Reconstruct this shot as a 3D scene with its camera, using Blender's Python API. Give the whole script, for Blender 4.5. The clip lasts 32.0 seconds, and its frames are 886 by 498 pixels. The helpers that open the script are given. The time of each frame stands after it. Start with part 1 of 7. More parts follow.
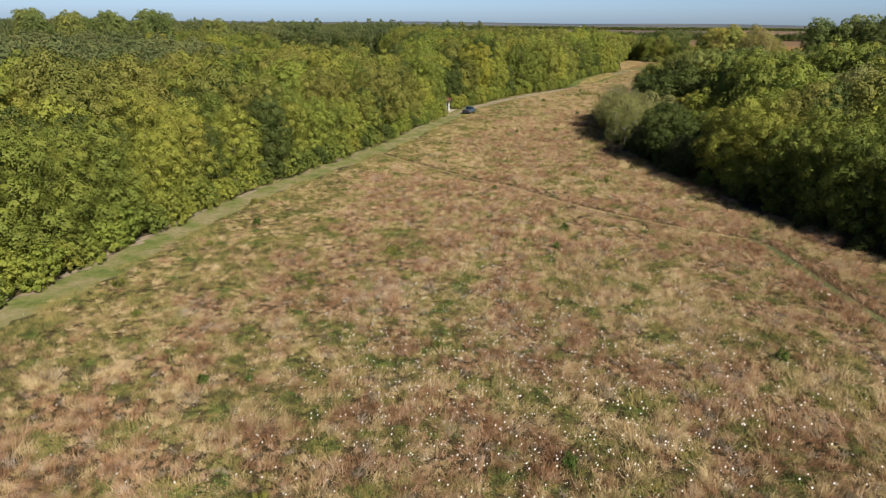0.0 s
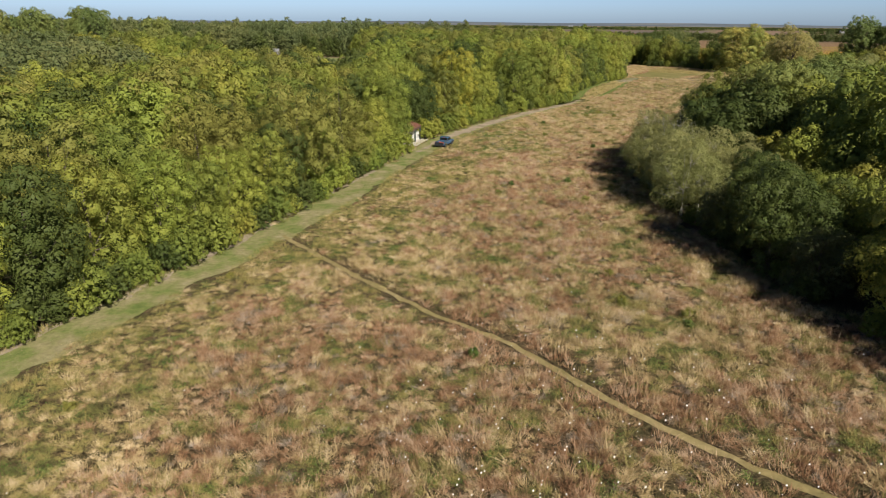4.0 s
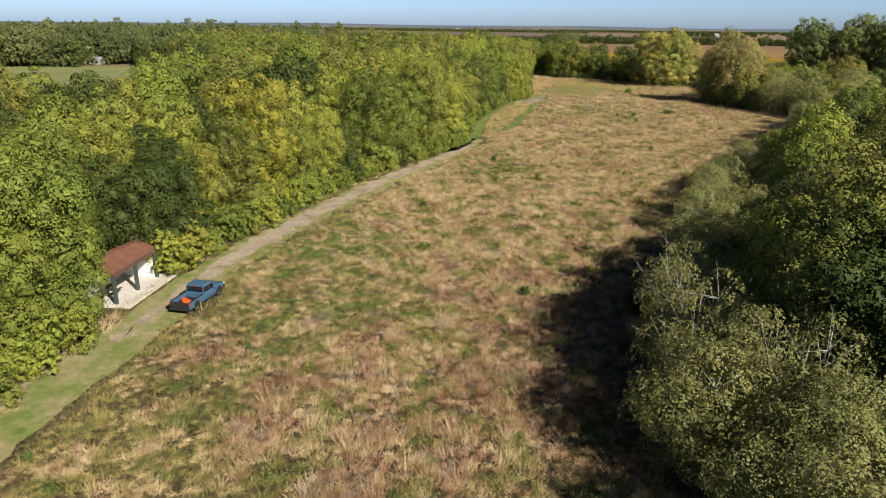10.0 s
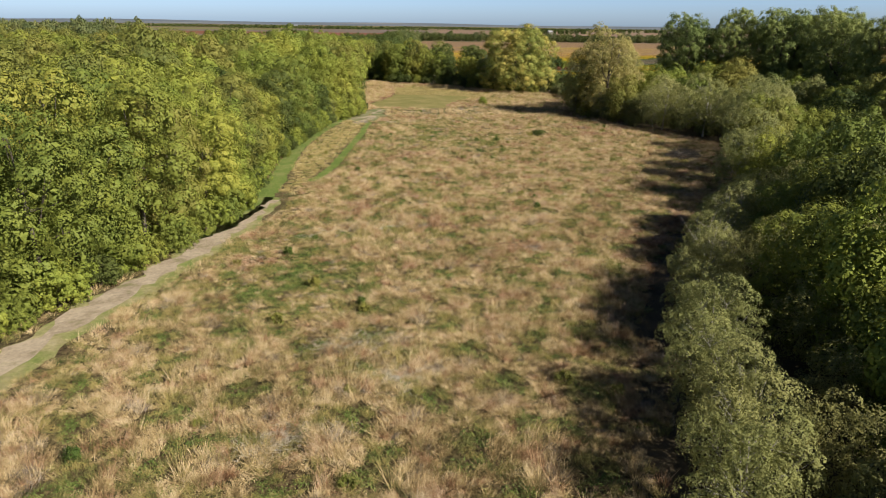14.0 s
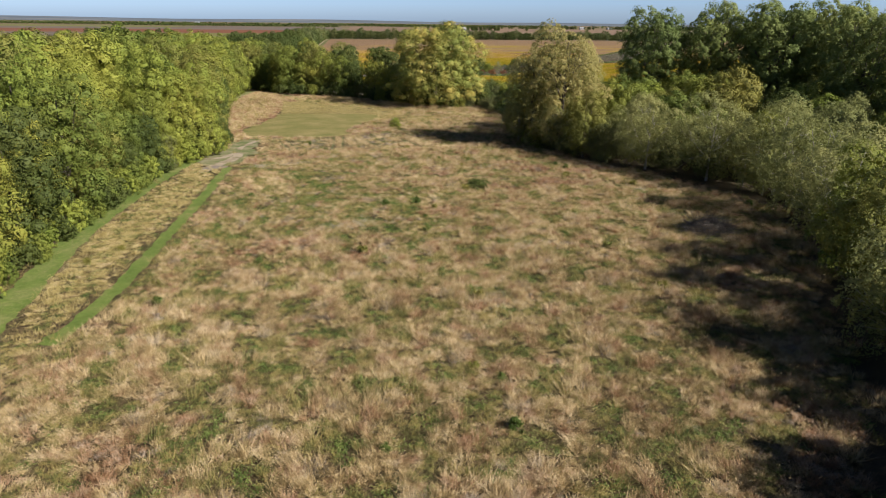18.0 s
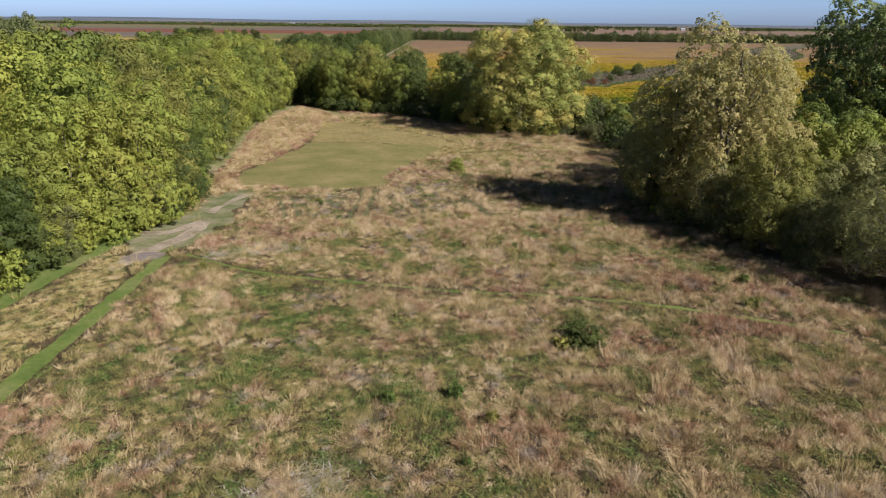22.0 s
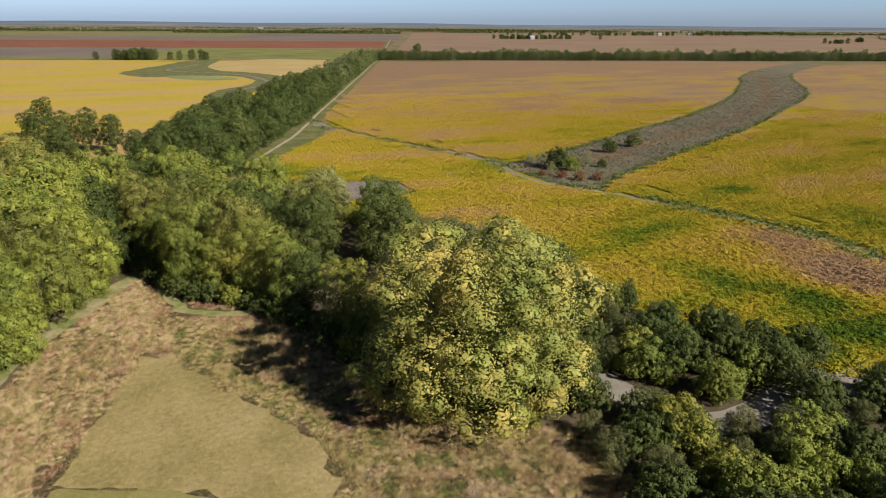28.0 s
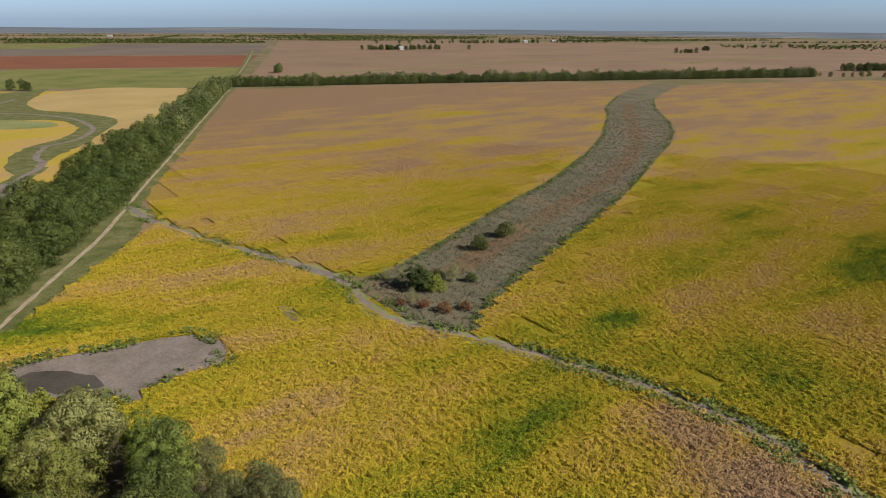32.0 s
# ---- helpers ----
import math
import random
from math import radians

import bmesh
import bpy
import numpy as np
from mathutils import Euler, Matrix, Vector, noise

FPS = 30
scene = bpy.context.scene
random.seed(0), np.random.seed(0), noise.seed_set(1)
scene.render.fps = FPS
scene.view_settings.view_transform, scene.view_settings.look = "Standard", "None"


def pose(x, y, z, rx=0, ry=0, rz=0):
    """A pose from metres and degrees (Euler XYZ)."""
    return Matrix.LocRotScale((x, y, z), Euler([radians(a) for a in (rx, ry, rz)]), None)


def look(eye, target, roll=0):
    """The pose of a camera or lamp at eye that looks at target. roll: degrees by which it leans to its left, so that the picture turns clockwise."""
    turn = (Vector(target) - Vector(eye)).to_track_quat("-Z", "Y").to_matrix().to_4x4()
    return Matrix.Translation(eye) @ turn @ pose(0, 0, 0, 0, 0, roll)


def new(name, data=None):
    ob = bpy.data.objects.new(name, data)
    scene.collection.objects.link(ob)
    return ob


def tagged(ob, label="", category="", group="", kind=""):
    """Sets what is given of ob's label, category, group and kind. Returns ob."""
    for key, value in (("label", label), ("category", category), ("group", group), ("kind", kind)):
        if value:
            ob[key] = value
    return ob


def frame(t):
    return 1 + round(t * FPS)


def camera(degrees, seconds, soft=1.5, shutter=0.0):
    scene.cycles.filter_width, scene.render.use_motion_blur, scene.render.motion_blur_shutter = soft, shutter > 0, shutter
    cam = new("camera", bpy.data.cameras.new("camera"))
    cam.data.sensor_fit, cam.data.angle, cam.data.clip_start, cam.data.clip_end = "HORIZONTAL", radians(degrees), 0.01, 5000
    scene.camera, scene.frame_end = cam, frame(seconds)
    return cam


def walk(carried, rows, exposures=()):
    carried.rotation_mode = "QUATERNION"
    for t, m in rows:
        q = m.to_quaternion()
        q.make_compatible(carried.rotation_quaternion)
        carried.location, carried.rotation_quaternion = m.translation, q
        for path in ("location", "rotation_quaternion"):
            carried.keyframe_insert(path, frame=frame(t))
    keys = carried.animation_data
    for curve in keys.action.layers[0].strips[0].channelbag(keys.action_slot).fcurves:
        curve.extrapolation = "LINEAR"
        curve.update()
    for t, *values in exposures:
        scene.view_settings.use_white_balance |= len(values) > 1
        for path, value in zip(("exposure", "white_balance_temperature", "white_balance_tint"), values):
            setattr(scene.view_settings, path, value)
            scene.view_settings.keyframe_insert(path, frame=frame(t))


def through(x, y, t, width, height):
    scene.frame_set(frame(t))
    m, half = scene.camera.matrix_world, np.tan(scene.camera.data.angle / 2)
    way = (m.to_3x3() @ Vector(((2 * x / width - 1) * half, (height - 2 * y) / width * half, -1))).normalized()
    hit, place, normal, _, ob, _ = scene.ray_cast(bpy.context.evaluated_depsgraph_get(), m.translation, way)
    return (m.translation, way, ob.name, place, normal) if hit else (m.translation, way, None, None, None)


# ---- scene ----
cam = camera(67.04, 32.0, soft=1.0)
# seconds, place in metres, heading, pitch, lean
PATH = [
    (0.0, 0.00, -0.00, 23.50, -0.75, -18.72, 0.44),
    (0.5, 0.61, 6.53, 23.47, -0.80, -18.75, 0.44),
    (1.0, 1.24, 13.08, 23.51, -0.88, -18.76, 0.44),
    (1.5, 1.86, 19.66, 23.51, -0.90, -18.77, 0.46),
    (2.0, 2.49, 26.26, 23.46, -0.93, -18.78, 0.47),
    (2.5, 3.11, 32.85, 23.35, -1.13, -18.78, 0.48),
    (3.0, 3.75, 39.43, 23.30, -1.38, -18.78, 0.49),
    (3.5, 4.43, 45.94, 23.31, -1.61, -18.77, 0.47),
    (4.0, 5.18, 52.35, 23.40, -1.72, -18.76, 0.46),
    (4.5, 6.02, 58.68, 23.50, -1.92, -18.74, 0.44),
    (5.0, 6.95, 64.95, 23.59, -2.42, -18.73, 0.42),
    (5.5, 7.99, 71.18, 23.65, -3.44, -18.72, 0.41),
    (6.0, 9.15, 77.39, 23.62, -5.20, -18.71, 0.41),
    (6.5, 10.38, 83.59, 23.60, -6.50, -18.69, 0.45),
    (7.0, 11.60, 89.83, 23.57, -7.32, -18.68, 0.48),
    (7.5, 12.78, 96.10, 23.60, -7.65, -18.65, 0.53),
    (8.0, 14.02, 102.37, 23.62, -8.01, -18.61, 0.57),
    (8.5, 15.37, 108.62, 23.58, -8.46, -18.58, 0.61),
    (9.0, 16.86, 114.88, 23.58, -9.02, -18.57, 0.63),
    (9.5, 18.48, 121.15, 23.58, -9.75, -18.53, 0.63),
    (10.0, 20.19, 127.44, 23.55, -10.84, -18.51, 0.62),
    (10.5, 22.06, 133.75, 23.49, -12.87, -18.50, 0.62),
    (11.0, 24.13, 140.07, 23.43, -15.61, -18.49, 0.64),
    (11.5, 26.42, 146.36, 23.42, -18.55, -18.50, 0.65),
    (12.0, 28.95, 152.60, 23.48, -21.38, -18.51, 0.66),
    (12.5, 31.63, 158.79, 23.45, -23.17, -18.53, 0.69),
    (13.0, 34.40, 164.94, 23.46, -23.72, -18.54, 0.72),
    (13.5, 37.17, 171.08, 23.40, -23.77, -18.57, 0.74),
    (14.0, 39.95, 177.19, 23.34, -23.77, -18.61, 0.75),
    (14.5, 42.73, 183.24, 23.34, -23.73, -18.65, 0.74),
    (15.0, 45.54, 189.24, 23.41, -23.85, -18.67, 0.70),
    (15.5, 48.42, 195.17, 23.47, -24.21, -18.70, 0.67),
    (16.0, 51.38, 201.03, 23.53, -24.93, -18.73, 0.64),
    (16.5, 54.45, 206.81, 23.58, -26.11, -18.76, 0.61),
    (17.0, 57.64, 212.49, 23.61, -27.86, -18.77, 0.62),
    (17.5, 60.97, 218.06, 23.64, -29.43, -18.79, 0.65),
    (18.0, 64.38, 223.55, 23.62, -30.86, -18.80, 0.67),
    (18.5, 67.85, 228.96, 23.55, -32.07, -18.82, 0.69),
    (19.0, 71.33, 234.31, 23.48, -32.72, -18.83, 0.72),
    (19.5, 74.79, 239.63, 23.34, -32.76, -18.87, 0.74),
    (20.0, 78.17, 244.93, 23.26, -31.35, -18.88, 0.73),
    (20.5, 81.45, 250.26, 23.25, -28.93, -18.86, 0.70),
    (21.0, 84.61, 255.65, 23.18, -26.70, -18.83, 0.68),
    (21.5, 87.64, 261.15, 23.15, -25.00, -18.82, 0.65),
    (22.0, 90.57, 266.72, 23.08, -23.37, -18.81, 0.63),
    (22.5, 93.41, 272.36, 23.05, -22.07, -18.81, 0.60),
    (23.0, 96.21, 278.04, 23.03, -21.60, -18.81, 0.56),
    (23.5, 99.05, 283.74, 23.03, -21.46, -18.83, 0.54),
    (24.0, 101.92, 289.48, 23.65, -21.61, -18.87, 0.50),
    (24.5, 104.81, 295.23, 25.39, -21.89, -18.90, 0.44),
    (25.0, 107.80, 300.98, 28.18, -22.24, -18.90, 0.39),
    (25.5, 111.02, 306.63, 31.28, -22.44, -18.90, 0.35),
    (26.0, 114.54, 312.10, 34.06, -22.92, -18.89, 0.35),
    (26.5, 118.30, 317.41, 36.65, -23.56, -18.89, 0.36),
    (27.0, 122.24, 322.54, 39.19, -24.25, -18.88, 0.37),
    (27.5, 126.30, 327.49, 41.82, -24.87, -18.88, 0.38),
    (28.0, 130.41, 332.27, 44.66, -25.30, -18.87, 0.42),
    (28.5, 134.40, 336.96, 47.62, -25.54, -18.86, 0.42),
    (29.0, 138.23, 341.61, 50.50, -25.56, -18.85, 0.40),
    (29.5, 141.96, 346.23, 53.33, -25.59, -18.82, 0.37),
    (30.0, 145.70, 350.80, 56.16, -25.84, -18.80, 0.36),
    (30.5, 149.46, 355.28, 59.05, -26.39, -18.78, 0.37),
    (31.0, 153.28, 359.68, 61.99, -28.19, -18.77, 0.38),
    (31.5, 157.16, 364.02, 64.91, -31.56, -18.76, 0.39),
    (32.0, 161.07, 368.31, 67.86, -35.75, -18.75, 0.40),
]
walk(cam, [(t, pose(x, y, z, 0, 0, yaw) @ pose(0, 0, 0, 90 + pitch) @ pose(0, 0, 0, 0, 0, roll)) for t, x, y, z, yaw, pitch, roll in PATH],
     [(0, 0.52, 6500, 10), (3, 0.56, 6500, 10), (6, 0.62, 6500, 10), (13, 0.79, 6500, 10), (17, 0.78, 6400, 11), (20, 0.79, 5900, 16), (22, 0.66, 5880, 17), (25, 0.70, 5850, 18), (28, 0.70, 6450, 12), (32, 0.53, 6400, 11)])

# ---- world and sun ----
SUN_FROM = Vector((0.40, -0.72, 0.57)).normalized()
world = bpy.data.worlds.new("world")
scene.world = world
world.use_nodes = True
wn = world.node_tree
sky = wn.nodes.new("ShaderNodeTexSky")
sky.sky_type = "NISHITA"
sky.sun_disc = False
sky.sun_elevation = math.asin(SUN_FROM.z)
sky.sun_rotation = math.atan2(SUN_FROM.x, SUN_FROM.y)
sky.air_density, sky.dust_density, sky.ozone_density = 1.0, 0.6, 2.0
bg = wn.nodes["Background"]
bg.inputs["Strength"].default_value = 0.047
# clear autumn air: bluer than the model towards the horizon
coord = wn.nodes.new("ShaderNodeTexCoord")
height = wn.nodes.new("ShaderNodeSeparateXYZ")
wn.links.new(coord.outputs["Generated"], height.inputs[0])
tint = wn.nodes.new("ShaderNodeValToRGB")
tint.color_ramp.elements[0].position, tint.color_ramp.elements[0].color = 0.07, (1.0, 1.34, 2.2, 1)
tint.color_ramp.elements[1].position, tint.color_ramp.elements[1].color = 0.3, (0.36, 0.42, 0.52, 1)
wn.links.new(height.outputs["Z"], tint.inputs["Fac"])
tinted = wn.nodes.new("ShaderNodeMix")
tinted.data_type, tinted.blend_type = "RGBA", "MULTIPLY"
tinted.inputs["Factor"].default_value = 1.0
wn.links.new(sky.outputs["Color"], tinted.inputs[6])
wn.links.new(tint.outputs["Color"], tinted.inputs[7])
wn.links.new(tinted.outputs[2], bg.inputs["Color"])
sun_data = bpy.data.lights.new("sun", "SUN")
sun_data.energy, sun_data.angle, sun_data.color = 5.0, radians(0.55), (1.0, 0.94, 0.84)
sun = new("sun", sun_data)
sun.matrix_world = look(Vector((0, 0, 200)) + SUN_FROM * 50, (0, 0, 200))

# ---- materials ----
def material(name, rough=0.85):
    m = bpy.data.materials.new(name)
    m.use_nodes = True
    nt = m.node_tree
    b = nt.nodes["Principled BSDF"]
    b.inputs["Roughness"].default_value = rough
    b.inputs["Specular IOR Level"].default_value = 0.25
    return m, nt, b


def nd(nt, kind, **values):
    n = nt.nodes.new("ShaderNode" + kind)
    for key, v in values.items():
        n.inputs[key.replace("_", " ")].default_value = v
    return n


def ramp(nt, fac, stops):
    r = nt.nodes.new("ShaderNodeValToRGB")
    while len(r.color_ramp.elements) < len(stops):
        r.color_ramp.elements.new(0.5)
    for e, (p, c) in zip(r.color_ramp.elements, stops):
        e.position, e.color = p, (*c, 1)
    nt.links.new(fac, r.inputs["Fac"])
    return r.outputs["Color"]


def mixed(nt, fac, a, b, mode="MIX"):
    m = nt.nodes.new("ShaderNodeMix")
    m.data_type, m.blend_type = "RGBA", mode
    for sock, v in ((m.inputs["Factor"], fac), (m.inputs[6], a), (m.inputs[7], b)):
        if isinstance(v, (int, float)):
            sock.default_value = v
        elif isinstance(v, tuple):
            sock.default_value = (*v, 1)
        else:
            nt.links.new(v, sock)
    return m.outputs[2]


def noised(nt, scale, detail=4.0, rough=0.55, stretch=None):
    geo = nt.nodes.new("ShaderNodeNewGeometry")
    out = geo.outputs["Position"]
    if stretch:
        mp = nt.nodes.new("ShaderNodeMapping")
        mp.inputs["Scale"].default_value = stretch[:3]
        mp.inputs["Rotation"].default_value = (0, 0, stretch[3])
        nt.links.new(out, mp.inputs["Vector"])
        out = mp.outputs["Vector"]
    n = nd(nt, "TexNoise", Scale=scale, Detail=detail, Roughness=rough)
    nt.links.new(out, n.inputs["Vector"])
    return n.outputs["Fac"]


def bumped(nt, b, height, strength, distance):
    bp = nd(nt, "Bump", Strength=strength, Distance=distance)
    nt.links.new(height, bp.inputs["Height"])
    nt.links.new(bp.outputs["Normal"], b.inputs["Normal"])


def ground_material(name, big, fine, patch=0.05, grain=1.5, bump=0.6, depth=0.25, rough=0.9, spots=None, stretch=None, amount=0.55):
    """Soil or sward: broad patches of colour, then tufts and grain over them."""
    m, nt, b = material(name, rough)
    c = ramp(nt, noised(nt, patch, 5, 0.6, stretch), big)
    g = noised(nt, grain, 6, 0.7, stretch)
    c = mixed(nt, amount, c, ramp(nt, g, fine), "OVERLAY")
    if spots:
        c = mixed(nt, ramp(nt, noised(nt, spots[0], 3, 0.5), [(spots[1], (0, 0, 0)), (spots[1] + 0.06, (1, 1, 1))]), c, spots[2])
    nt.links.new(c, b.inputs["Base Color"])
    b.inputs["Specular IOR Level"].default_value = 0.08
    bumped(nt, b, g, bump, depth)
    return m


def leaf_material(name, stops, spread=0.08, shine=0.15, through=0.22, vary=0.5):
    """Leaves: a hue for each plant, patches within it, a tone for each leaf or spray, fine leafy grain, and light that comes through."""
    m, nt, b = material(name, 0.6)
    info = nt.nodes.new("ShaderNodeObjectInfo")
    geo = nt.nodes.new("ShaderNodeNewGeometry")

    def times(sock, k, plus):
        n = nt.nodes.new("ShaderNodeMath")
        n.operation = "MULTIPLY_ADD"
        nt.links.new(sock, n.inputs[0])
        n.inputs[1].default_value = k
        if isinstance(plus, float):
            n.inputs[2].default_value = plus
        else:
            nt.links.new(plus, n.inputs[2])
        return n.outputs[0]

    f = times(info.outputs["Random"], vary, -0.125 - vary * 0.5 - spread)
    f = times(noised(nt, 0.11, 2, 0.5), 0.9, f)
    f = times(noised(nt, 0.55, 2, 0.5), 0.5, f)
    f = times(geo.outputs["Random Per Island"], spread * 2, f)
    col = ramp(nt, f, stops)
    grain = noised(nt, 7.0, 2, 0.7)
    col = mixed(nt, 0.2, col, ramp(nt, grain, [(0.35, (0.22, 0.22, 0.22)), (0.65, (0.72, 0.71, 0.68))]), "OVERLAY")
    nt.links.new(col, b.inputs["Base Color"])
    bumped(nt, b, grain, 0.5, 0.1)
    b.inputs["Specular IOR Level"].default_value = shine
    tr = nt.nodes.new("ShaderNodeBsdfTranslucent")
    nt.links.new(col, tr.inputs["Color"])
    mix = nt.nodes.new("ShaderNodeMixShader")
    mix.inputs["Fac"].default_value = through
    nt.links.new(b.outputs[0], mix.inputs[1])
    nt.links.new(tr.outputs[0], mix.inputs[2])
    nt.links.new(mix.outputs[0], nt.nodes["Material Output"].inputs["Surface"])
    return m


def blade_material(name, stops, patch=0.12, through=0.09, tuft=1.3):
    """Grass: patches over the meadow, a tone for each tuft, then one for each blade."""
    m, nt, b = material(name, 0.7)
    geo = nt.nodes.new("ShaderNodeNewGeometry")

    def times(sock, k, plus):
        n = nt.nodes.new("ShaderNodeMath")
        n.operation = "MULTIPLY_ADD"
        nt.links.new(sock, n.inputs[0])
        n.inputs[1].default_value = k
        if isinstance(plus, float):
            n.inputs[2].default_value = plus
        else:
            nt.links.new(plus, n.inputs[2])
        return n.outputs[0]

    f = times(noised(nt, patch, 4, 0.6), 0.9, -0.80)
    f = times(noised(nt, tuft, 2, 0.5), 1.8, f)
    f = times(geo.outputs["Random Per Island"], 0.42, f)
    f = times(f, 1.0, -0.205)
    col = ramp(nt, f, stops)
    nt.links.new(col, b.inputs["Base Color"])
    tr = nt.nodes.new("ShaderNodeBsdfTranslucent")
    nt.links.new(col, tr.inputs["Color"])
    mix = nt.nodes.new("ShaderNodeMixShader")
    mix.inputs["Fac"].default_value = through
    nt.links.new(b.outputs[0], mix.inputs[1])
    nt.links.new(tr.outputs[0], mix.inputs[2])
    nt.links.new(mix.outputs[0], nt.nodes["Material Output"].inputs["Surface"])
    return m


CROP_SPOTS = [(224, 418, 6, 10, -0.17), (232, 402, 5, 5, -0.19), (228, 387, 6, 4, -0.12), (283, 462, 9, 4.5, -0.28), (345, 470, 18, 6, -0.12), (255, 419, 7, 22, 0.20), (246, 400, 8, 16, 0.2), (331, 466, 26, 12, 0.10), (300, 484, 12, 8, 0.10),
              (340, 645, 26, 16, 0.14), (435, 655, 40, 14, 0.16), (479, 801, 60, 26, -0.12), (420, 985, 90, 60, 0.10), (170, 542, 16, 12, -0.14), (211, 536, 6, 3, -0.12), (141, 640, 22, 30, -0.12), (70, 830, 150, 150, -0.12), (520, 560, 70, 30, 0.07), (640, 640, 90, 50, 0.08)]


def crop_material(name, leaf, shift=0.0, brown=0.0002):
    """Soybeans: green where the ground is wet, then yellow, then brown where they are ripe, which they are first far from the creek."""
    m, nt, b = material(name, 0.75)
    geo = nt.nodes.new("ShaderNodeNewGeometry")
    sep = nt.nodes.new("ShaderNodeSeparateXYZ")
    nt.links.new(geo.outputs["Position"], sep.inputs[0])

    def op(kind, a, b, c=None):
        n = nt.nodes.new("ShaderNodeMath")
        n.operation = kind
        for i, s in enumerate((a, b, c)):
            if isinstance(s, (int, float)):
                n.inputs[i].default_value = s
            elif s is not None:
                nt.links.new(s, n.inputs[i])
        return n.outputs[0]

    x, y = sep.outputs["X"], sep.outputs["Y"]
    f = op("MULTIPLY_ADD", y, 0.0004, -0.225)
    f = op("MINIMUM", f, 0.165)
    f = op("ADD", f, op("MULTIPLY", op("MINIMUM", op("MAXIMUM", op("ADD", y, -520.0), 0.0), 320.0), brown))
    f = op("ADD", f, op("MULTIPLY_ADD", noised(nt, 0.016, 5, 0.62, (1, 2.6, 1, 0.35)), 0.75, 0.125))
    wob = op("MULTIPLY_ADD", noised(nt, 0.12, 3, 0.6), 1.2, -0.6)
    for cx, cy, rx, ry, k in CROP_SPOTS:
        dx, dy = op("MULTIPLY_ADD", x, 1 / rx, -cx / rx), op("MULTIPLY_ADD", y, 1 / ry, -cy / ry)
        d = op("ADD", op("ADD", op("MULTIPLY", dx, dx), op("MULTIPLY", dy, dy)), wob)
        f = op("MULTIPLY_ADD", op("EXPONENT", op("MULTIPLY", d, -0.8), 0.0), k, f)
    f = op("MULTIPLY_ADD", geo.outputs["Random Per Island"] if leaf else noised(nt, 1.1, 4, 0.7), 0.14, f)
    f = op("MULTIPLY_ADD", noised(nt, 0.13, 4, 0.65, (1, 2.2, 1, -0.35)), 0.2, f)
    f = op("ADD", f, (-0.158 if leaf else -0.138) + shift)
    col = ramp(nt, f, [(0.28, (0.06, 0.11, 0.010)), (0.36, (0.15, 0.18, 0.013)), (0.43, (0.33, 0.275, 0.02)), (0.53, (0.405, 0.285, 0.03)), (0.61, (0.40, 0.26, 0.095)), (0.70, (0.32, 0.205, 0.115))])
    if not leaf:
        # flat sheet: mottled dark overlay paints in the shade between plants
        g = noised(nt, 0.9, 6, 0.75)
        col = mixed(nt, 0.6, col, ramp(nt, g, [(0.3, (0.06, 0.06, 0.06)), (0.7, (0.36, 0.36, 0.36))]), "OVERLAY")
        bumped(nt, b, g, 0.9, 0.6)
    b.inputs["Specular IOR Level"].default_value = 0.05
    nt.links.new(col, b.inputs["Base Color"])
    return m


def plain(name, color, rough=0.5, metal=0.0, grain=6.0, vary=0.25, bump=0.1):
    m, nt, b = material(name, rough)
    b.inputs["Metallic"].default_value = metal
    b.inputs["Specular IOR Level"].default_value = 0.5
    g = noised(nt, grain, 5, 0.6)
    lo, hi = tuple(v * (1 - vary) for v in color), tuple(min(1, v * (1 + vary)) for v in color)
    nt.links.new(ramp(nt, g, [(0.3, lo), (0.7, hi)]), b.inputs["Base Color"])
    if bump:
        bumped(nt, b, g, bump, 0.01)
    return m


GREY = [(0.3, (0.3, 0.3, 0.3)), (0.7, (0.7, 0.7, 0.7))]
MEADOW = ground_material("meadow_sward", [(0.25, (0.065, 0.065, 0.026)), (0.45, (0.115, 0.09, 0.045)), (0.6, (0.15, 0.105, 0.058)), (0.8, (0.075, 0.08, 0.028))], [(0.38, (0.12, 0.12, 0.12)), (0.62, (0.75, 0.75, 0.72))], 0.35, 2.4, 1.0, 0.6, amount=0.8)
LITTER = ground_material("leaf_litter", [(0.3, (0.05, 0.04, 0.025)), (0.7, (0.11, 0.085, 0.05))], GREY, 0.2, 2.5, 0.7, 0.2)
PLAIN_LAND = ground_material("farmland", [(0.3, (0.15, 0.11, 0.065)), (0.45, (0.20, 0.14, 0.085)), (0.55, (0.12, 0.11, 0.05)), (0.7, (0.23, 0.165, 0.1))], GREY, 0.004, 0.05, 0.2, 0.5, amount=0.3)
# wooded hills with the distance haze painted in as blue-grey
HAZY_HILLS = ground_material("far_wooded_hills", [(0.35, (0.095, 0.113, 0.132)), (0.55, (0.13, 0.146, 0.16)), (0.68, (0.21, 0.20, 0.185))], GREY, 0.006, 0.05, 0.2, 0.5, amount=0.25, stretch=(0.25, 1.0, 1, 0.35))
MOWN = ground_material("mown_grass", [(0.3, (0.135, 0.135, 0.042)), (0.5, (0.19, 0.168, 0.06)), (0.7, (0.255, 0.205, 0.085))], GREY, 0.16, 2.6, 0.35, 0.08)
LANE_GRASS = ground_material("lane_grass", [(0.3, (0.10, 0.14, 0.035)), (0.42, (0.17, 0.19, 0.06)), (0.55, (0.25, 0.22, 0.105)), (0.72, (0.33, 0.28, 0.17))], GREY, 0.3, 2.0, 0.4, 0.1)
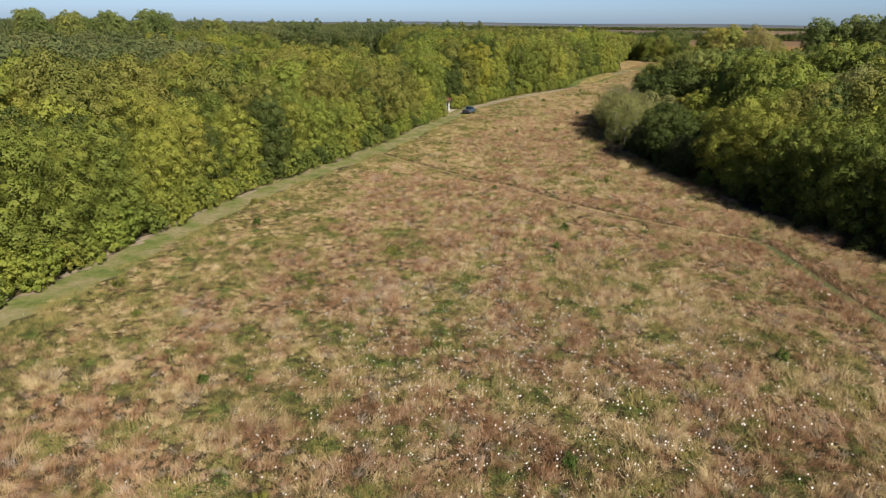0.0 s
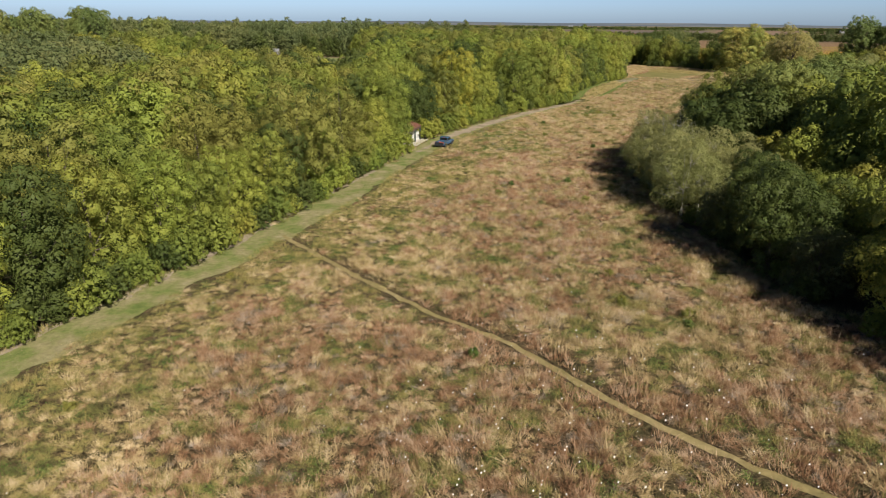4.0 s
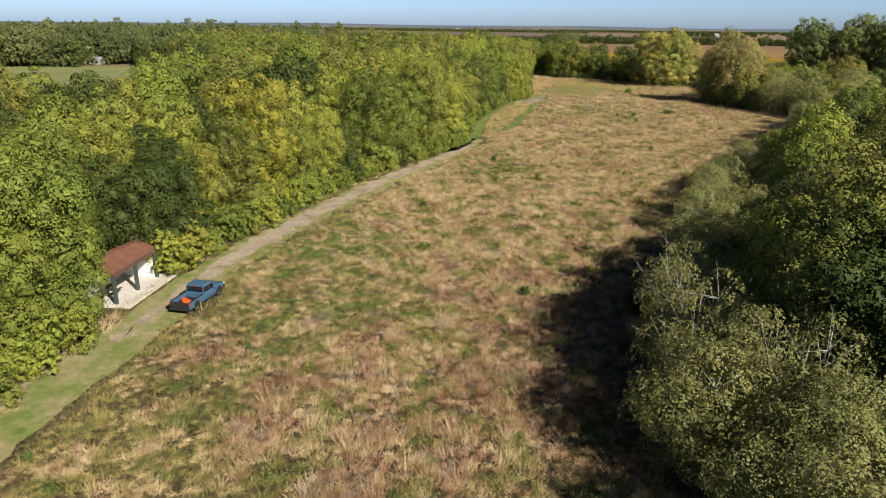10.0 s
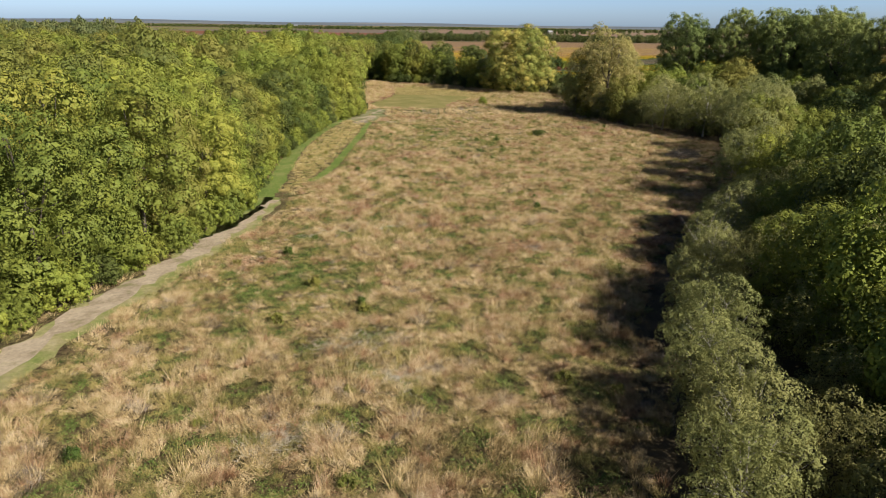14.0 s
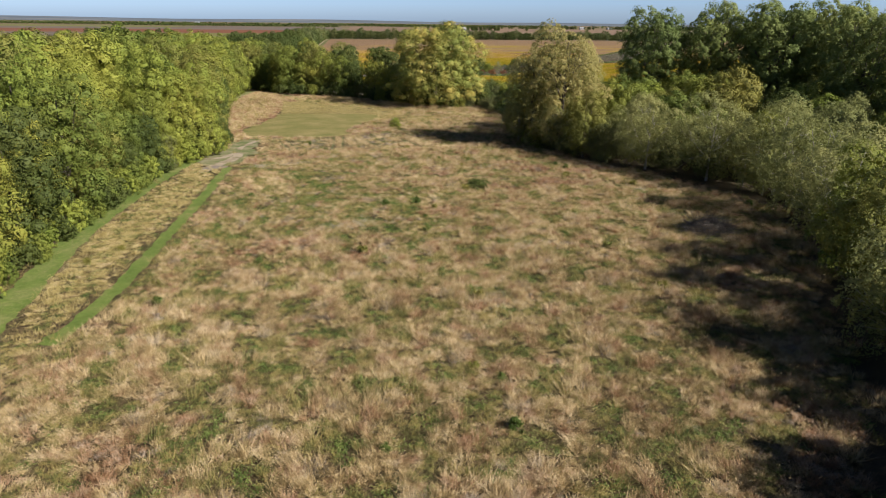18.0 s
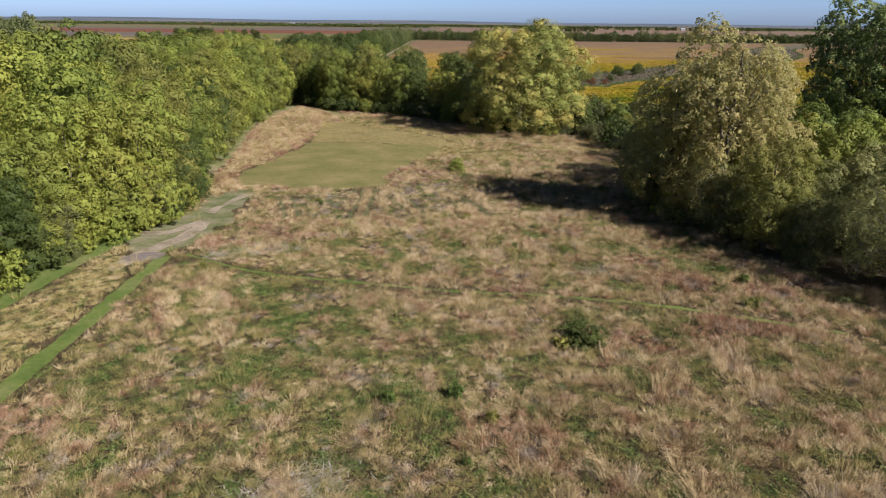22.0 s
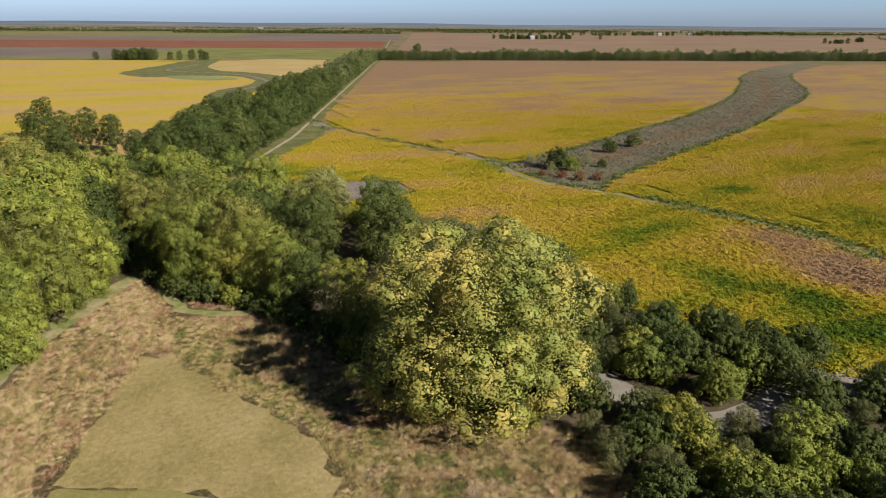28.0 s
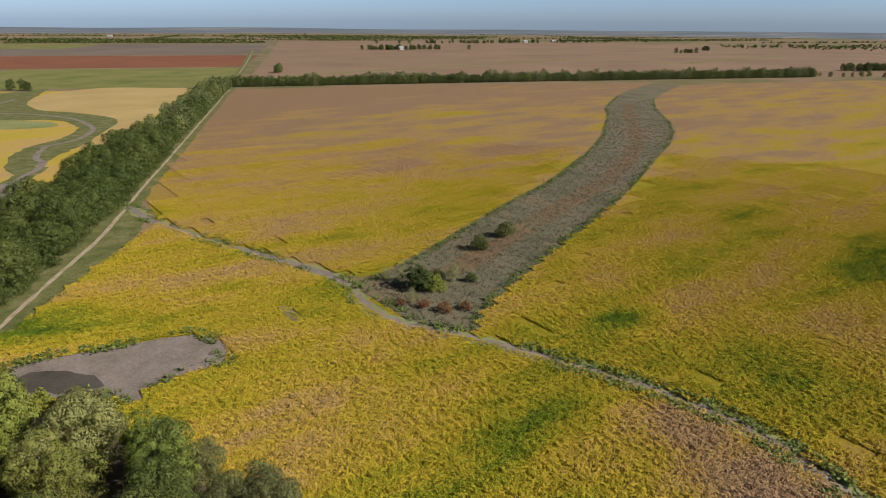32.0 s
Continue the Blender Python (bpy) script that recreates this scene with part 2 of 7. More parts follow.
CLEARING = ground_material("clearing", [(0.34, (0.115, 0.135, 0.05)), (0.48, (0.165, 0.165, 0.075)), (0.58, (0.215, 0.195, 0.11)), (0.75, (0.27, 0.235, 0.165))], GREY, 0.35, 2.5, 0.5, 0.1)
PATH_GREEN = ground_material("green_path", [(0.3, (0.085, 0.13, 0.028)), (0.5, (0.125, 0.165, 0.038)), (0.7, (0.19, 0.195, 0.07))], GREY, 0.25, 2.5, 0.4, 0.1)
LANE_DIRT = ground_material("lane_dirt", [(0.3, (0.17, 0.155, 0.075)), (0.42, (0.27, 0.215, 0.15)), (0.6, (0.35, 0.285, 0.205)), (0.75, (0.24, 0.205, 0.12))], GREY, 0.4, 2.5, 0.4, 0.06)
STRAW = ground_material("straw_grass", [(0.3, (0.18, 0.15, 0.06)), (0.5, (0.26, 0.205, 0.09)), (0.7, (0.33, 0.26, 0.13))], GREY, 0.1, 1.6, 0.5, 0.2)
SOY = crop_material("soybean_field", False)
SOY_DRY = SOY
YELLOW_CROP = ground_material("yellow_crop", [(0.27, (0.13, 0.16, 0.02)), (0.34, (0.31, 0.25, 0.03)), (0.48, (0.36, 0.255, 0.045)), (0.58, (0.35, 0.235, 0.085)), (0.72, (0.29, 0.195, 0.10))], GREY, 0.014, 0.8, 0.5, 0.4, amount=0.45, stretch=(0.6, 1.6, 1, 0.35))
SOY_LEAF = crop_material("soybean_leaves", True)
TAN_FIELD = ground_material("harvested_field", [(0.3, (0.17, 0.115, 0.075)), (0.7, (0.23, 0.155, 0.10))], GREY, 0.006, 0.2, 0.2, 0.3, amount=0.3)
STUBBLE = ground_material("stubble", [(0.3, (0.30, 0.22, 0.085)), (0.7, (0.38, 0.28, 0.12))], GREY, 0.02, 0.4, 0.3, 0.2, amount=0.3)
PASTURE_GREEN = ground_material("pale_pasture", [(0.3, (0.15, 0.175, 0.06)), (0.5, (0.19, 0.20, 0.08)), (0.7, (0.24, 0.225, 0.09))], GREY, 0.03, 0.3, 0.2, 0.3, amount=0.3)
RUT = ground_material("rut", [(0.3, (0.07, 0.09, 0.03)), (0.7, (0.14, 0.13, 0.06))], GREY, 0.4, 2.5, 0.5, 0.1)
VERGE = ground_material("verge", [(0.3, (0.07, 0.085, 0.026)), (0.5, (0.115, 0.118, 0.042)), (0.7, (0.18, 0.155, 0.078))], GREY, 0.15, 1.2, 0.8, 0.3)
RED_FIELD = ground_material("red_sorghum_field", [(0.3, (0.155, 0.062, 0.035)), (0.7, (0.20, 0.085, 0.045))], GREY, 0.01, 0.2, 0.2, 0.3, amount=0.3)
GREY_FIELD = ground_material("fallow_field", [(0.3, (0.12, 0.095, 0.075)), (0.7, (0.165, 0.13, 0.10))], GREY, 0.006, 0.2, 0.2, 0.3, amount=0.3)
GREEN_FIELD = ground_material("pasture", [(0.3, (0.10, 0.115, 0.03)), (0.5, (0.15, 0.15, 0.045)), (0.7, (0.19, 0.165, 0.06))], GREY, 0.02, 0.3, 0.2, 0.3, amount=0.3)
WATERWAY = ground_material("waterway_sward", [(0.32, (0.09, 0.087, 0.052)), (0.5, (0.13, 0.117, 0.074)), (0.62, (0.15, 0.115, 0.07)), (0.75, (0.08, 0.085, 0.04))], GREY, 0.03, 0.8, 0.8, 0.4, stretch=(1.6, 0.5, 1, -0.9))
MUD = ground_material("dry_mud", [(0.3, (0.14, 0.115, 0.095)), (0.6, (0.21, 0.175, 0.15)), (0.8, (0.10, 0.085, 0.07))], GREY, 0.12, 1.4, 0.6, 0.2)
GRAVEL = ground_material("gravel", [(0.3, (0.16, 0.14, 0.115)), (0.7, (0.26, 0.23, 0.19))], GREY, 0.2, 3.0, 0.5, 0.08)
BARK = ground_material("bark", [(0.3, (0.07, 0.055, 0.04)), (0.7, (0.15, 0.125, 0.10))], GREY, 0.8, 6, 0.8, 0.05, stretch=(1, 1, 0.2, 0))
DEAD_WOOD = ground_material("dead_wood", [(0.3, (0.12, 0.10, 0.08)), (0.7, (0.22, 0.19, 0.16))], GREY, 0.8, 6, 0.6, 0.05)
PALE_BARK = ground_material("pale_bark", [(0.3, (0.26, 0.24, 0.20)), (0.7, (0.42, 0.39, 0.34))], GREY, 0.8, 6, 0.6, 0.05, stretch=(1, 1, 0.2, 0))
LEAF_GREEN = leaf_material("green_leaves", [(0.0, (0.06, 0.092, 0.02)), (0.35, (0.138, 0.172, 0.033)), (0.7, (0.215, 0.235, 0.042)), (1.0, (0.30, 0.272, 0.05))])
LEAF_OLIVE = leaf_material("olive_leaves", [(0.0, (0.10, 0.125, 0.03)), (0.5, (0.185, 0.19, 0.042)), (1.0, (0.26, 0.235, 0.055))])
LEAF_LIGHT = leaf_material("yellowing_leaves", [(0.0, (0.12, 0.175, 0.034)), (0.5, (0.235, 0.272, 0.046)), (1.0, (0.345, 0.33, 0.06))], through=0.24)
LEAF_GREY = leaf_material("grey_green_leaves", [(0.0, (0.21, 0.228, 0.08)), (0.5, (0.305, 0.312, 0.112)), (1.0, (0.40, 0.38, 0.15))], through=0.48)
LEAF_DARK = leaf_material("dark_leaves", [(0.0, (0.04, 0.062, 0.016)), (0.5, (0.07, 0.093, 0.022)), (1.0, (0.105, 0.122, 0.03))])
LEAF_BROWN = leaf_material("browning_leaves", [(0.0, (0.21, 0.22, 0.07)), (0.4, (0.34, 0.32, 0.105)), (0.7, (0.44, 0.38, 0.145)), (1.0, (0.50, 0.41, 0.18))], spread=0.2, through=0.52)
RUST = ground_material("rust_sward", [(0.3, (0.115, 0.08, 0.045)), (0.5, (0.15, 0.10, 0.055)), (0.7, (0.12, 0.105, 0.055))], GREY, 0.05, 0.9, 0.8, 0.4, stretch=(1.6, 0.5, 1, -0.9))
DARK_MUD = ground_material("wet_mud", [(0.3, (0.05, 0.045, 0.035)), (0.7, (0.09, 0.08, 0.065))], GREY, 0.1, 1.5, 0.4, 0.1, rough=0.5)
# leaves of distant trees, greyed in the base colour to suggest haze
LEAF_HAZED = leaf_material("far_leaves", [(0.0, (0.074, 0.098, 0.039)), (0.5, (0.121, 0.143, 0.052)), (1.0, (0.189, 0.189, 0.065))])
LEAF_PALE = leaf_material("pale_leaves", [(0.0, (0.220, 0.228, 0.081)), (0.5, (0.299, 0.297, 0.106)), (1.0, (0.370, 0.335, 0.128))], through=0.55)
LEAF_THORN = leaf_material("thorn_leaves", [(0.0, (0.075, 0.088, 0.033)), (0.5, (0.125, 0.135, 0.049)), (1.0, (0.18, 0.178, 0.066))])
LEAF_COTTON = leaf_material("cottonwood_leaves", [(0.0, (0.10, 0.145, 0.042)), (0.5, (0.175, 0.21, 0.058)), (0.9, (0.235, 0.25, 0.065)), (1.0, (0.29, 0.28, 0.065))], spread=0.12)
LEAF_YELLOW = leaf_material("pale_yellow_leaves", [(0.2, (0.14, 0.18, 0.04)), (0.5, (0.25, 0.27, 0.062)), (0.68, (0.385, 0.335, 0.082)), (0.9, (0.51, 0.39, 0.10))], spread=0.1, vary=0.0)
LEAF_OCHRE = leaf_material("ochre_leaves", [(0.0, (0.21, 0.22, 0.03)), (0.5, (0.26, 0.25, 0.035)), (1.0, (0.31, 0.26, 0.04))])
LEAF_RED = leaf_material("red_leaves", [(0.0, (0.13, 0.05, 0.03)), (0.5, (0.20, 0.07, 0.035)), (1.0, (0.22, 0.13, 0.04))], spread=0.3)
LEAF_WEED = leaf_material("weed_leaves", [(0.0, (0.05, 0.085, 0.02)), (0.5, (0.095, 0.14, 0.03)), (1.0, (0.155, 0.19, 0.045))], spread=0.3)
BLADE_OLIVE = blade_material("olive_blades", [(0.15, (0.10, 0.105, 0.03)), (0.45, (0.20, 0.19, 0.06)), (0.65, (0.30, 0.255, 0.08)), (0.9, (0.38, 0.29, 0.11))])
BLADE_GOLD = blade_material("golden_blades", [(0.15, (0.20, 0.15, 0.06)), (0.45, (0.38, 0.30, 0.11)), (0.65, (0.50, 0.40, 0.16)), (0.9, (0.50, 0.40, 0.21))])
BLADE_LOW = blade_material("cut_blades", [(0.15, (0.17, 0.145, 0.05)), (0.45, (0.27, 0.225, 0.08)), (0.65, (0.35, 0.285, 0.105)), (0.9, (0.41, 0.33, 0.15))])
BLADE_GREY = blade_material("withered_blades", [(0.15, (0.12, 0.095, 0.065)), (0.45, (0.23, 0.185, 0.135)), (0.65, (0.32, 0.255, 0.19)), (0.9, (0.42, 0.35, 0.28))])
BLADE_PALE = blade_material("flattened_blades", [(0.15, (0.24, 0.20, 0.14)), (0.5, (0.38, 0.33, 0.25)), (0.9, (0.50, 0.45, 0.36))])
BLADE_LANE = blade_material("lane_blades", [(0.15, (0.07, 0.115, 0.02)), (0.45, (0.13, 0.17, 0.042)), (0.65, (0.21, 0.20, 0.075)), (0.9, (0.28, 0.24, 0.13))])
BLADE_WATERWAY = blade_material("waterway_blades", [(0.15, (0.06, 0.065, 0.035)), (0.4, (0.105, 0.095, 0.065)), (0.6, (0.15, 0.13, 0.095)), (0.75, (0.17, 0.12, 0.07)), (0.9, (0.15, 0.14, 0.065))], patch=0.06)
BLADE_DEAD = blade_material("dead_stalks", [(0.15, (0.05, 0.035, 0.025)), (0.5, (0.10, 0.07, 0.05)), (0.85, (0.18, 0.13, 0.095))])
FLUFF = plain("seed_fluff", (0.75, 0.72, 0.66), 0.9)
BLADE_RED = blade_material("bluestem_blades", [(0.1, (0.145, 0.077, 0.039)), (0.4, (0.295, 0.158, 0.08)), (0.6, (0.41, 0.25, 0.137)), (0.85, (0.505, 0.36, 0.235))])
BLADE_TAN = blade_material("straw_blades", [(0.1, (0.18, 0.13, 0.055)), (0.4, (0.37, 0.265, 0.125)), (0.65, (0.54, 0.405, 0.205)), (0.85, (0.64, 0.50, 0.30))])
BLADE_GREEN = blade_material("green_blades", [(0.15, (0.055, 0.08, 0.02)), (0.5, (0.105, 0.15, 0.03)), (0.7, (0.16, 0.20, 0.045)), (0.85, (0.235, 0.23, 0.08))])

# ---- plan ----
WEST_EDGE = [(-62, -20), (-48, 20), (-36, 62), (-30, 88), (-15, 128), (-5, 158), (6, 194), (21, 224), (48, 262), (57, 290), (79, 337), (91, 351), (98, 376), (111, 420), (129, 465)]
NORTH_EDGE = [(129, 465), (134, 446), (142, 438), (150, 424), (156, 408), (166, 390), (174, 380)]
EAST_EDGE = [(64, -20), (56, 30), (45, 73), (38, 110), (37, 145), (44, 174), (58, 196), (84, 226), (115, 248), (142, 271), (150, 289), (146, 318), (152, 340), (166, 358), (174, 380)]


def spline(pts, step=4.0):
    """A smooth line through the points, with a vertex every few metres."""
    p = np.array([pts[0], *pts, pts[-1]], float)
    out = []
    for i in range(1, len(p) - 2):
        a, b, c, d = p[i - 1:i + 3]
        n = max(2, int(np.hypot(*(c - b)) / step))
        for s in np.arange(n) / n:
            out.append(0.5 * (2 * b + (c - a) * s + (2 * a - 5 * b + 4 * c - d) * s * s + (3 * b - a - 3 * c + d) * s ** 3))
    out.append(p[-1])
    return np.array(out)


def band(line, left, right):
    """The outline of a strip along a line, from left to right of it."""
    d = np.gradient(line, axis=0)
    d /= np.linalg.norm(d, axis=1)[:, None]
    n = np.stack([d[:, 1], -d[:, 0]], 1)
    lo = line - n * np.reshape(left, (-1, 1))
    hi = line + n * np.reshape(right, (-1, 1))
    return np.concatenate([lo, hi[::-1]])


def inside(poly, x, y):
    r = np.zeros(x.shape, bool)
    px, py = poly[:, 0], poly[:, 1]
    j = len(poly) - 1
    for i in range(len(poly)):
        cross = (py[i] > y) != (py[j] > y)
        if cross.any():
            r ^= cross & (x < (px[j] - px[i]) * (y - py[i]) / (py[j] - py[i] + 1e-12) + px[i])
        j = i
    return r


def distance_to(line, x, y):
    best = np.full(x.shape, 1e9)
    for a, b in zip(line[:-1], line[1:]):
        ab = b - a
        s = np.clip(((x - a[0]) * ab[0] + (y - a[1]) * ab[1]) / (ab @ ab + 1e-9), 0, 1)
        best = np.minimum(best, np.hypot(x - a[0] - s * ab[0], y - a[1] - s * ab[1]))
    return best


def vnoise(x, y, size, seed=0):
    """Smooth noise from 0 to 1 over the plan."""
    r = np.random.RandomState(seed).rand(64, 64)
    u, v = x / size, y / size
    i, j = np.floor(u).astype(int), np.floor(v).astype(int)
    f, g = u - i, v - j
    f, g = f * f * (3 - 2 * f), g * g * (3 - 2 * g)
    q = lambda a, b: r[a % 64, b % 64]
    return (q(i, j) * (1 - f) + q(i + 1, j) * f) * (1 - g) + (q(i, j + 1) * (1 - f) + q(i + 1, j + 1) * f) * g


# ---- mesh tools ----
def mesh(name, v, f, smooth=False):
    v, f = np.asarray(v, np.float32), np.asarray(f, np.int32)
    me = bpy.data.meshes.new(name)
    me.vertices.add(len(v))
    me.vertices.foreach_set("co", v.ravel())
    me.loops.add(f.size)
    me.loops.foreach_set("vertex_index", f.ravel())
    me.polygons.add(len(f))
    me.polygons.foreach_set("loop_start", np.arange(0, f.size, f.shape[1], dtype=np.int32))
    me.polygons.foreach_set("loop_total", np.full(len(f), f.shape[1], np.int32))
    if smooth:
        me.polygons.foreach_set("use_smooth", np.ones(len(f), bool))
    me.update()
    return me


def put(name, me, mat, parent=None, label=""):
    if mat and not me.materials:
        me.materials.append(mat)
    ob = new(name, me)
    ob.parent = parent
    if label:
        ob["label"] = label
    return ob


def part(name, bm, mat, parent, label=""):
    me = bpy.data.meshes.new(name)
    bm.to_mesh(me)
    bm.free()
    return put(name, me, mat, parent, label)


def sheet(name, outline, z, mat, label, category, kind="structure"):
    """A flat piece of ground with the given outline."""
    bm = bmesh.new()
    vs = [bm.verts.new((x, y, z)) for x, y in outline]
    bm.faces.new(vs)
    bm.normal_update()
    bmesh.ops.triangulate(bm, faces=bm.faces[:], quad_method='BEAUTY', ngon_method='EAR_CLIP')
    bmesh.ops.recalc_face_normals(bm, faces=bm.faces[:])
    if bm.faces and sum(fc.normal.z for fc in bm.faces) < 0:
        bmesh.ops.reverse_faces(bm, faces=bm.faces[:])
    return tagged(part(name, bm, mat, None), label, category, kind=kind)


def tube(rings, sides=7):
    """Vertices and faces of a tube through rings of (centre, radius)."""
    v, f = [], []
    up = Vector((0.13, 0.21, 1)).normalized()
    for k, (c, r) in enumerate(rings):
        a, b = Vector(rings[max(k - 1, 0)][0]), Vector(rings[min(k + 1, len(rings) - 1)][0])
        d = (b - a).normalized()
        s = d.cross(up if abs(d.dot(up)) < 0.95 else Vector((1, 0, 0))).normalized()
        w = d.cross(s)
        for i in range(sides):
            t = 2 * math.pi * i / sides
            v.append(Vector(c) + (s * math.cos(t) + w * math.sin(t)) * r)
    for k in range(len(rings) - 1):
        for i in range(sides):
            j = (i + 1) % sides
            f.append((k * sides + i, k * sides + j, (k + 1) * sides + j, (k + 1) * sides + i))
    return v, f


def joined(pieces):
    v, f, n = [], [], 0
    for pv, pf in pieces:
        v.append(np.array([tuple(q) for q in pv]))
        f.append(np.array(pf) + n)
        n += len(pv)
    return np.concatenate(v), np.concatenate(f)

# ---- the land ----
WEST, NORTH, EAST = spline(WEST_EDGE), spline(NORTH_EDGE), spline(EAST_EDGE)
MEADOW_OUT = np.concatenate([WEST, NORTH[1:], EAST[::-1][1:]])


def ragged(outline, amount, seed):
    """The outline with uneven edges."""
    r = np.random.RandomState(seed)
    return outline + r.normal(size=outline.shape) * amount


def worn(outline, seed, amount=0.3):
    """The outline resampled finely, with a wandering edge."""
    p = np.vstack([outline, outline[:1]])
    s = np.concatenate([[0], np.cumsum(np.hypot(*np.diff(p, axis=0).T))])
    t = np.arange(0, s[-1], 0.8)
    q = np.stack([np.interp(t, s, p[:, 0]), np.interp(t, s, p[:, 1])], 1)
    w = np.stack([vnoise(q[:, 0], q[:, 1], 2.2, seed), vnoise(q[:, 0], q[:, 1], 2.2, seed + 1)], 1) - 0.5
    return q + w * amount * 4 + np.random.RandomState(seed).normal(size=q.shape) * amount * 0.3


def land():
    """One sheet out to the horizon, which swells into low hills far off."""
    rad = np.concatenate([[0], np.geomspace(60, 4300, 26), np.linspace(4380, 4780, 6)])
    n = 120
    t = np.arange(n) * 2 * math.pi / n
    x = 150 + rad[:, None] * np.cos(t)
    y = 350 + rad[:, None] * np.sin(t)
    lift = np.clip((rad[:, None] - 2600) / 2180, 0, 1) ** 1.5
    z = lift * (16 + 16 * vnoise(x + 9000, y + 9000, 900, 3)) - 0.04
    v = np.stack([x, y, z], -1).reshape(-1, 3)
    i, j = np.meshgrid(np.arange(len(rad) - 1), np.arange(n), indexing="ij")
    k = (j + 1) % n
    f = np.stack([i * n + j, (i + 1) * n + j, (i + 1) * n + k, i * n + k], -1).reshape(-1, 4)
    me = mesh("ground", v, f, True)
    # the outermost rings carry haze in their colour
    me.materials.append(PLAIN_LAND), me.materials.append(HAZY_HILLS)
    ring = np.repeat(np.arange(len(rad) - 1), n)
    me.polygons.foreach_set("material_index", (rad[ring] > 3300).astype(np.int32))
    return tagged(put("ground", me, None), "flat brown farmland that runs out to low hills", "ground", kind="structure")


land()
# local frame of the farm's fields: its north corner, along the far hedge, and along the lane
HEDGE_CORNER = np.array((402.0, 1094.0))
HU, HV = np.array((0.935, -0.355)), np.array((0.404, 0.915))


def field(name, u0, u1, v0, v1, z, mat, label):
    q = [HEDGE_CORNER + HU * u + HV * v for u, v in ((u0, v0), (u1, v0), (u1, v1), (u0, v1))]
    return sheet(name, q, z, mat, label, "field")


woodland_floor = sheet("woodland_floor", np.concatenate([spline([(-330, -60), (-62, -40), (64, -40), (230, -60)]), spline([(250, 100), (255, 250), (235, 340), (212, 384), (205, 410), (199, 428), (176, 480), (160, 520)]), spline([(120, 545), (60, 500), (-40, 420), (-250, 380)])]), 0.0, LITTER, "dark woodland floor of fallen leaves under the trees", "ground")
sheet("meadow", MEADOW_OUT, 0.03, MEADOW, "prairie meadow of russet and straw grass with green herbs", "meadow")
lane_line = spline([(-60, -20), (-45, 22), (-33, 63), (-27, 88), (-12, 127), (-2, 157), (9, 192), (24, 221), (49, 258), (55, 270)], 1.2)
lane_taper = np.clip((len(lane_line) - np.arange(len(lane_line))) / 14.0, 0.5, 1.0)
sheet("mown_lane", worn(band(lane_line, 2.2 * lane_taper, 2.3 * lane_taper), 41, 0.35), 0.06, LANE_GRASS, "mown grass lane along the edge of the wood", "lane")
verge_line = WEST[(WEST[:, 1] > 45) & (WEST[:, 1] < 182)]
sheet("worn_verge", worn(band(verge_line, -0.2, 1.1), 48, 0.45), 0.066, LANE_DIRT, "bare earth and straw along the foot of the trees", "lane")
dirt_line = spline([(4, 178), (9, 192), (16, 207), (24, 221), (36, 240), (49, 258), (54, 268)], 1.2)
taper = np.clip(np.minimum(np.arange(len(dirt_line)) / 22.0, (len(dirt_line) - np.arange(len(dirt_line))) / 16.0), 0.08, 1.0)
sheet("dirt_lane", ragged(band(dirt_line, 1.2 * taper, 1.35 * taper), 0.35, 2), 0.075, LANE_DIRT, "worn bare earth on the mown lane", "lane")
path_left = spline([(44, 252), (50, 262), (57, 280), (66, 307), (80, 336), (88, 348)], 1.2)
sheet("mown_path", ragged(band(path_left, 1.4, 1.4), 0.15, 5), 0.06, PATH_GREEN, "narrow mown green path along the trees", "path")
path_right = spline([(62, 278), (67, 286), (75, 303), (84, 323), (90, 337)], 1.0)
sheet("mown_path", ragged(band(path_right, 0.75, 0.75), 0.12, 6), 0.07, PATH_GREEN, "narrow mown green path through the meadow", "path")
cross_path = spline([(92, 337), (98, 329), (106, 323), (113, 318), (121, 313.5), (130, 307), (139, 298)], 1.0)
sheet("mown_path", ragged(band(cross_path, 0.2, 0.2), 0.08, 7), 0.065, PATH_GREEN, "narrow mown path that crosses the meadow", "path")
track_line = spline([(-11, 126), (-6, 119), (1, 110), (6, 104), (12, 98), (19, 88), (28, 79), (36, 73)], 1.0)
sheet("footpath", ragged(band(track_line, 0.30, 0.30), 0.08, 9), 0.065, STRAW, "narrow trodden path of pale grass", "path")
sheet("worn_clearing", worn(np.concatenate([spline([(86, 346), (92, 353), (97, 362), (101, 367)]), spline([(104, 362), (100, 355), (97, 347), (93, 340), (88, 338)])]), 35, 0.5), 0.055, CLEARING, "worn patch of grey earth at the end of the lane", "clearing")
for wear, wide in (([(85, 334.5), (88.5, 339), (90.9, 341.8), (93.3, 344.5), (95, 348.5)], 1.0), ([(85.5, 346.5), (88.5, 346.2), (91.1, 345.7), (94.5, 348.8)], 0.7), ([(96, 352), (98.5, 357), (102, 360.5), (108, 361)], 0.5)):
    sheet("worn_track", worn(band(spline(wear, 1.0), wide, wide), 49, 0.25), 0.078 + 0.004 * wide, LANE_DIRT, "pale dry earth track at the end of the lane", "track")
mow_patch = np.concatenate([spline([(101, 366), (102, 374), (109, 384), (119, 399)]), spline([(131, 393), (141, 385), (134, 376), (124, 366), (121, 359), (114, 359)])])
edge_line = spline([(97.5, 378), (104, 400), (110, 425), (114.5, 436), (122, 449), (130.9, 460.8), (133, 450), (134.9, 439.6), (140, 436), (148.5, 433)], 1.0)
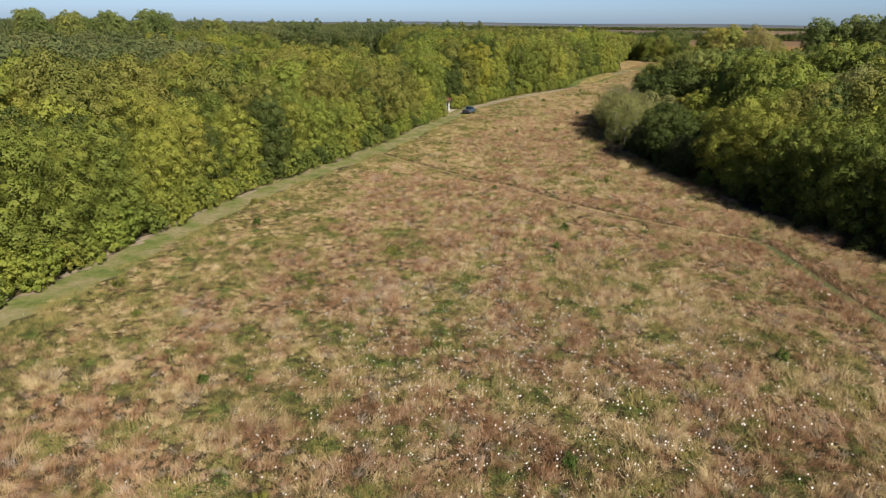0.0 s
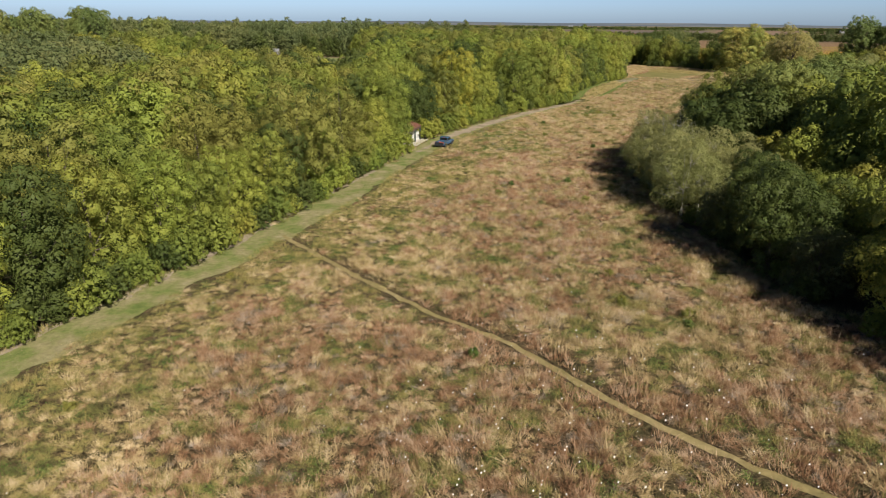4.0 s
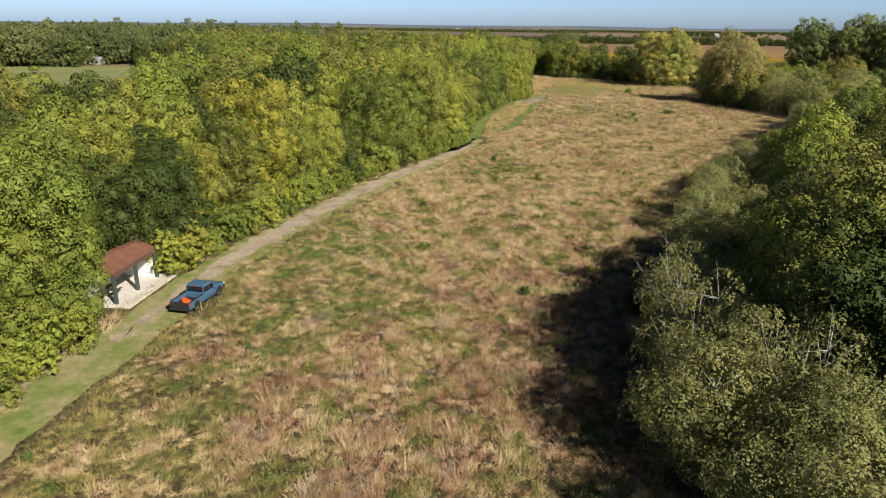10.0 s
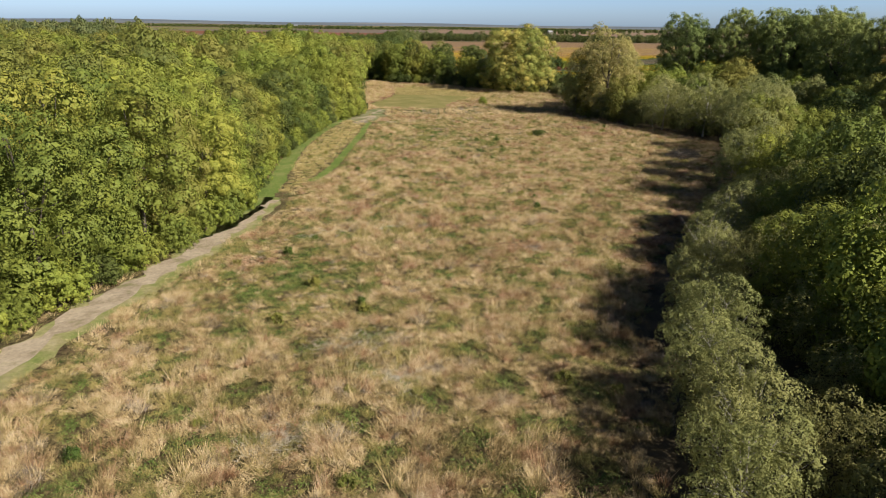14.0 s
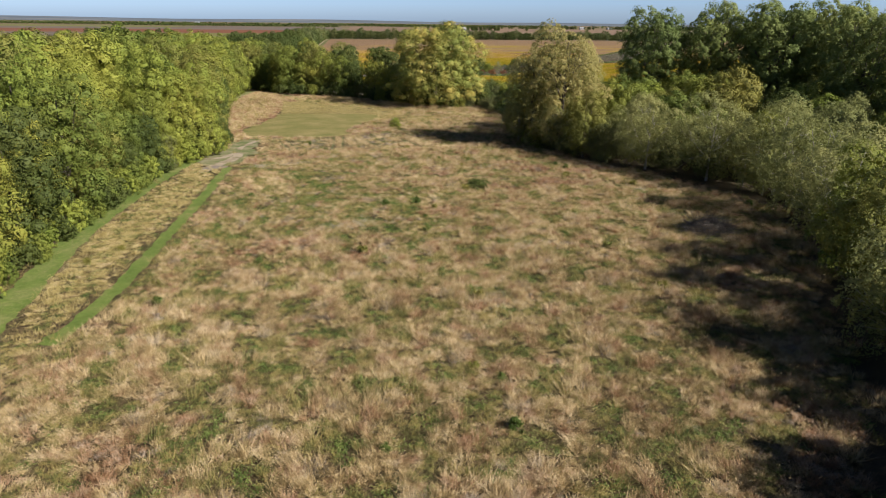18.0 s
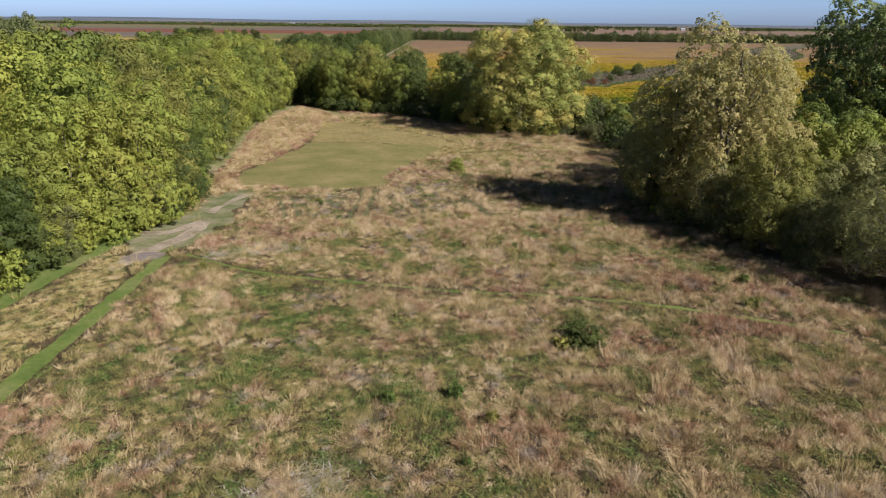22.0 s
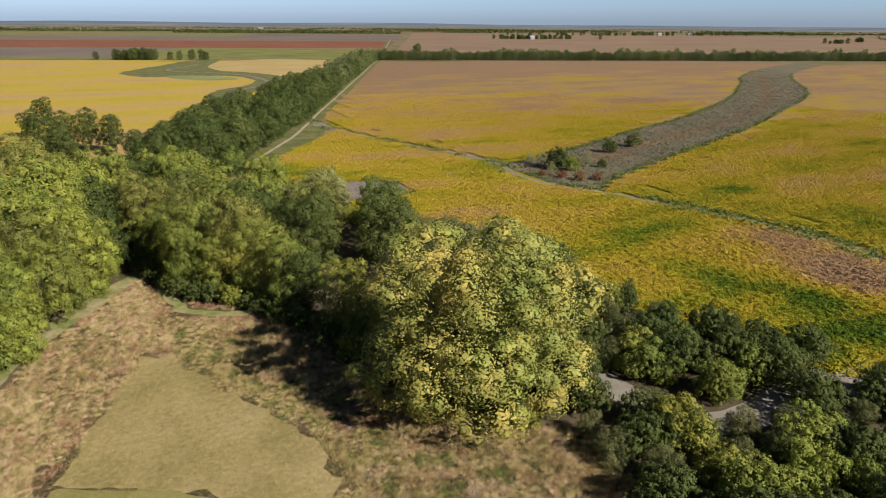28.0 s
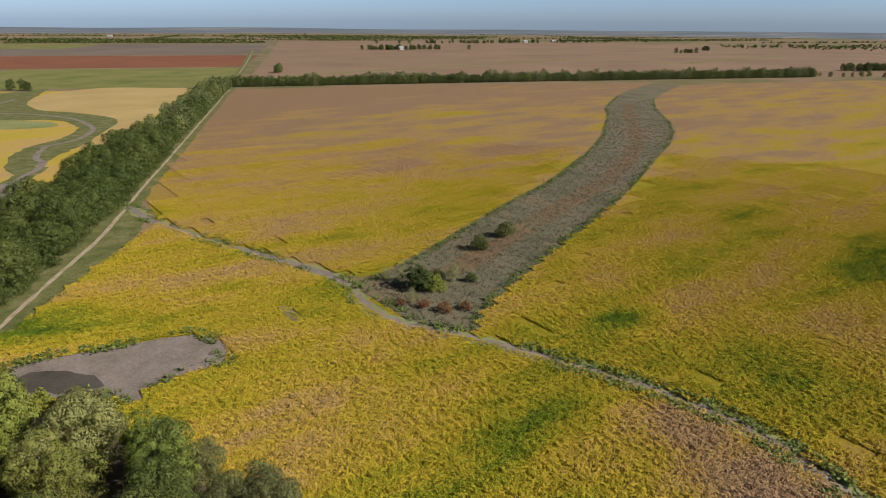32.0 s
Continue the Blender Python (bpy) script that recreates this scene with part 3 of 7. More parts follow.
sheet("mown_path", worn(band(edge_line, np.where(edge_line[:, 0] < 130, 2.0, 0.9), np.where(edge_line[:, 0] < 130, 1.6, 0.9)), 44, 0.25), 0.058, LANE_GRASS, "mown grass strip along the foot of the trees", "path")
RUTS = [spline(w, 1.0) for w in ([(113.3, 343.8), (117.3, 353.1), (119, 357)], [(111.6, 344.5), (115.6, 353.6), (117.2, 357.5)], [(118.6, 341.7), (119.1, 352.4)], [(120.6, 341.4), (121.4, 352)], [(127.5, 337.4), (128.6, 343.6), (128.4, 350)], [(104.1, 346.6), (105, 356.9)], [(105.8, 346.3), (106.7, 356.6)])]
for w in RUTS:
    sheet("wheel_rut", ragged(band(w, 0.2, 0.2), 0.08, 8), 0.06, RUT, "narrow green wheel rut in the cut grass", "path")
sheet("mown_plot", worn(mow_patch, 31), 0.07, MOWN, "closely mown grey-green plot in the meadow", "lawn")
sheet("straw_plot", worn(np.concatenate([spline([(119, 399), (123, 411.3), (128.4, 425.4)]), spline([(132, 424), (136.8, 411.8), (141.6, 403.8), (144.8, 395), (145.5, 388), (141, 385), (131, 393)])]), 33, 0.5), 0.05, STRAW, "short straw-coloured grass beyond the mown plot", "lawn")

# fields beyond the trees
SOY_NEAR = np.concatenate([spline([(150, 522), (172, 482), (196, 428), (202, 408), (212, 382), (236, 338), (262, 240)]), np.array([(420, 200), (900, 160), (1250, 520)]), spline([(1130, 770), (840, 855), (690, 775), (560, 650), (450, 583), (364, 537), (270, 493), (249, 477)]), spline([(240, 492), (238, 520), (222, 575), (212, 612)])])
sheet("soybean_field", SOY_NEAR, 0.04, SOY, "ripening yellow and green soybean field", "field")
ditch_line = spline([(208, 640), (211, 613), (221, 577), (238, 530), (236, 508), (237, 492), (246, 476), (255, 455), (262, 435), (264, 414), (258, 392), (250, 360), (262, 310)], 1.5)
SOY_NORTH = np.concatenate([spline([(212, 612), (222, 577), (240, 529), (251, 523)]), spline([(283, 538), (326, 560), (384, 588), (475, 645), (560, 712), (640, 775), (736, 838), (845, 892)]), np.array([(402, 1076)]), spline([(375, 1022), (263, 768), (240, 715), (216, 650)])])
sheet("ripe_soybean_field", SOY_NORTH, 0.04, SOY_DRY, "ripe golden and brown soybean field", "field")
WATERWAY_OUT = np.concatenate([spline([(240, 520), (262, 527), (326, 559), (384, 587), (475, 644), (560, 712), (621, 766), (736, 840), (850, 890)]), spline([(840, 850), (690, 768), (548, 643), (445, 580), (364, 536), (270, 492), (250, 478), (240, 490)])])
sheet("grass_waterway", WATERWAY_OUT, 0.05, WATERWAY, "grey and rust overgrown waterway between the fields", "waterway")
sheet("ditch_bank", ragged(band(ditch_line, 2.7, 2.4), 0.45, 97), 0.075, PASTURE_GREEN, "green leafy crop edge along the ditch", "bank")
sheet("ditch", ragged(band(ditch_line, 1.5, 1.6), 0.35, 3), 0.09, MUD, "dry muddy ditch with pale stones", "ditch")
farm_line = spline([(126, 522), (140, 528), (152, 528), (161, 545), (174, 570), (190, 600), (205, 634), (222, 675), (240, 716), (263, 769), (300, 855), (340, 947), (375, 1030), (402, 1090), (480, 1285), (560, 1480), (660, 1730), (760, 1980)])
sheet("grass_verge", ragged(band(farm_line, 6.0, np.where(farm_line[:, 1] < 636, 11.0, 4.5)), 0.5, 21), 0.06, VERGE, "green weedy verge of the farm track", "verge")
sheet("farm_track", ragged(band(farm_line, 0.65, 0.65), 0.14, 22), 0.08, LANE_DIRT, "dry earth farm track beside the hedge", "track")
POND = np.concatenate([spline([(150, 506), (159, 519), (179, 517), (196, 513), (200, 504)]), spline([(197, 496), (188, 496), (181, 494), (178, 490), (166, 501), (158, 497)])])
sheet("dry_pond", POND, 0.08, MUD, "dry cracked mud of an empty pond", "pond")
trail_line = spline([(36, 73), (37.3, 70), (37.2, 62), (37.5, 52), (39, 40)])
sheet("mown_trail", band(trail_line, 0.45, 0.45), 0.065, RUT, "narrow dark trail through the grass by the shade", "path")
sheet("earth_patch", spline([(86, 338.4), (88, 339), (90, 338.2), (89.6, 336.6), (87.4, 336.4), (86, 337.4), (86, 338.4)], 0.5)[:-1], 0.085, MUD, "bare dark grey earth beside the path", "clearing")
sheet("bare_hole", spline([(217.5, 517), (220, 516), (220.5, 510), (219, 505), (217, 508), (217.5, 517)], 1.0)[:-1], 0.085, MUD, "small bare patch in the crop", "clearing")
sheet("creek_bed", band(spline([(262, 310), (236, 362), (216, 381), (188, 380), (181, 400), (172, 420), (160, 436), (154, 447), (140, 480), (124, 510), (112, 540), (130, 590), (152, 655), (180, 735)]), 2.4, 2.4), 0.02, GRAVEL, "dry pale creek bed between the trees", "creek")
sheet("gravel_bar", ragged(spline([(209, 378), (212.8, 382.5), (218.7, 383.5), (222, 380), (216, 375), (211, 374.5), (209, 378)], 1.5)[:-1], 0.3, 96), 0.085, GRAVEL, "bare pale gravel at the edge of the field", "clearing")
sheet("wet_mud", worn(spline([(160.5, 508), (162.2, 514), (168.9, 511.5), (173.9, 504.5), (174, 500), (167.5, 502), (160.5, 508)], 1.0)[:-1], 50, 0.3), 0.088, DARK_MUD, "dark damp mud in the empty pond", "pond")
sheet("gravel_road", ragged(band(spline([(96, 572), (113, 555), (121, 545), (126, 532), (124, 518)]), 2.0, 2.0), 0.2, 47), 0.085, GRAVEL, "pale gravel road between the trees", "road")
sheet("rust_grass", ragged(band(spline([(268, 512), (300, 526), (345, 545), (405, 572), (465, 608), (530, 660), (590, 715), (650, 765)]), 5, 4), 0.5, 43), 0.06, RUST, "rust-red grass along the middle of the waterway", "grass")
# land west and north of the lane hedge
field("yellow_field", -560, -14, -600, -8, 0.03, YELLOW_CROP, "ripe yellow field beyond the lane")
creek_line = spline([(138, 605), (154, 640), (172, 700), (190, 746), (190, 769), (195, 792), (200, 805), (214, 816), (225, 837), (232, 863), (231, 895), (226, 925), (204, 965), (180, 985), (171, 1008), (177, 1030), (191, 1053), (206, 1090)], 5.0)
sheet("creek_bank", ragged(np.concatenate([spline([(178, 726), (210, 788), (222, 809), (251, 883), (251, 915), (234, 956), (214, 988), (211, 1044), (229, 1124), (243, 1182)], 5.0), spline([(198, 1148), (171, 1082), (149, 1035), (131, 980), (150, 930), (164, 932), (197, 929), (215, 918), (223, 896), (222, 860), (209, 829), (190, 806), (179, 779), (174, 743)], 5.0)]), 0.7, 91), 0.05, VERGE, "weedy olive-green banks of a winding creek", "bank")
sheet("creek_bank", ragged(band(creek_line[:28], 5.0, 5.0), 0.5, 92), 0.054, VERGE, "weedy green banks of a winding creek", "bank")
sheet("creek_meadow", spline([(162, 932), (184, 938), (211, 912), (213, 884), (186, 886), (170, 908), (162, 932)], 4.0)[:-1], 0.06, PASTURE_GREEN, "bright green grass inside the creek's bend", "meadow")
sheet("creek", ragged(band(creek_line, 1.6, 1.6), 0.3, 93), 0.08, MUD, "narrow muddy creek", "creek")
sheet("gravel_bar", ragged(spline([(164, 691), (170, 709), (178, 705), (174, 686), (169, 665), (165, 673), (164, 691)], 3.0)[:-1], 0.4, 94), 0.07, MUD, "bare grey silt beside the creek", "clearing")
sheet("gravel_bar", ragged(spline([(132, 594), (140, 621), (142, 614), (138, 587), (134, 582), (132, 594)], 3.0)[:-1], 0.4, 95), 0.07, MUD, "bare grey silt beside the creek", "clearing")
sheet("stubble_field", np.concatenate([spline([(211, 1044), (214, 988), (234, 956), (251, 915), (251, 883), (230, 828), (236, 812)], 6.0), spline([(258, 862), (300, 950), (360, 1100), (340, 1128), (289, 1160), (236, 1121), (216, 1072)], 6.0)]), 0.06, STUBBLE, "pale gold stubble beside the creek", "field")
field("grass_field", -620, -8, 12, 330, 0.04, GREEN_FIELD, "dull green field past the creek")
field("fallow_field", -900, -330, 60, 330, 0.06, GREY_FIELD, "bare grey soil in a field")
field("sorghum_field", -1500, -8, 352, 735, 0.05, RED_FIELD, "rust-red sorghum field")
field("fallow_field", -1800, -8, 760, 1480, 0.05, GREY_FIELD, "grey-brown fallow field far off")
field("pasture", -1800, -480, 1100, 1470, 0.07, GREEN_FIELD, "far green field")
field("harvested_field", 12, 3000, 14, 640, 0.03, TAN_FIELD, "harvested tan field beyond the hedge")
field("harvested_field", 12, 3000, 660, 2400, 0.03, TAN_FIELD, "harvested tan field in the distance")
field("fallow_field", -2200, -8, 2050, 3000, 0.05, TAN_FIELD, "far tan field")
for u0, v0, u1, v1 in ((60, 150, 560, 460), (560, 460, 760, 330), (760, 330, 1150, 560)):
    a, b = HEDGE_CORNER + HU * u0 + HV * v0, HEDGE_CORNER + HU * u1 + HV * v1
    sheet("grass_strip", band(spline([a, (a + b) / 2 + HV * 14, b]), 7, 7), 0.06, GREEN_FIELD, "green grass terrace across the tan field", "grass")
sheet("pasture", spline([(-40, 300), (-33, 360), (-38, 440), (-57, 522), (-150, 542), (-152, 470), (-108, 400), (-76, 330), (-40, 300)])[:-1], 0.05, PASTURE_GREEN, "green pasture behind the wood", "field")
field("tan_field", -1500, -760, -620, -200, 0.05, TAN_FIELD, "tan field far behind the woods")

# ---- trees ----
def unit(a):
    return a / (np.linalg.norm(a, axis=1)[:, None] + 1e-9)


def crown_mesh(rng, height, radius, base, lobes, sprays, each, size, spray=0.75, droop=0.0, gap=0.70, open_=0.0, fill=26, loose=0.2, apart=0.85, under=22):
    """A crown: uneven lobes, rounded sprays all over each lobe, and on each spray a dense shell of small folded leaves that face outwards."""
    c, rr = [], []
    mid, half = (height + base) / 2, (height - base) / 2
    for k in range(lobes):
        s = (k + 0.5) / lobes
        h = -0.92 + 1.72 * s
        t = k * 2.399 + rng.rand() * 0.9
        wide = max(0.12, 1 - abs(h) ** 2.0) ** 0.75 if h > 0 else (1 - 0.25 * h * h)
        q = wide * (0.44 + 0.34 * rng.rand())
        rr.append(radius * (0.25 + 0.24 * rng.rand()) * (22 / max(lobes, 12)) ** 0.3 * (1.08 - 0.2 * abs(h)))
        c.append((radius * q * math.cos(t), radius * q * math.sin(t), mid + h * half * 0.86 + rng.normal() * 0.05 * half))
    c, rr = np.array(c), np.array(rr)
    flat = np.array([1, 1, 0.9])
    n = sprays * 7
    pick = rng.choice(lobes, n, p=rr ** 2 / (rr ** 2).sum())
    d = rng.normal(size=(n, 3))
    d[:, 2] += 0.35
    d = unit(d)
    p = c[pick] + d * flat * (rr[pick] * (0.72 + 0.38 * rng.rand(n)))[:, None]
    near = np.full(n, 9.0)
    for k in range(lobes):
        e = np.linalg.norm((p - c[k]) / flat, axis=1) / rr[k]
        near = np.where(pick == k, near, np.minimum(near, e))
    ok = []
    for i in np.where((near > gap) & (p[:, 2] > 0.3) & (rng.rand(n) > open_))[0]:
        if len(ok) < sprays and (not ok or ((p[ok] - p[i]) ** 2).sum(1).min() > (apart * spray) ** 2):
            ok.append(i)
    p, d = p[ok], d[ok]
    up = unit(d * np.array([1, 1, 0.7]) + np.array([0, 0, 0.6]) + rng.normal(size=d.shape) * 0.22)
    m = len(p) * each
    su = np.repeat(up, each, 0)
    sr = np.repeat(spray * (0.5 + 0.8 * rng.rand(len(p))), each)
    across = rng.normal(size=(m, 3))
    across = unit(across - su * (across * su).sum(1)[:, None])
    cz = rng.uniform(-0.1, 1.0, m)
    w = across * np.sqrt(1 - cz * cz)[:, None] + su * cz[:, None]
    far = sr * rng.uniform(0.78, 1.12, m)
    q = np.repeat(p, each, 0) + across * (far * np.sqrt(1 - cz * cz))[:, None] + su * (far * cz * 0.8)[:, None]
    out = unit(w + su * 0.35 + rng.normal(size=(m, 3)) * loose)
    face = w * 0.8 + np.repeat(d, each, 0) * 0.3 + out * 0.35 + np.array([0, 0, 0.12])
    r = size * (0.6 + 0.8 * rng.rand(m))
    if under:
        # broad inner foliage that closes each spray
        i = np.repeat(np.arange(len(p)), under)
        g = unit(rng.normal(size=(len(i), 3)) + up[i] * 0.9)
        h = spray * 0.8 * rng.uniform(0.6, 1.0, len(i))
        q = np.concatenate([q, p[i] + g * (h * 0.74)[:, None]])
        out = np.concatenate([out, unit(g + rng.normal(size=g.shape) * 0.15)])
        r = np.concatenate([r, np.maximum(size, spray * rng.uniform(0.13, 0.24, len(i)))])
        face = np.concatenate([face, g * 0.8 + d[i] * 0.4])
        m = len(q)
    if fill:
        k = np.repeat(np.arange(lobes), fill)
        w = unit(rng.normal(size=(len(k), 3)))
        q = np.concatenate([q, c[k] + w * flat * (rr[k] * rng.uniform(0.2, 0.6, len(k)))[:, None]])
        out = np.concatenate([out, unit(w + rng.normal(size=w.shape) * 0.4)])
        r = np.concatenate([r, np.maximum(size * 2.2, 0.3) * (0.7 + 0.6 * rng.rand(len(k)))])
        face = np.concatenate([face, w])
        m = len(q)
    a = unit(np.cross(out, rng.normal(size=(m, 3))))
    b = np.cross(out, a)
    r, sag = r[:, None], (0.08 + 0.25 * rng.rand(m, 1))
    down = np.array([0, 0, 1.0]) * droop
    v = np.stack([q - a * r - out * r * sag * 0.5, q + b * r * 0.55, q + a * r * (0.8 + 0.4 * rng.rand(m, 1)) - (out + down) * r * sag, q - b * r * 0.55 - out * r * 0.1], 1).reshape(-1, 3)
    v[:, 2] = np.maximum(v[:, 2], 0.08)
    return v, np.arange(len(v)).reshape(-1, 4)[:, ::-1], c, np.repeat(unit(face), 4, 0)


def trunk_mesh(rng, height, lobes_at, thick, limbs=6, fork=0.25, twigs=0):
    """A tapered, slightly bent trunk with limbs that reach into the crown."""
    bend = rng.normal(size=2) * 0.03 * height
    rings = []
    for s in np.linspace(0, 1, 7):
        r = thick * (1.45 if s == 0 else 1.0) * (1 - 0.82 * s)
        rings.append(((bend[0] * s * s, bend[1] * s * s, height * 0.82 * s - (0.15 if s == 0 else 0)), r))
    pieces = [tube(rings, 8)]
    for k in rng.permutation(len(lobes_at))[:limbs]:
        e = Vector(lobes_at[k])
        z0 = min(height * (fork + 0.3 * rng.rand()), max(0.8, e.z - 0.8))
        s0 = z0 / (height * 0.82)
        a = Vector((bend[0] * s0 * s0, bend[1] * s0 * s0, z0))
        m = a.lerp(e, 0.5) + Vector((0, 0, -0.06 * (e - a).length))
        pieces.append(tube([(a, thick * 0.45), (m, thick * 0.28), (e, thick * 0.12)], 5))
        for _ in range(twigs):
            w = e + Vector(rng.normal(size=3)) * 0.8 + Vector((0, 0, 0.6))
            pieces.append(tube([(m.lerp(e, rng.rand()), thick * 0.16), (w, thick * 0.05)], 4))
    return joined(pieces)


TREE_KINDS = {}


def tree_kind(key, seed, height, radius, base, lobes, sprays, each, size, leaf, bark, thick, label, category="tree", limbs=6, twigs=0, **more):
    rng = np.random.RandomState(seed)
    v, f, c, facing = crown_mesh(rng, height, radius, base, lobes, sprays, each, size, **more)
    tv, tf = trunk_mesh(rng, height, c, thick, limbs, twigs=twigs)
    cm, tm = mesh("crown", v, f, True), mesh("trunk", tv, tf, True)
    cm.normals_split_custom_set_from_vertices(facing.tolist())
    cm.materials.append(leaf), tm.materials.append(bark)
    TREE_KINDS[key] = (cm, tm, label, category, (v, f))


tree_kind("ash_a", 1, 16.0, 5.2, 0.2, 14, 210, 165, 0.098, LEAF_GREEN, BARK, 0.26, "broad green tree turning yellow at the wood's edge", twigs=1, spray=1.34, apart=1.06, under=24)
tree_kind("ash_b", 2, 14.5, 4.9, 0.1, 13, 195, 165, 0.098, LEAF_GREEN, BARK, 0.24, "dense green tree with leaves down to the grass", spray=1.34, apart=1.06, under=24)
tree_kind("ash_c", 3, 17.0, 5.6, 0.3, 15, 215, 165, 0.098, LEAF_OLIVE, BARK, 0.3, "olive-green woodland tree with an uneven crown", twigs=2, gap=0.62, spray=1.34, apart=1.06, under=24)
tree_kind("light", 4, 16.0, 5.0, 0.2, 14, 210, 165, 0.098, LEAF_LIGHT, BARK, 0.26, "yellow-green tree lit by the sun", spray=1.34, apart=1.06, under=24)
tree_kind("dark", 5, 13.0, 4.6, 0.2, 13, 185, 190, 0.098, LEAF_DARK, BARK, 0.25, "dark green shady tree", spray=1.34, apart=1.06, under=24)
tree_kind("willow", 6, 9.5, 3.9, 0.2, 15, 330, 62, 0.08, LEAF_GREY, PALE_BARK, 0.13, "grey-green tree with fine leaves and pale stems", droop=0.8, limbs=14, twigs=5, gap=0.6, spray=0.7, loose=0.45, under=2, fill=0)
tree_kind("pale", 15, 10.5, 3.4, 0.6, 13, 230, 46, 0.08, LEAF_PALE, PALE_BARK, 0.13, "thin pale green tree with bare grey branches", droop=0.5, limbs=13, twigs=9, open_=0.15, gap=0.4, spray=0.6, fill=0, loose=0.5, under=0)
tree_kind("thorn", 36, 9.5, 3.9, 0.2, 15, 330, 62, 0.085, LEAF_THORN, BARK, 0.13, "dull grey-olive tree with fine leaves", limbs=12, twigs=3, gap=0.6, spray=0.7, loose=0.4, under=8, fill=8)
tree_kind("tall", 7, 26.0, 7.4, 5.0, 30, 560, 54, 0.16, LEAF_COTTON, BARK, 0.45, "very tall cottonwood with an open green crown", gap=0.6, limbs=15, twigs=2, spray=0.95, loose=0.45)
tree_kind("tall_b", 16, 24.0, 6.6, 2.0, 28, 540, 54, 0.155, LEAF_COTTON, BARK, 0.42, "tall cottonwood with a ragged crown", gap=0.62, limbs=14, twigs=2, spray=0.95, loose=0.45)
tree_kind("brown", 8, 21.0, 6.6, 0.4, 28, 620, 46, 0.13, LEAF_BROWN, BARK, 0.4, "tall tree with leaves turned brown and olive", limbs=14, twigs=3, gap=0.6, loose=0.5, under=8, fill=12)
tree_kind("yellow", 9, 22.0, 9.8, 0.3, 34, 400, 170, 0.115, LEAF_YELLOW, BARK, 0.5, "large spreading tree with pale yellow-green leaves", limbs=14, spray=1.6, gap=0.62, apart=0.9, under=40)
tree_kind("shrub", 10, 4.2, 2.7, 0.1, 10, 130, 26, 0.11, LEAF_DARK, BARK, 0.08, "low dark green bush under the trees", "bush", spray=0.5)
tree_kind("bright_shrub", 11, 4.6, 2.7, 0.1, 10, 130, 26, 0.11, LEAF_LIGHT, BARK, 0.08, "bright green bush at the wood's edge", "bush", spray=0.5)
tree_kind("green_shrub", 17, 4.2, 2.8, 0.1, 10, 130, 26, 0.11, LEAF_GREEN, BARK, 0.08, "leafy green bush at the wood's edge", "bush", spray=0.5)
tree_kind("low_bush", 25, 1.5, 1.9, 0.05, 10, 90, 20, 0.07, LEAF_DARK, BARK, 0.05, "low round dark green bush in the meadow", "bush", spray=0.35)
tree_kind("red_shrub", 24, 4.0, 3.0, 0.1, 9, 90, 16, 0.14, LEAF_RED, BARK, 0.08, "low red and russet bush", "bush", spray=0.5)
tree_kind("herb", 30, 1.0, 0.7, 0.02, 8, 40, 14, 0.045, LEAF_OLIVE, BARK, 0.02, "yellow-green clump of goldenrod in the meadow", "plant", spray=0.22, fill=4, loose=0.6, under=0)
tree_kind("thistle", 31, 1.1, 0.55, 0.02, 8, 40, 14, 0.045, LEAF_WEED, BARK, 0.02, "green leafy weed standing in the meadow", "plant", spray=0.2, fill=4, loose=0.6, under=0)
tree_kind("mid_a", 18, 15.5, 5.6, 1.0, 15, 165, 92, 0.18, LEAF_GREEN, BARK, 0.26, "green tree in the wood", spray=1.5, apart=1.02, under=20)
tree_kind("mid_b", 19, 15.0, 5.3, 1.0, 15, 165, 92, 0.18, LEAF_LIGHT, BARK, 0.26, "yellowing tree in the wood", spray=1.5, apart=1.02, under=20)
tree_kind("mid_c", 20, 15.5, 5.4, 1.0, 15, 165, 92, 0.18, LEAF_OLIVE, BARK, 0.26, "olive tree in the wood", spray=1.5, apart=1.02, under=20)
tree_kind("mid_d", 21, 14.0, 5.0, 1.0, 14, 165, 92, 0.175, LEAF_DARK, BARK, 0.26, "dark tree in the wood", spray=1.5, apart=1.02, under=20)
tree_kind("mid_e", 26, 14.0, 5.0, 1.0, 15, 240, 58, 0.16, LEAF_GREY, BARK, 0.26, "grey-green tree in the wood", spray=1.15, loose=0.5)
tree_kind("far_a", 12, 15.0, 5.4, 0.2, 14, 120, 14, 0.40, LEAF_HAZED, BARK, 0.26, "green tree in the distance", fill=4, spray=1.1, under=3)
tree_kind("far_b", 13, 13.0, 5.0, 0.1, 13, 110, 14, 0.38, LEAF_DARK, BARK, 0.24, "dark green tree in the distance", fill=4, spray=1.1, under=3)
tree_kind("far_c", 14, 15.0, 5.4, 0.2, 14, 120, 14, 0.40, LEAF_HAZED, BARK, 0.26, "grey-green tree in the distance", fill=4, spray=1.1, under=3)
tree_kind("speck_a", 22, 11.0, 6.0, 0.0, 4, 10, 2, 3.0, LEAF_DARK, BARK, 0.3, "distant tree", fill=0, under=0)
tree_kind("speck_b", 23, 12.0, 6.5, 0.0, 4, 10, 2, 3.0, LEAF_GREY, BARK, 0.3, "distant tree", fill=0, under=0)


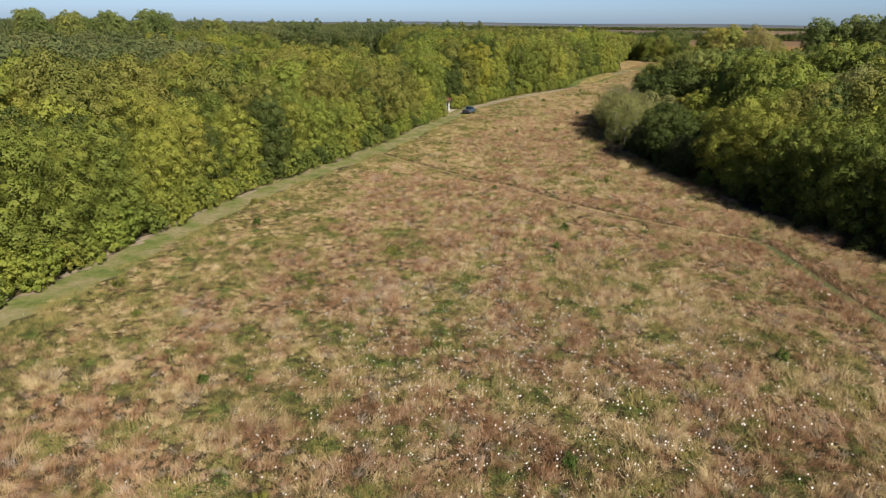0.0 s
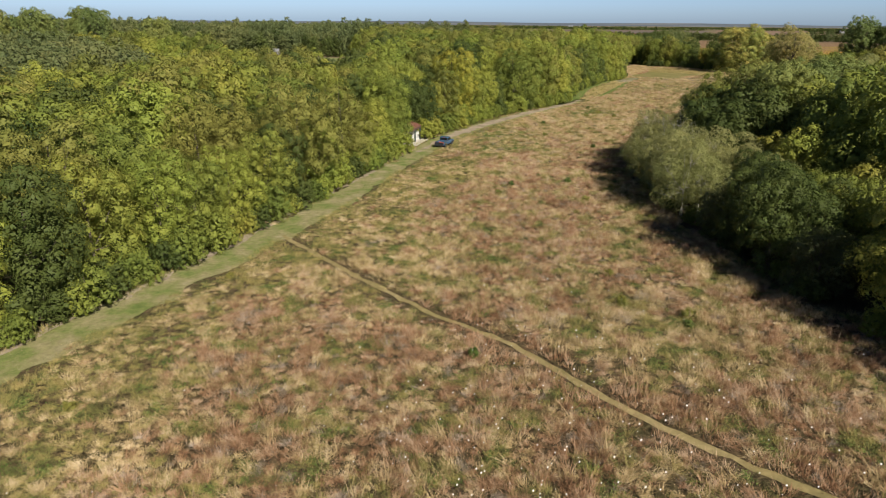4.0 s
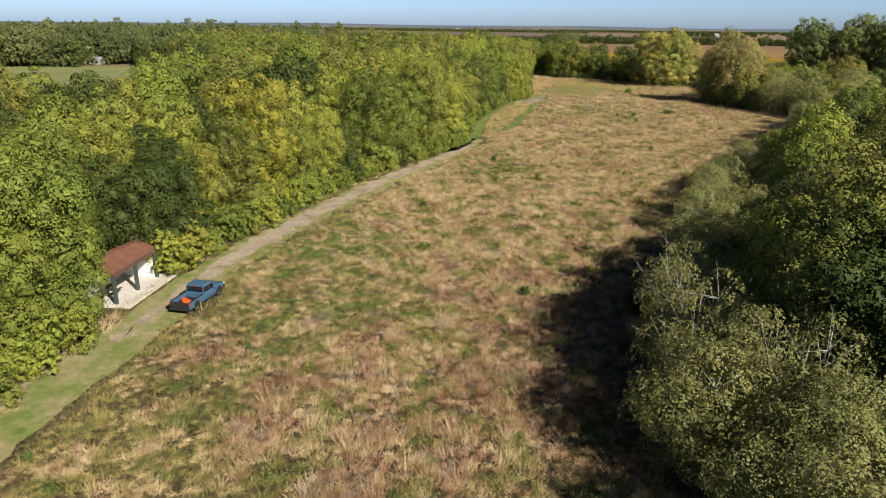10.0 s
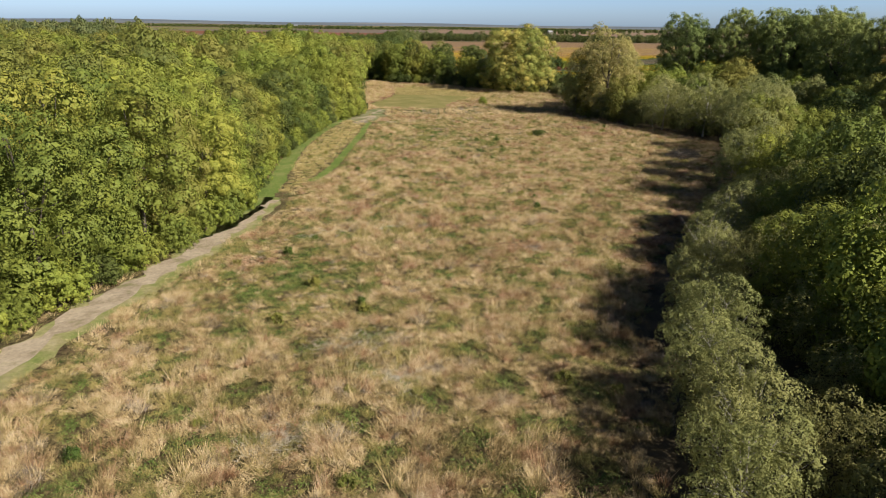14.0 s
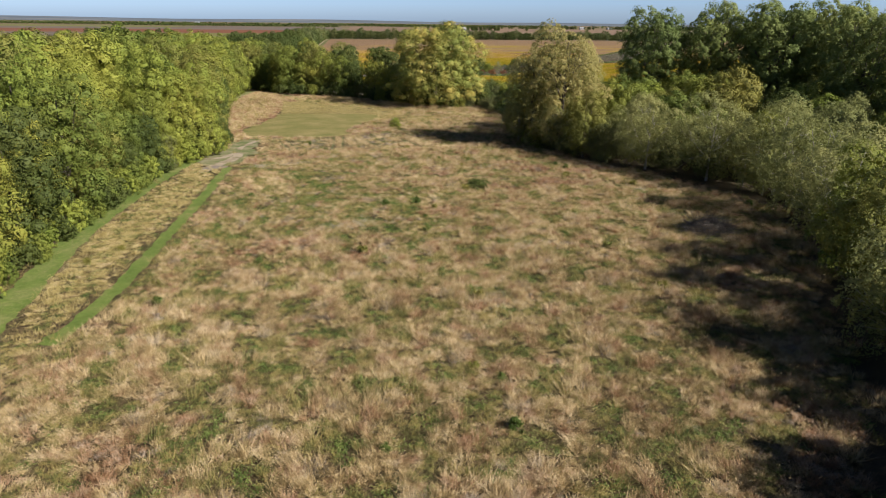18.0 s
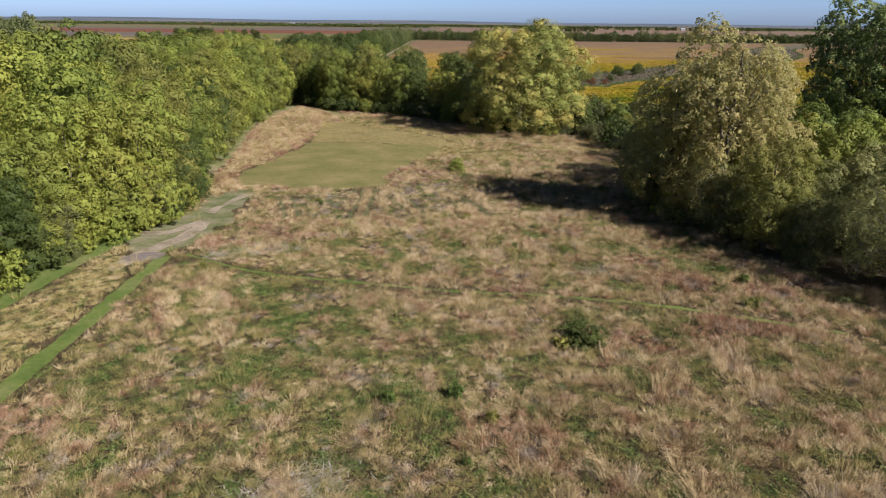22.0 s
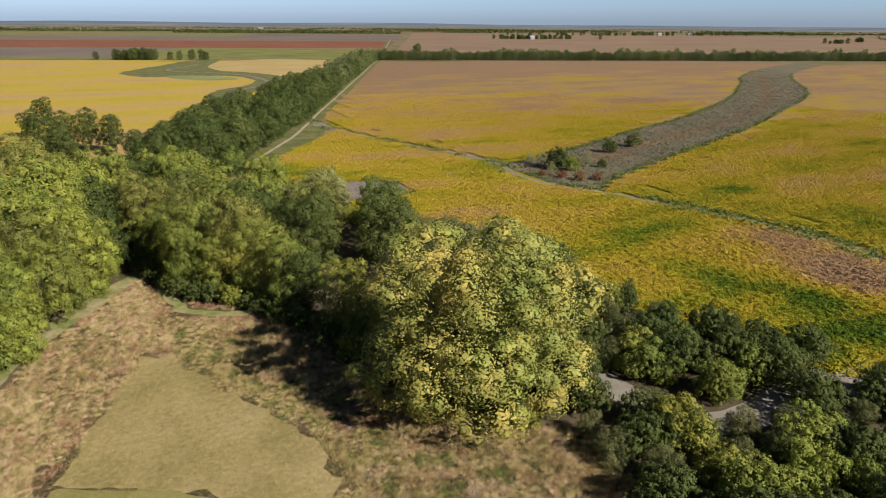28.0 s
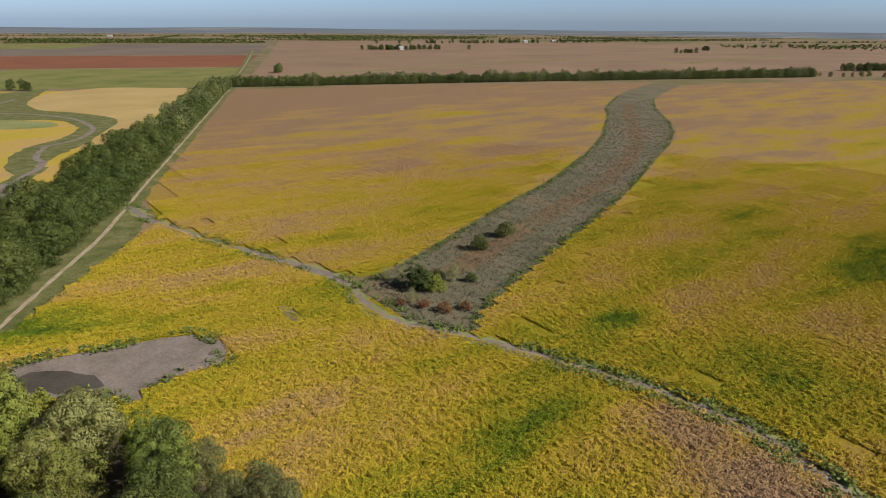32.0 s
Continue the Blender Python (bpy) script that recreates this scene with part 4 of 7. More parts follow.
def plant(key, x, y, scale=1.0, turn=None, group="woodland trees", stretch=1.0, z=0.0):
    cm, tm, label, category, _ = TREE_KINDS[key]
    e = tagged(new("weed_clump" if category == "plant" else category), label, category, group)
    e.matrix_world = pose(x, y, z, 0, 0, random.uniform(0, 360) if turn is None else turn) @ Matrix.Diagonal((scale, scale, scale * stretch, 1))
    put("stem" if category == "plant" else "trunk", tm, None, e)
    put("leaves" if category == "plant" else "crown", cm, None, e)
    return e


def scatter(poly, spacing, seed, jitter=0.42):
    """Places on a loose grid inside an outline."""
    rng = np.random.RandomState(seed)
    lo, hi = poly.min(0), poly.max(0)
    gx, gy = np.meshgrid(np.arange(lo[0], hi[0], spacing), np.arange(lo[1], hi[1], spacing * 0.9))
    gx = gx + (np.arange(gx.shape[0]) % 2)[:, None] * spacing / 2
    gx, gy = gx.ravel(), gy.ravel()
    gx, gy = gx + rng.uniform(-jitter, jitter, gx.shape) * spacing, gy + rng.uniform(-jitter, jitter, gy.shape) * spacing
    ok = inside(poly, gx, gy)
    return np.stack([gx[ok], gy[ok]], 1)


def along(line, spacing, seed, wobble=0.3):
    """Places along a line, and its normal to the right at each."""
    rng = np.random.RandomState(seed)
    s = np.concatenate([[0], np.cumsum(np.hypot(*np.diff(line, axis=0).T))])
    t = np.arange(spacing / 2, s[-1] - 0.6, spacing)
    t = np.clip(t + rng.uniform(-wobble, wobble, len(t)) * spacing, 0, s[-1] - 0.6)
    p = np.stack([np.interp(t, s, line[:, 0]), np.interp(t, s, line[:, 1])], 1)
    d = unit(np.stack([np.interp(t + 0.5, s, line[:, 0]), np.interp(t + 0.5, s, line[:, 1])], 1) - p)
    return p, np.stack([d[:, 1], -d[:, 0]], 1)


def pick(weights):
    names, w = zip(*weights)
    return random.choices(names, w)[0]


def offset(line, d):
    return band(line, d, 0)[:len(line)]


random.seed(4)
KEEP_CLEAR = [(0.6, 189.5, 5.2), (3.0, 183.5, 3.4)]


def free(x, y):
    return all((x - a) ** 2 + (y - b) ** 2 > r * r for a, b, r in KEEP_CLEAR)


def row(line, depth, gap, mix, seed, lo, hi, loose=1.2, side=-1, group="woodland trees", label=""):
    """Trees along a line; with a label they stand deep in a wood and count as part of it."""
    pts, nrm = along(line, gap, seed)
    for (x, y), (nx, ny) in zip(pts, nrm):
        d = (depth + random.uniform(-loose, loose)) * side
        if free(x + nx * d, y + ny * d):
            k, s = pick(mix), random.uniform(lo, hi)
            if label:
                ob = put("east_wood", TREE_KINDS[k][0], None)
                ob.matrix_world = pose(x + nx * d, y + ny * d, 0, 0, 0, random.uniform(0, 360)) @ Matrix.Diagonal((s, s, s, 1))
                tagged(ob, label, "trees", kind="stuff")
            else:
                plant(k, x + nx * d, y + ny * d, s, group=group)


WEST_MIX = [("ash_a", 3), ("ash_b", 3), ("ash_c", 2), ("light", 4), ("dark", 2)]
west_line = WEST[WEST[:, 1] > 38]
row(west_line[west_line[:, 1] < 374], -0.2, 3.2, [("green_shrub", 4), ("bright_shrub", 3), ("shrub", 1)], 60, 0.55, 0.95, 0.5, group="bushes along the lane")
west_south, west_north = west_line[west_line[:, 1] < 238], west_line[west_line[:, 1] >= 236]
row(west_south, 3.2, 6.2, WEST_MIX, 61, 0.62, 0.98, 1.2)
row(west_south, 11.5, 7.6, WEST_MIX, 62, 0.82, 1.05, 1.6)
row(west_north, 3.2, 6.4, WEST_MIX, 71, 0.82, 1.18, 1.0)
row(west_north, 11.5, 8.0, WEST_MIX, 72, 1.05, 1.25, 1.6)
plant("light", -1.8, 181.8, 0.95)
row(west_line[(west_line[:, 1] > 322) & (west_line[:, 1] < 372)], 1.2, 7.5, [("dark", 3), ("thorn", 2)], 70, 0.5, 0.75, 0.6)
plant("ash_a", -4.5, 190.0, 1.0)
plant("green_shrub", 5.5, 196.5, 0.9)
# east wood: bushes in front, then trees, then cottonwoods
east_line = EAST[(EAST[:, 1] > 40) & (EAST[:, 1] < 352)]
for lo_y, hi_y, mix in ((40, 110, [("ash_b", 3), ("ash_c", 2), ("light", 2), ("dark", 1)]), (109, 131, [("dark", 3), ("willow", 1)]), (131, 172, [("willow", 4), ("pale", 2), ("thorn", 1)]), (172, 197, [("willow", 3), ("thorn", 1)]), (195, 250, [("light", 1), ("willow", 5), ("pale", 2)]), (246, 352, [("thorn", 3), ("willow", 3), ("pale", 1), ("green_shrub", 1)])):
    row(east_line[(east_line[:, 1] >= lo_y) & (east_line[:, 1] < hi_y)], 8.5 if lo_y == 172 else 5.2, 5.8, mix, 63, 0.72 if lo_y < 190 and lo_y != 109 else 0.6, 0.98 if lo_y < 190 and lo_y != 109 else 0.8, 1.0, 1, "trees along the creek")
row(east_line[(east_line[:, 1] > 100) & (east_line[:, 1] < 137)], 10.0, 5.0, [("dark", 2), ("ash_b", 1), ("thorn", 1)], 77, 0.62, 0.78, 1.2, 1, label="shady trees along the creek")
row(east_line[(east_line[:, 1] > 60) & (east_line[:, 1] < 178)], 1.6, 6.0, [("shrub", 2), ("green_shrub", 1)], 75, 0.4, 0.65, 0.7, 1, "bushes along the creek")
low = (east_line[:, 1] > 102) & (east_line[:, 1] < 178)
row(east_line[low & (east_line[:, 1] < 150)], 11.0, 6.5, [("willow", 3), ("pale", 1)], 64, 0.75, 0.95, 1.4, 1, label="trees along the creek")
row(east_line[low & (east_line[:, 1] >= 148)], 11.0, 6.5, [("willow", 2), ("ash_b", 2), ("dark", 2)], 64, 0.85, 1.1, 1.4, 1, label="trees along the creek")
row(east_line[east_line[:, 1] <= 104], 11.0, 7.0, [("willow", 1), ("dark", 2), ("ash_c", 2), ("ash_b", 2)], 73, 0.9, 1.1, 1.4, 1, label="trees along the creek")
row(east_line[east_line[:, 1] >= 178], 11.0, 7.0, [("willow", 5), ("pale", 2), ("ash_b", 1)], 74, 0.65, 0.92, 1.4, 1, label="trees along the creek")
row(east_line[east_line[:, 1] < 95], 37.0, 13.0, [("tall_b", 3), ("tall", 3)], 65, 0.9, 1.05, 3.0, 1)
row(east_line[(east_line[:, 1] > 150) & (east_line[:, 1] < 170)], 20.0, 7.5, [("tall_b", 3), ("tall", 1)], 76, 0.70, 0.84, 2.0, 1, label="tall trees along the creek")
row(east_line[(east_line[:, 1] > 106) & (east_line[:, 1] < 130)], 2.0, 5.0, [("dark", 1), ("thorn", 1)], 78, 0.62, 0.8, 0.6, 1, "trees along the creek")
row(east_line[(east_line[:, 1] > 128) & (east_line[:, 1] < 164)], 2.0, 4.6, [("willow", 1)], 79, 0.88, 1.05, 0.6, 1, "trees along the creek")
plant("pale", 49, 150, 0.85)
for x, y, s in ((43.5, 146, 1.0), (43, 153, 1.1), (42.5, 161, 1.05), (44, 167, 1.0)):
    plant("pale", x, y, s)
plant("pale", 46, 156, 0.95)
for x, y, s in ((54, 160, 1.1), (59, 167, 1.1), (50, 158, 0.85)):
    plant("ash_c", x, y, s)
plant("pale", 84, 219, 0.8)
tree_kind("ochre", 33, 18.5, 5.2, 0.4, 18, 205, 165, 0.098, LEAF_OCHRE, BARK, 0.28, "tall tree turned yellow and ochre", spray=1.34, apart=1.06, under=24)
plant("ochre", 12.3, 214.2, 1.0)
plant("yellow", 164.5, 396.5, 1.37, 40, stretch=0.77)
plant("brown", 151.5, 325, 1.18, 10)
plant("brown", 148.8, 330.5, 0.98, 200)
plant("brown", 161, 333, 0.95, 80)
plant("brown", 163, 345, 0.7, 130)
plant("ash_c", 149.5, 316, 0.75)
for x, y, s in ((149, 320.5, 0.75), (150.5, 325, 0.8), (152, 333, 0.7), (153, 339, 0.75), (150, 311, 0.8)):
    plant("thorn", x, y, s)
plant("willow", 150, 336.5, 1.0)
plant("willow", 148.5, 322, 0.9)
for x, y, s in ((66, 160, 0.85), (82, 180, 0.85), (99, 196, 0.75)):
    plant("tall_b", x, y, s)
for x, y, s in ((56, 182, 0.95), (44, 142, 1.05), (43.5, 150, 0.95)):
    plant("willow", x, y, s)
plant("bright_shrub", 148.5, 329, 1.0)
for x, y, s in ((150, 226, 0.95), (162, 238, 1.0), (174, 248, 1.05), (184, 260, 1.08), (190, 276, 1.1), (194, 292, 1.1), (178, 236, 1.05), (196, 270, 1.15), (184, 333, 1.1), (195, 324, 1.15), (212, 322, 1.15), (200, 314, 1.15), (215, 310, 1.18), (205, 304, 1.1)):
    plant("tall", x, y, s)
# north end of the meadow
for x, y, k, s in ((138, 451, "ash_b", 1.1), (146, 446, "ash_c", 1.05), (151, 440, "willow", 1.0), (172, 430, "thorn", 1.3), (181, 424, "thorn", 1.3), (187, 415, "dark", 1.0),
                   (171, 443, "dark", 1.1), (158, 448, "dark", 1.15), (150, 457, "dark", 1.2), (140, 462, "ash_c", 1.0), (174, 447, "dark", 1.1), (162, 459, "ash_c", 1.0), (176, 460, "ash_b", 1.0), (132, 474, "ash_c", 1.0),
                   (175, 405, "dark", 0.9)):
    plant(k, x, y, s)
north_line = NORTH[:-2]
row(north_line, 0.8, 3.6, [("green_shrub", 2), ("shrub", 3)], 66, 0.6, 1.0, 0.5, -1, "bushes along the lane")
row(north_line[:18], 5.0, 6.0, [("ash_b", 2), ("dark", 2), ("ash_a", 1)], 68, 0.75, 0.95, 0.8, -1)
for x, y in scatter(np.array([(170.0, 366), (186, 345), (222, 352), (214, 380), (203, 408), (196, 424), (178, 412), (170, 396)]), 4.4, 69):
    if distance_to(np.array([(216.0, 381), (202, 379), (188, 380), (181, 400), (172, 420)]), np.array([x]), np.array([y]))[0] < 2.6:
        continue
    k = pick([("shrub", 4), ("green_shrub", 2), ("thorn", 4), ("dark", 1)])
    s = random.uniform(0.8, 1.3) if "shrub" in k else random.uniform(0.36, 0.55)
    ob = put("creek_scrub", TREE_KINDS[k][0], None)
    ob.matrix_world = pose(x, y, 0, 0, 0, random.uniform(0, 360)) @ Matrix.Diagonal((s, s, s, 1))
    tagged(ob, "dark scrub along the dry creek", "bushes", kind="stuff")
for x, y, k, s in ((190, 370, "bright_shrub", 1.25), (194.5, 372, "bright_shrub", 1.05), (187, 367, "bright_shrub", 1.1), (181, 377, "green_shrub", 1.15)):
    plant(k, x, y, s, group="bushes along the creek")
for x, y, k, s in ((124, 250, "ash_c", 0.85), (131, 255, "ash_b", 0.95), (139, 262, "willow", 1.4), (147, 270, "willow", 1.5), (116, 244, "willow", 1.3), (155, 281, "willow", 1.45), (154, 292, "willow", 1.4), (152, 303, "willow", 1.3)):
    plant(k, x, y, s)
plant("bright_shrub", 134.4, 363.2, 0.5, group="lone shrubs")
row(spline([(152, 516), (166, 490), (180, 460), (191, 436)]), 2, 5.5, [("thorn", 3), ("green_shrub", 1)], 81, 0.55, 0.8, 1.5, -1)
for x, y, s in ((186, 443, 0.95), (190, 434, 0.95), (182, 450, 0.85), (194, 427, 0.95), (187, 449, 0.7), (195, 434, 0.75)):
    plant("thorn", x, y, s)
for x, y, s in ((98, 674, 0.9), (110, 606, 1.0), (118, 600, 1.1), (125, 592, 1.0), (132, 572, 0.8), (112, 572, 1.05), (104, 590, 1.1), (96, 640, 0.8)):
    plant("dark", x, y, s)
# bushes in the waterway
for x, y, k, s in ((287, 523, "shrub", 1.05), (302, 529, "shrub", 1.15), (253, 507, "shrub", 1.5), (256, 503, "green_shrub", 1.0), (261, 509, "shrub", 0.7), (268, 503, "shrub", 0.6)):
    plant(k, x, y, s, group="bushes in the waterway")
for x, y, s in ((249, 517, 0.45), (252, 514, 0.5), (264, 506, 0.55), (246, 500, 0.45)):
    plant("pale", x, y, s, group="bushes in the waterway")
for x, y, s in ((247, 496, 0.5), (250, 491, 0.6), (255, 489, 0.5), (262, 512, 0.45), (243, 500, 0.4)):
    plant("red_shrub", x, y, s, group="bushes in the waterway")


# woods behind: patches of several trees, laid side by side
PATCH = 24.0


def patch_mesh(keys, seed):
    rng = np.random.RandomState(seed)
    vs, fs, mats, n = [], [], [], 0
    slots = sorted({TREE_KINDS[k][0].materials[0].name for k in keys})
    for i in range(3):
        for j in range(3):
            k = keys[rng.randint(len(keys))]
            v, f = TREE_KINDS[k][4]
            t, s = rng.rand() * 6.283, rng.uniform(0.85, 1.15)
            w = v * s
            x, y = (np.array([i, j]) - 1) * 8.0 + rng.uniform(-2.2, 2.2, 2)
            vs.append(np.stack([w[:, 0] * math.cos(t) - w[:, 1] * math.sin(t) + x, w[:, 0] * math.sin(t) + w[:, 1] * math.cos(t) + y, w[:, 2]], 1))
            fs.append(f + n)
            mats.append(np.full(len(f), slots.index(TREE_KINDS[k][0].materials[0].name), np.int32))
            n += len(v)
    me = mesh("wood_patch", np.concatenate(vs), np.concatenate(fs))
    for s in slots:
        me.materials.append(bpy.data.materials[s])
    me.polygons.foreach_set("material_index", np.concatenate(mats))
    return me


PATCHES = {}


def wood_patches(name, poly, keys, seed, label, lo=0.95, hi=1.15, share=1.0):
    """Fills an outline with patches of woodland."""
    kind = tuple(keys)
    if kind not in PATCHES:
        PATCHES[kind] = [patch_mesh(keys, 100 + k) for k in range(3)]
    rng = np.random.RandomState(seed)
    for gx in np.arange(poly[:, 0].min() - PATCH, poly[:, 0].max() + PATCH, PATCH):
        for gy in np.arange(poly[:, 1].min() - PATCH, poly[:, 1].max() + PATCH, PATCH):
            x, y = gx + rng.uniform(-2, 2), gy + rng.uniform(-2, 2)
            if inside(poly, np.array([x]), np.array([y]))[0] and rng.rand() < share:
                s = rng.uniform(lo, hi)
                ob = put(name, PATCHES[kind][rng.randint(3)], None)
                ob.matrix_world = pose(x, y, 0, 0, 0, 90 * rng.randint(4)) @ Matrix.Diagonal((1, 1, s, 1))
                tagged(ob, label, "trees", kind="stuff")


def woods(name, spots, keys, seed, label, lo=0.85, hi=1.15):
    rng = np.random.RandomState(seed)
    by = {}
    for x, y in spots:
        k = keys[rng.randint(len(keys))]
        v, f = TREE_KINDS[k][4]
        t, s = rng.rand() * 6.283, rng.uniform(lo, hi)
        w = v * s * np.array([1, 1, rng.uniform(0.9, 1.1)])
        w = np.stack([w[:, 0] * math.cos(t) - w[:, 1] * math.sin(t) + x, w[:, 0] * math.sin(t) + w[:, 1] * math.cos(t) + y, w[:, 2]], 1)
        by.setdefault(TREE_KINDS[k][0].materials[0].name, []).append((w, f))
    for mat, group in by.items():
        n, vs, fs = 0, [], []
        for w, f in group:
            vs.append(w), fs.append(f + n)
            n += len(w)
        tagged(put(name, mesh(name, np.concatenate(vs), np.concatenate(fs)), bpy.data.materials[mat]), label, "trees", kind="stuff")


def wood_trees(name, spots, keys, seed, label, lo=0.85, hi=1.15):
    """Trees of a wood, each with its own turn and tone."""
    rng = np.random.RandomState(seed)
    for x, y in spots:
        k = keys[rng.randint(len(keys))]
        s, h = rng.uniform(lo, hi), rng.uniform(0.88, 1.12)
        if not free(x, y):
            continue
        ob = put(name, TREE_KINDS[k][0], None)
        ob.matrix_world = pose(x, y, 0, 0, 0, rng.rand() * 360) @ Matrix.Diagonal((s, s, s * h, 1))
        tagged(ob, label, "trees", kind="stuff")


PASTURE = spline([(-40, 300), (-33, 360), (-38, 440), (-57, 522), (-150, 542), (-152, 470), (-108, 400), (-76, 330), (-40, 300)])[:-1]
OLD_FIELD = spline([(-18, 228), (-24, 330), (-36, 430), (-57, 522), (-180, 545), (-205, 470), (-120, 330), (-62, 232), (-18, 228)])[:-1]


def outside(poly, spots):
    return spots[~inside(poly, spots[:, 0], spots[:, 1])]


NEAR_WOOD = ["mid_a", "mid_b", "mid_a", "mid_c", "mid_c", "mid_d"]
EAST_WOOD = ["mid_c", "mid_a", "mid_e", "mid_a", "mid_b", "mid_d"]
wl_s, wl_n = WEST[(WEST[:, 1] > 10) & (WEST[:, 1] < 238)], WEST[(WEST[:, 1] >= 236)]
wood_trees("west_wood", along(offset(wl_s, 19), 7.2, 20)[0], NEAR_WOOD, 22, "deciduous wood behind the lane's trees", 0.82, 1.04)
wood_trees("west_wood", along(offset(wl_n, 19), 7.2, 19)[0], NEAR_WOOD, 22, "deciduous wood behind the lane's trees", 1.1, 1.3)
south_near = np.concatenate([offset(WEST[(WEST[:, 1] > 20) & (WEST[:, 1] < 232)], 26), offset(WEST[(WEST[:, 1] > 20) & (WEST[:, 1] < 232)], 78)[::-1]])
wood_trees("west_wood", outside(PASTURE, scatter(south_near, 8.6, 27)), NEAR_WOOD, 27, "thick deciduous wood in early autumn", 0.78, 1.08)
south_far = np.concatenate([offset(WEST[(WEST[:, 1] > 20) & (WEST[:, 1] < 235)], 80), np.array([(-64, 240), (-118, 330), (-190, 450), (-330, 330), (-330, 20)])])
FAR_WOOD = ["far_a", "far_a", "far_c", "far_b"]
wood_patches("west_wood", south_far, FAR_WOOD, 21, "deep deciduous wood in early autumn", 0.85, 1.1)
north_strip = np.concatenate([offset(WEST[(WEST[:, 1] > 240) & (WEST[:, 1] < 440)], 25), np.array([(60, 500), (-20, 500), (-28, 430), (-16, 330), (-10, 240)])])
wood_trees("west_wood", scatter(north_strip, 8.8, 31), NEAR_WOOD, 31, "wood between the meadow and the pasture", 0.98, 1.28)
wood_trees("corner_wood", scatter(np.array([(90.0, 430), (122, 470), (126, 500), (100, 530), (70, 500)]), 8.0, 31), NEAR_WOOD, 32, "wood between the meadow and the farm track", 1.0, 1.2)
low = (east_line[:, 1] > 102) & (east_line[:, 1] < 180)
for part_line, lo, hi in ((east_line[low & (east_line[:, 1] < 150)], 0.62, 0.8), (east_line[low & (east_line[:, 1] >= 148)], 1.0, 1.2)):
    wood_trees("east_wood", along(offset(part_line, -17), 8, 29)[0], EAST_WOOD, 30, "shady trees along the creek", lo, hi)
for part_line, lo, hi in ((east_line[east_line[:, 1] <= 104], 0.8, 1.0), (east_line[east_line[:, 1] >= 180], 0.65, 0.9)):
    wood_trees("east_wood", along(offset(part_line, -16.5), 7, 29)[0], EAST_WOOD, 30, "shady trees along the creek", lo, hi)
    wood_trees("east_wood", along(offset(part_line, -24.5), 7, 27)[0], EAST_WOOD, 35, "shady trees along the creek", lo + 0.1, hi + 0.1)
wood_trees("east_wood", along(offset(east_line[low], -25), 7, 26)[0], EAST_WOOD, 36, "shady trees along the creek", 1.0, 1.2)
for part_line, lo, hi in ((east_line[east_line[:, 1] < 240], 0.9, 1.15), (east_line[east_line[:, 1] >= 236], 0.8, 1.0)):
    wood_trees("east_wood", along(offset(part_line, -36), 9, 28)[0], EAST_WOOD, 24, "shady deciduous wood along the creek", lo, hi)
east_band = np.concatenate([offset(east_line, -46), np.array([(225, 330), (228, 250), (180, 170), (140, 60), (115, 40)])])
band_spots = scatter(east_band, 9.5, 23)
wood_trees("east_wood", band_spots[band_spots[:, 1] < 225], EAST_WOOD, 23, "shady deciduous wood along the creek", 1.1, 1.4)
wood_trees("east_wood", band_spots[band_spots[:, 1] >= 225], EAST_WOOD, 23, "shady deciduous wood along the creek", 0.8, 1.05)
wood_trees("north_wood", scatter(np.array([(146.0, 466), (172, 468), (152, 508), (126, 510), (128, 485)]), 8, 25), ["mid_d", "mid_a", "mid_e"], 26, "trees between the meadow and the fields", 0.8, 1.0)
gap_spots = outside(PASTURE, scatter(OLD_FIELD, 8.5, 45))
wood_trees("west_wood", gap_spots[gap_spots[:, 1] < 310], NEAR_WOOD, 46, "young trees before the pasture", 0.5, 0.72)
wood_trees("west_wood", gap_spots[(gap_spots[:, 1] >= 310) & (gap_spots[:, 0] < -70)], NEAR_WOOD, 47, "trees beside the pasture", 0.75, 1.1)
# lane hedge, tree by tree near the wood
lane_hedge = offset(spline([(152, 540), (174, 575), (206, 640), (240, 718), (263, 772)]), 7)
wood_trees("lane_hedge", np.concatenate([along(offset(lane_hedge, o), 5.5, 33 + k)[0] for k, o in enumerate((-3, 4, 11, 17))]), ["mid_d"], 34, "tall green hedge of trees beside the track", 0.6, 1.12)
far_lane = offset(spline([(263, 772), (375, 1028), (402, 1085)]), 7)
wood_trees("lane_hedge", np.concatenate([along(offset(far_lane, o), 5.5, 35 + k)[0] for k, o in enumerate((-3, 3, 9))]), ["far_b", "far_b", "far_b", "far_a"], 36, "long green hedge of trees beside the track", 0.8, 1.05)
hedge_line = np.array([HEDGE_CORNER + HU * u + HV * (6 + 10 * math.sin(u / 300)) for u in np.linspace(0, 760, 60)])
wood_trees("far_hedge", np.concatenate([along(hedge_line, 4, 40)[0], along(hedge_line + HV * 5, 4.5, 42)[0]]), ["far_b", "far_b", "far_c"], 41, "long dark hedge between the fields", 0.65, 0.95)
end_line = np.array([(1090.0, 860), (1180, 800), (1290, 700), (1400, 600)])
woods("far_hedge", along(end_line, 14, 43)[0], ["far_b", "far_c"], 44, "broken hedge between the fields", 0.4, 0.7)
# groves, belts and farm trees in the distance
def grove(x, y, n, spread, seed, keys=("far_b",), lo=0.7, hi=1.1, long=1.0):
    r = np.random.RandomState(seed)
    p = r.normal(size=(n, 2)) * spread * np.array([long, 1 / long])
    q = p[:, :1] * HU + p[:, 1:] * HV + np.array([x, y])
    wood_trees("distant_grove", q, list(keys), seed + 1, "grove of trees in the distance", lo, hi)


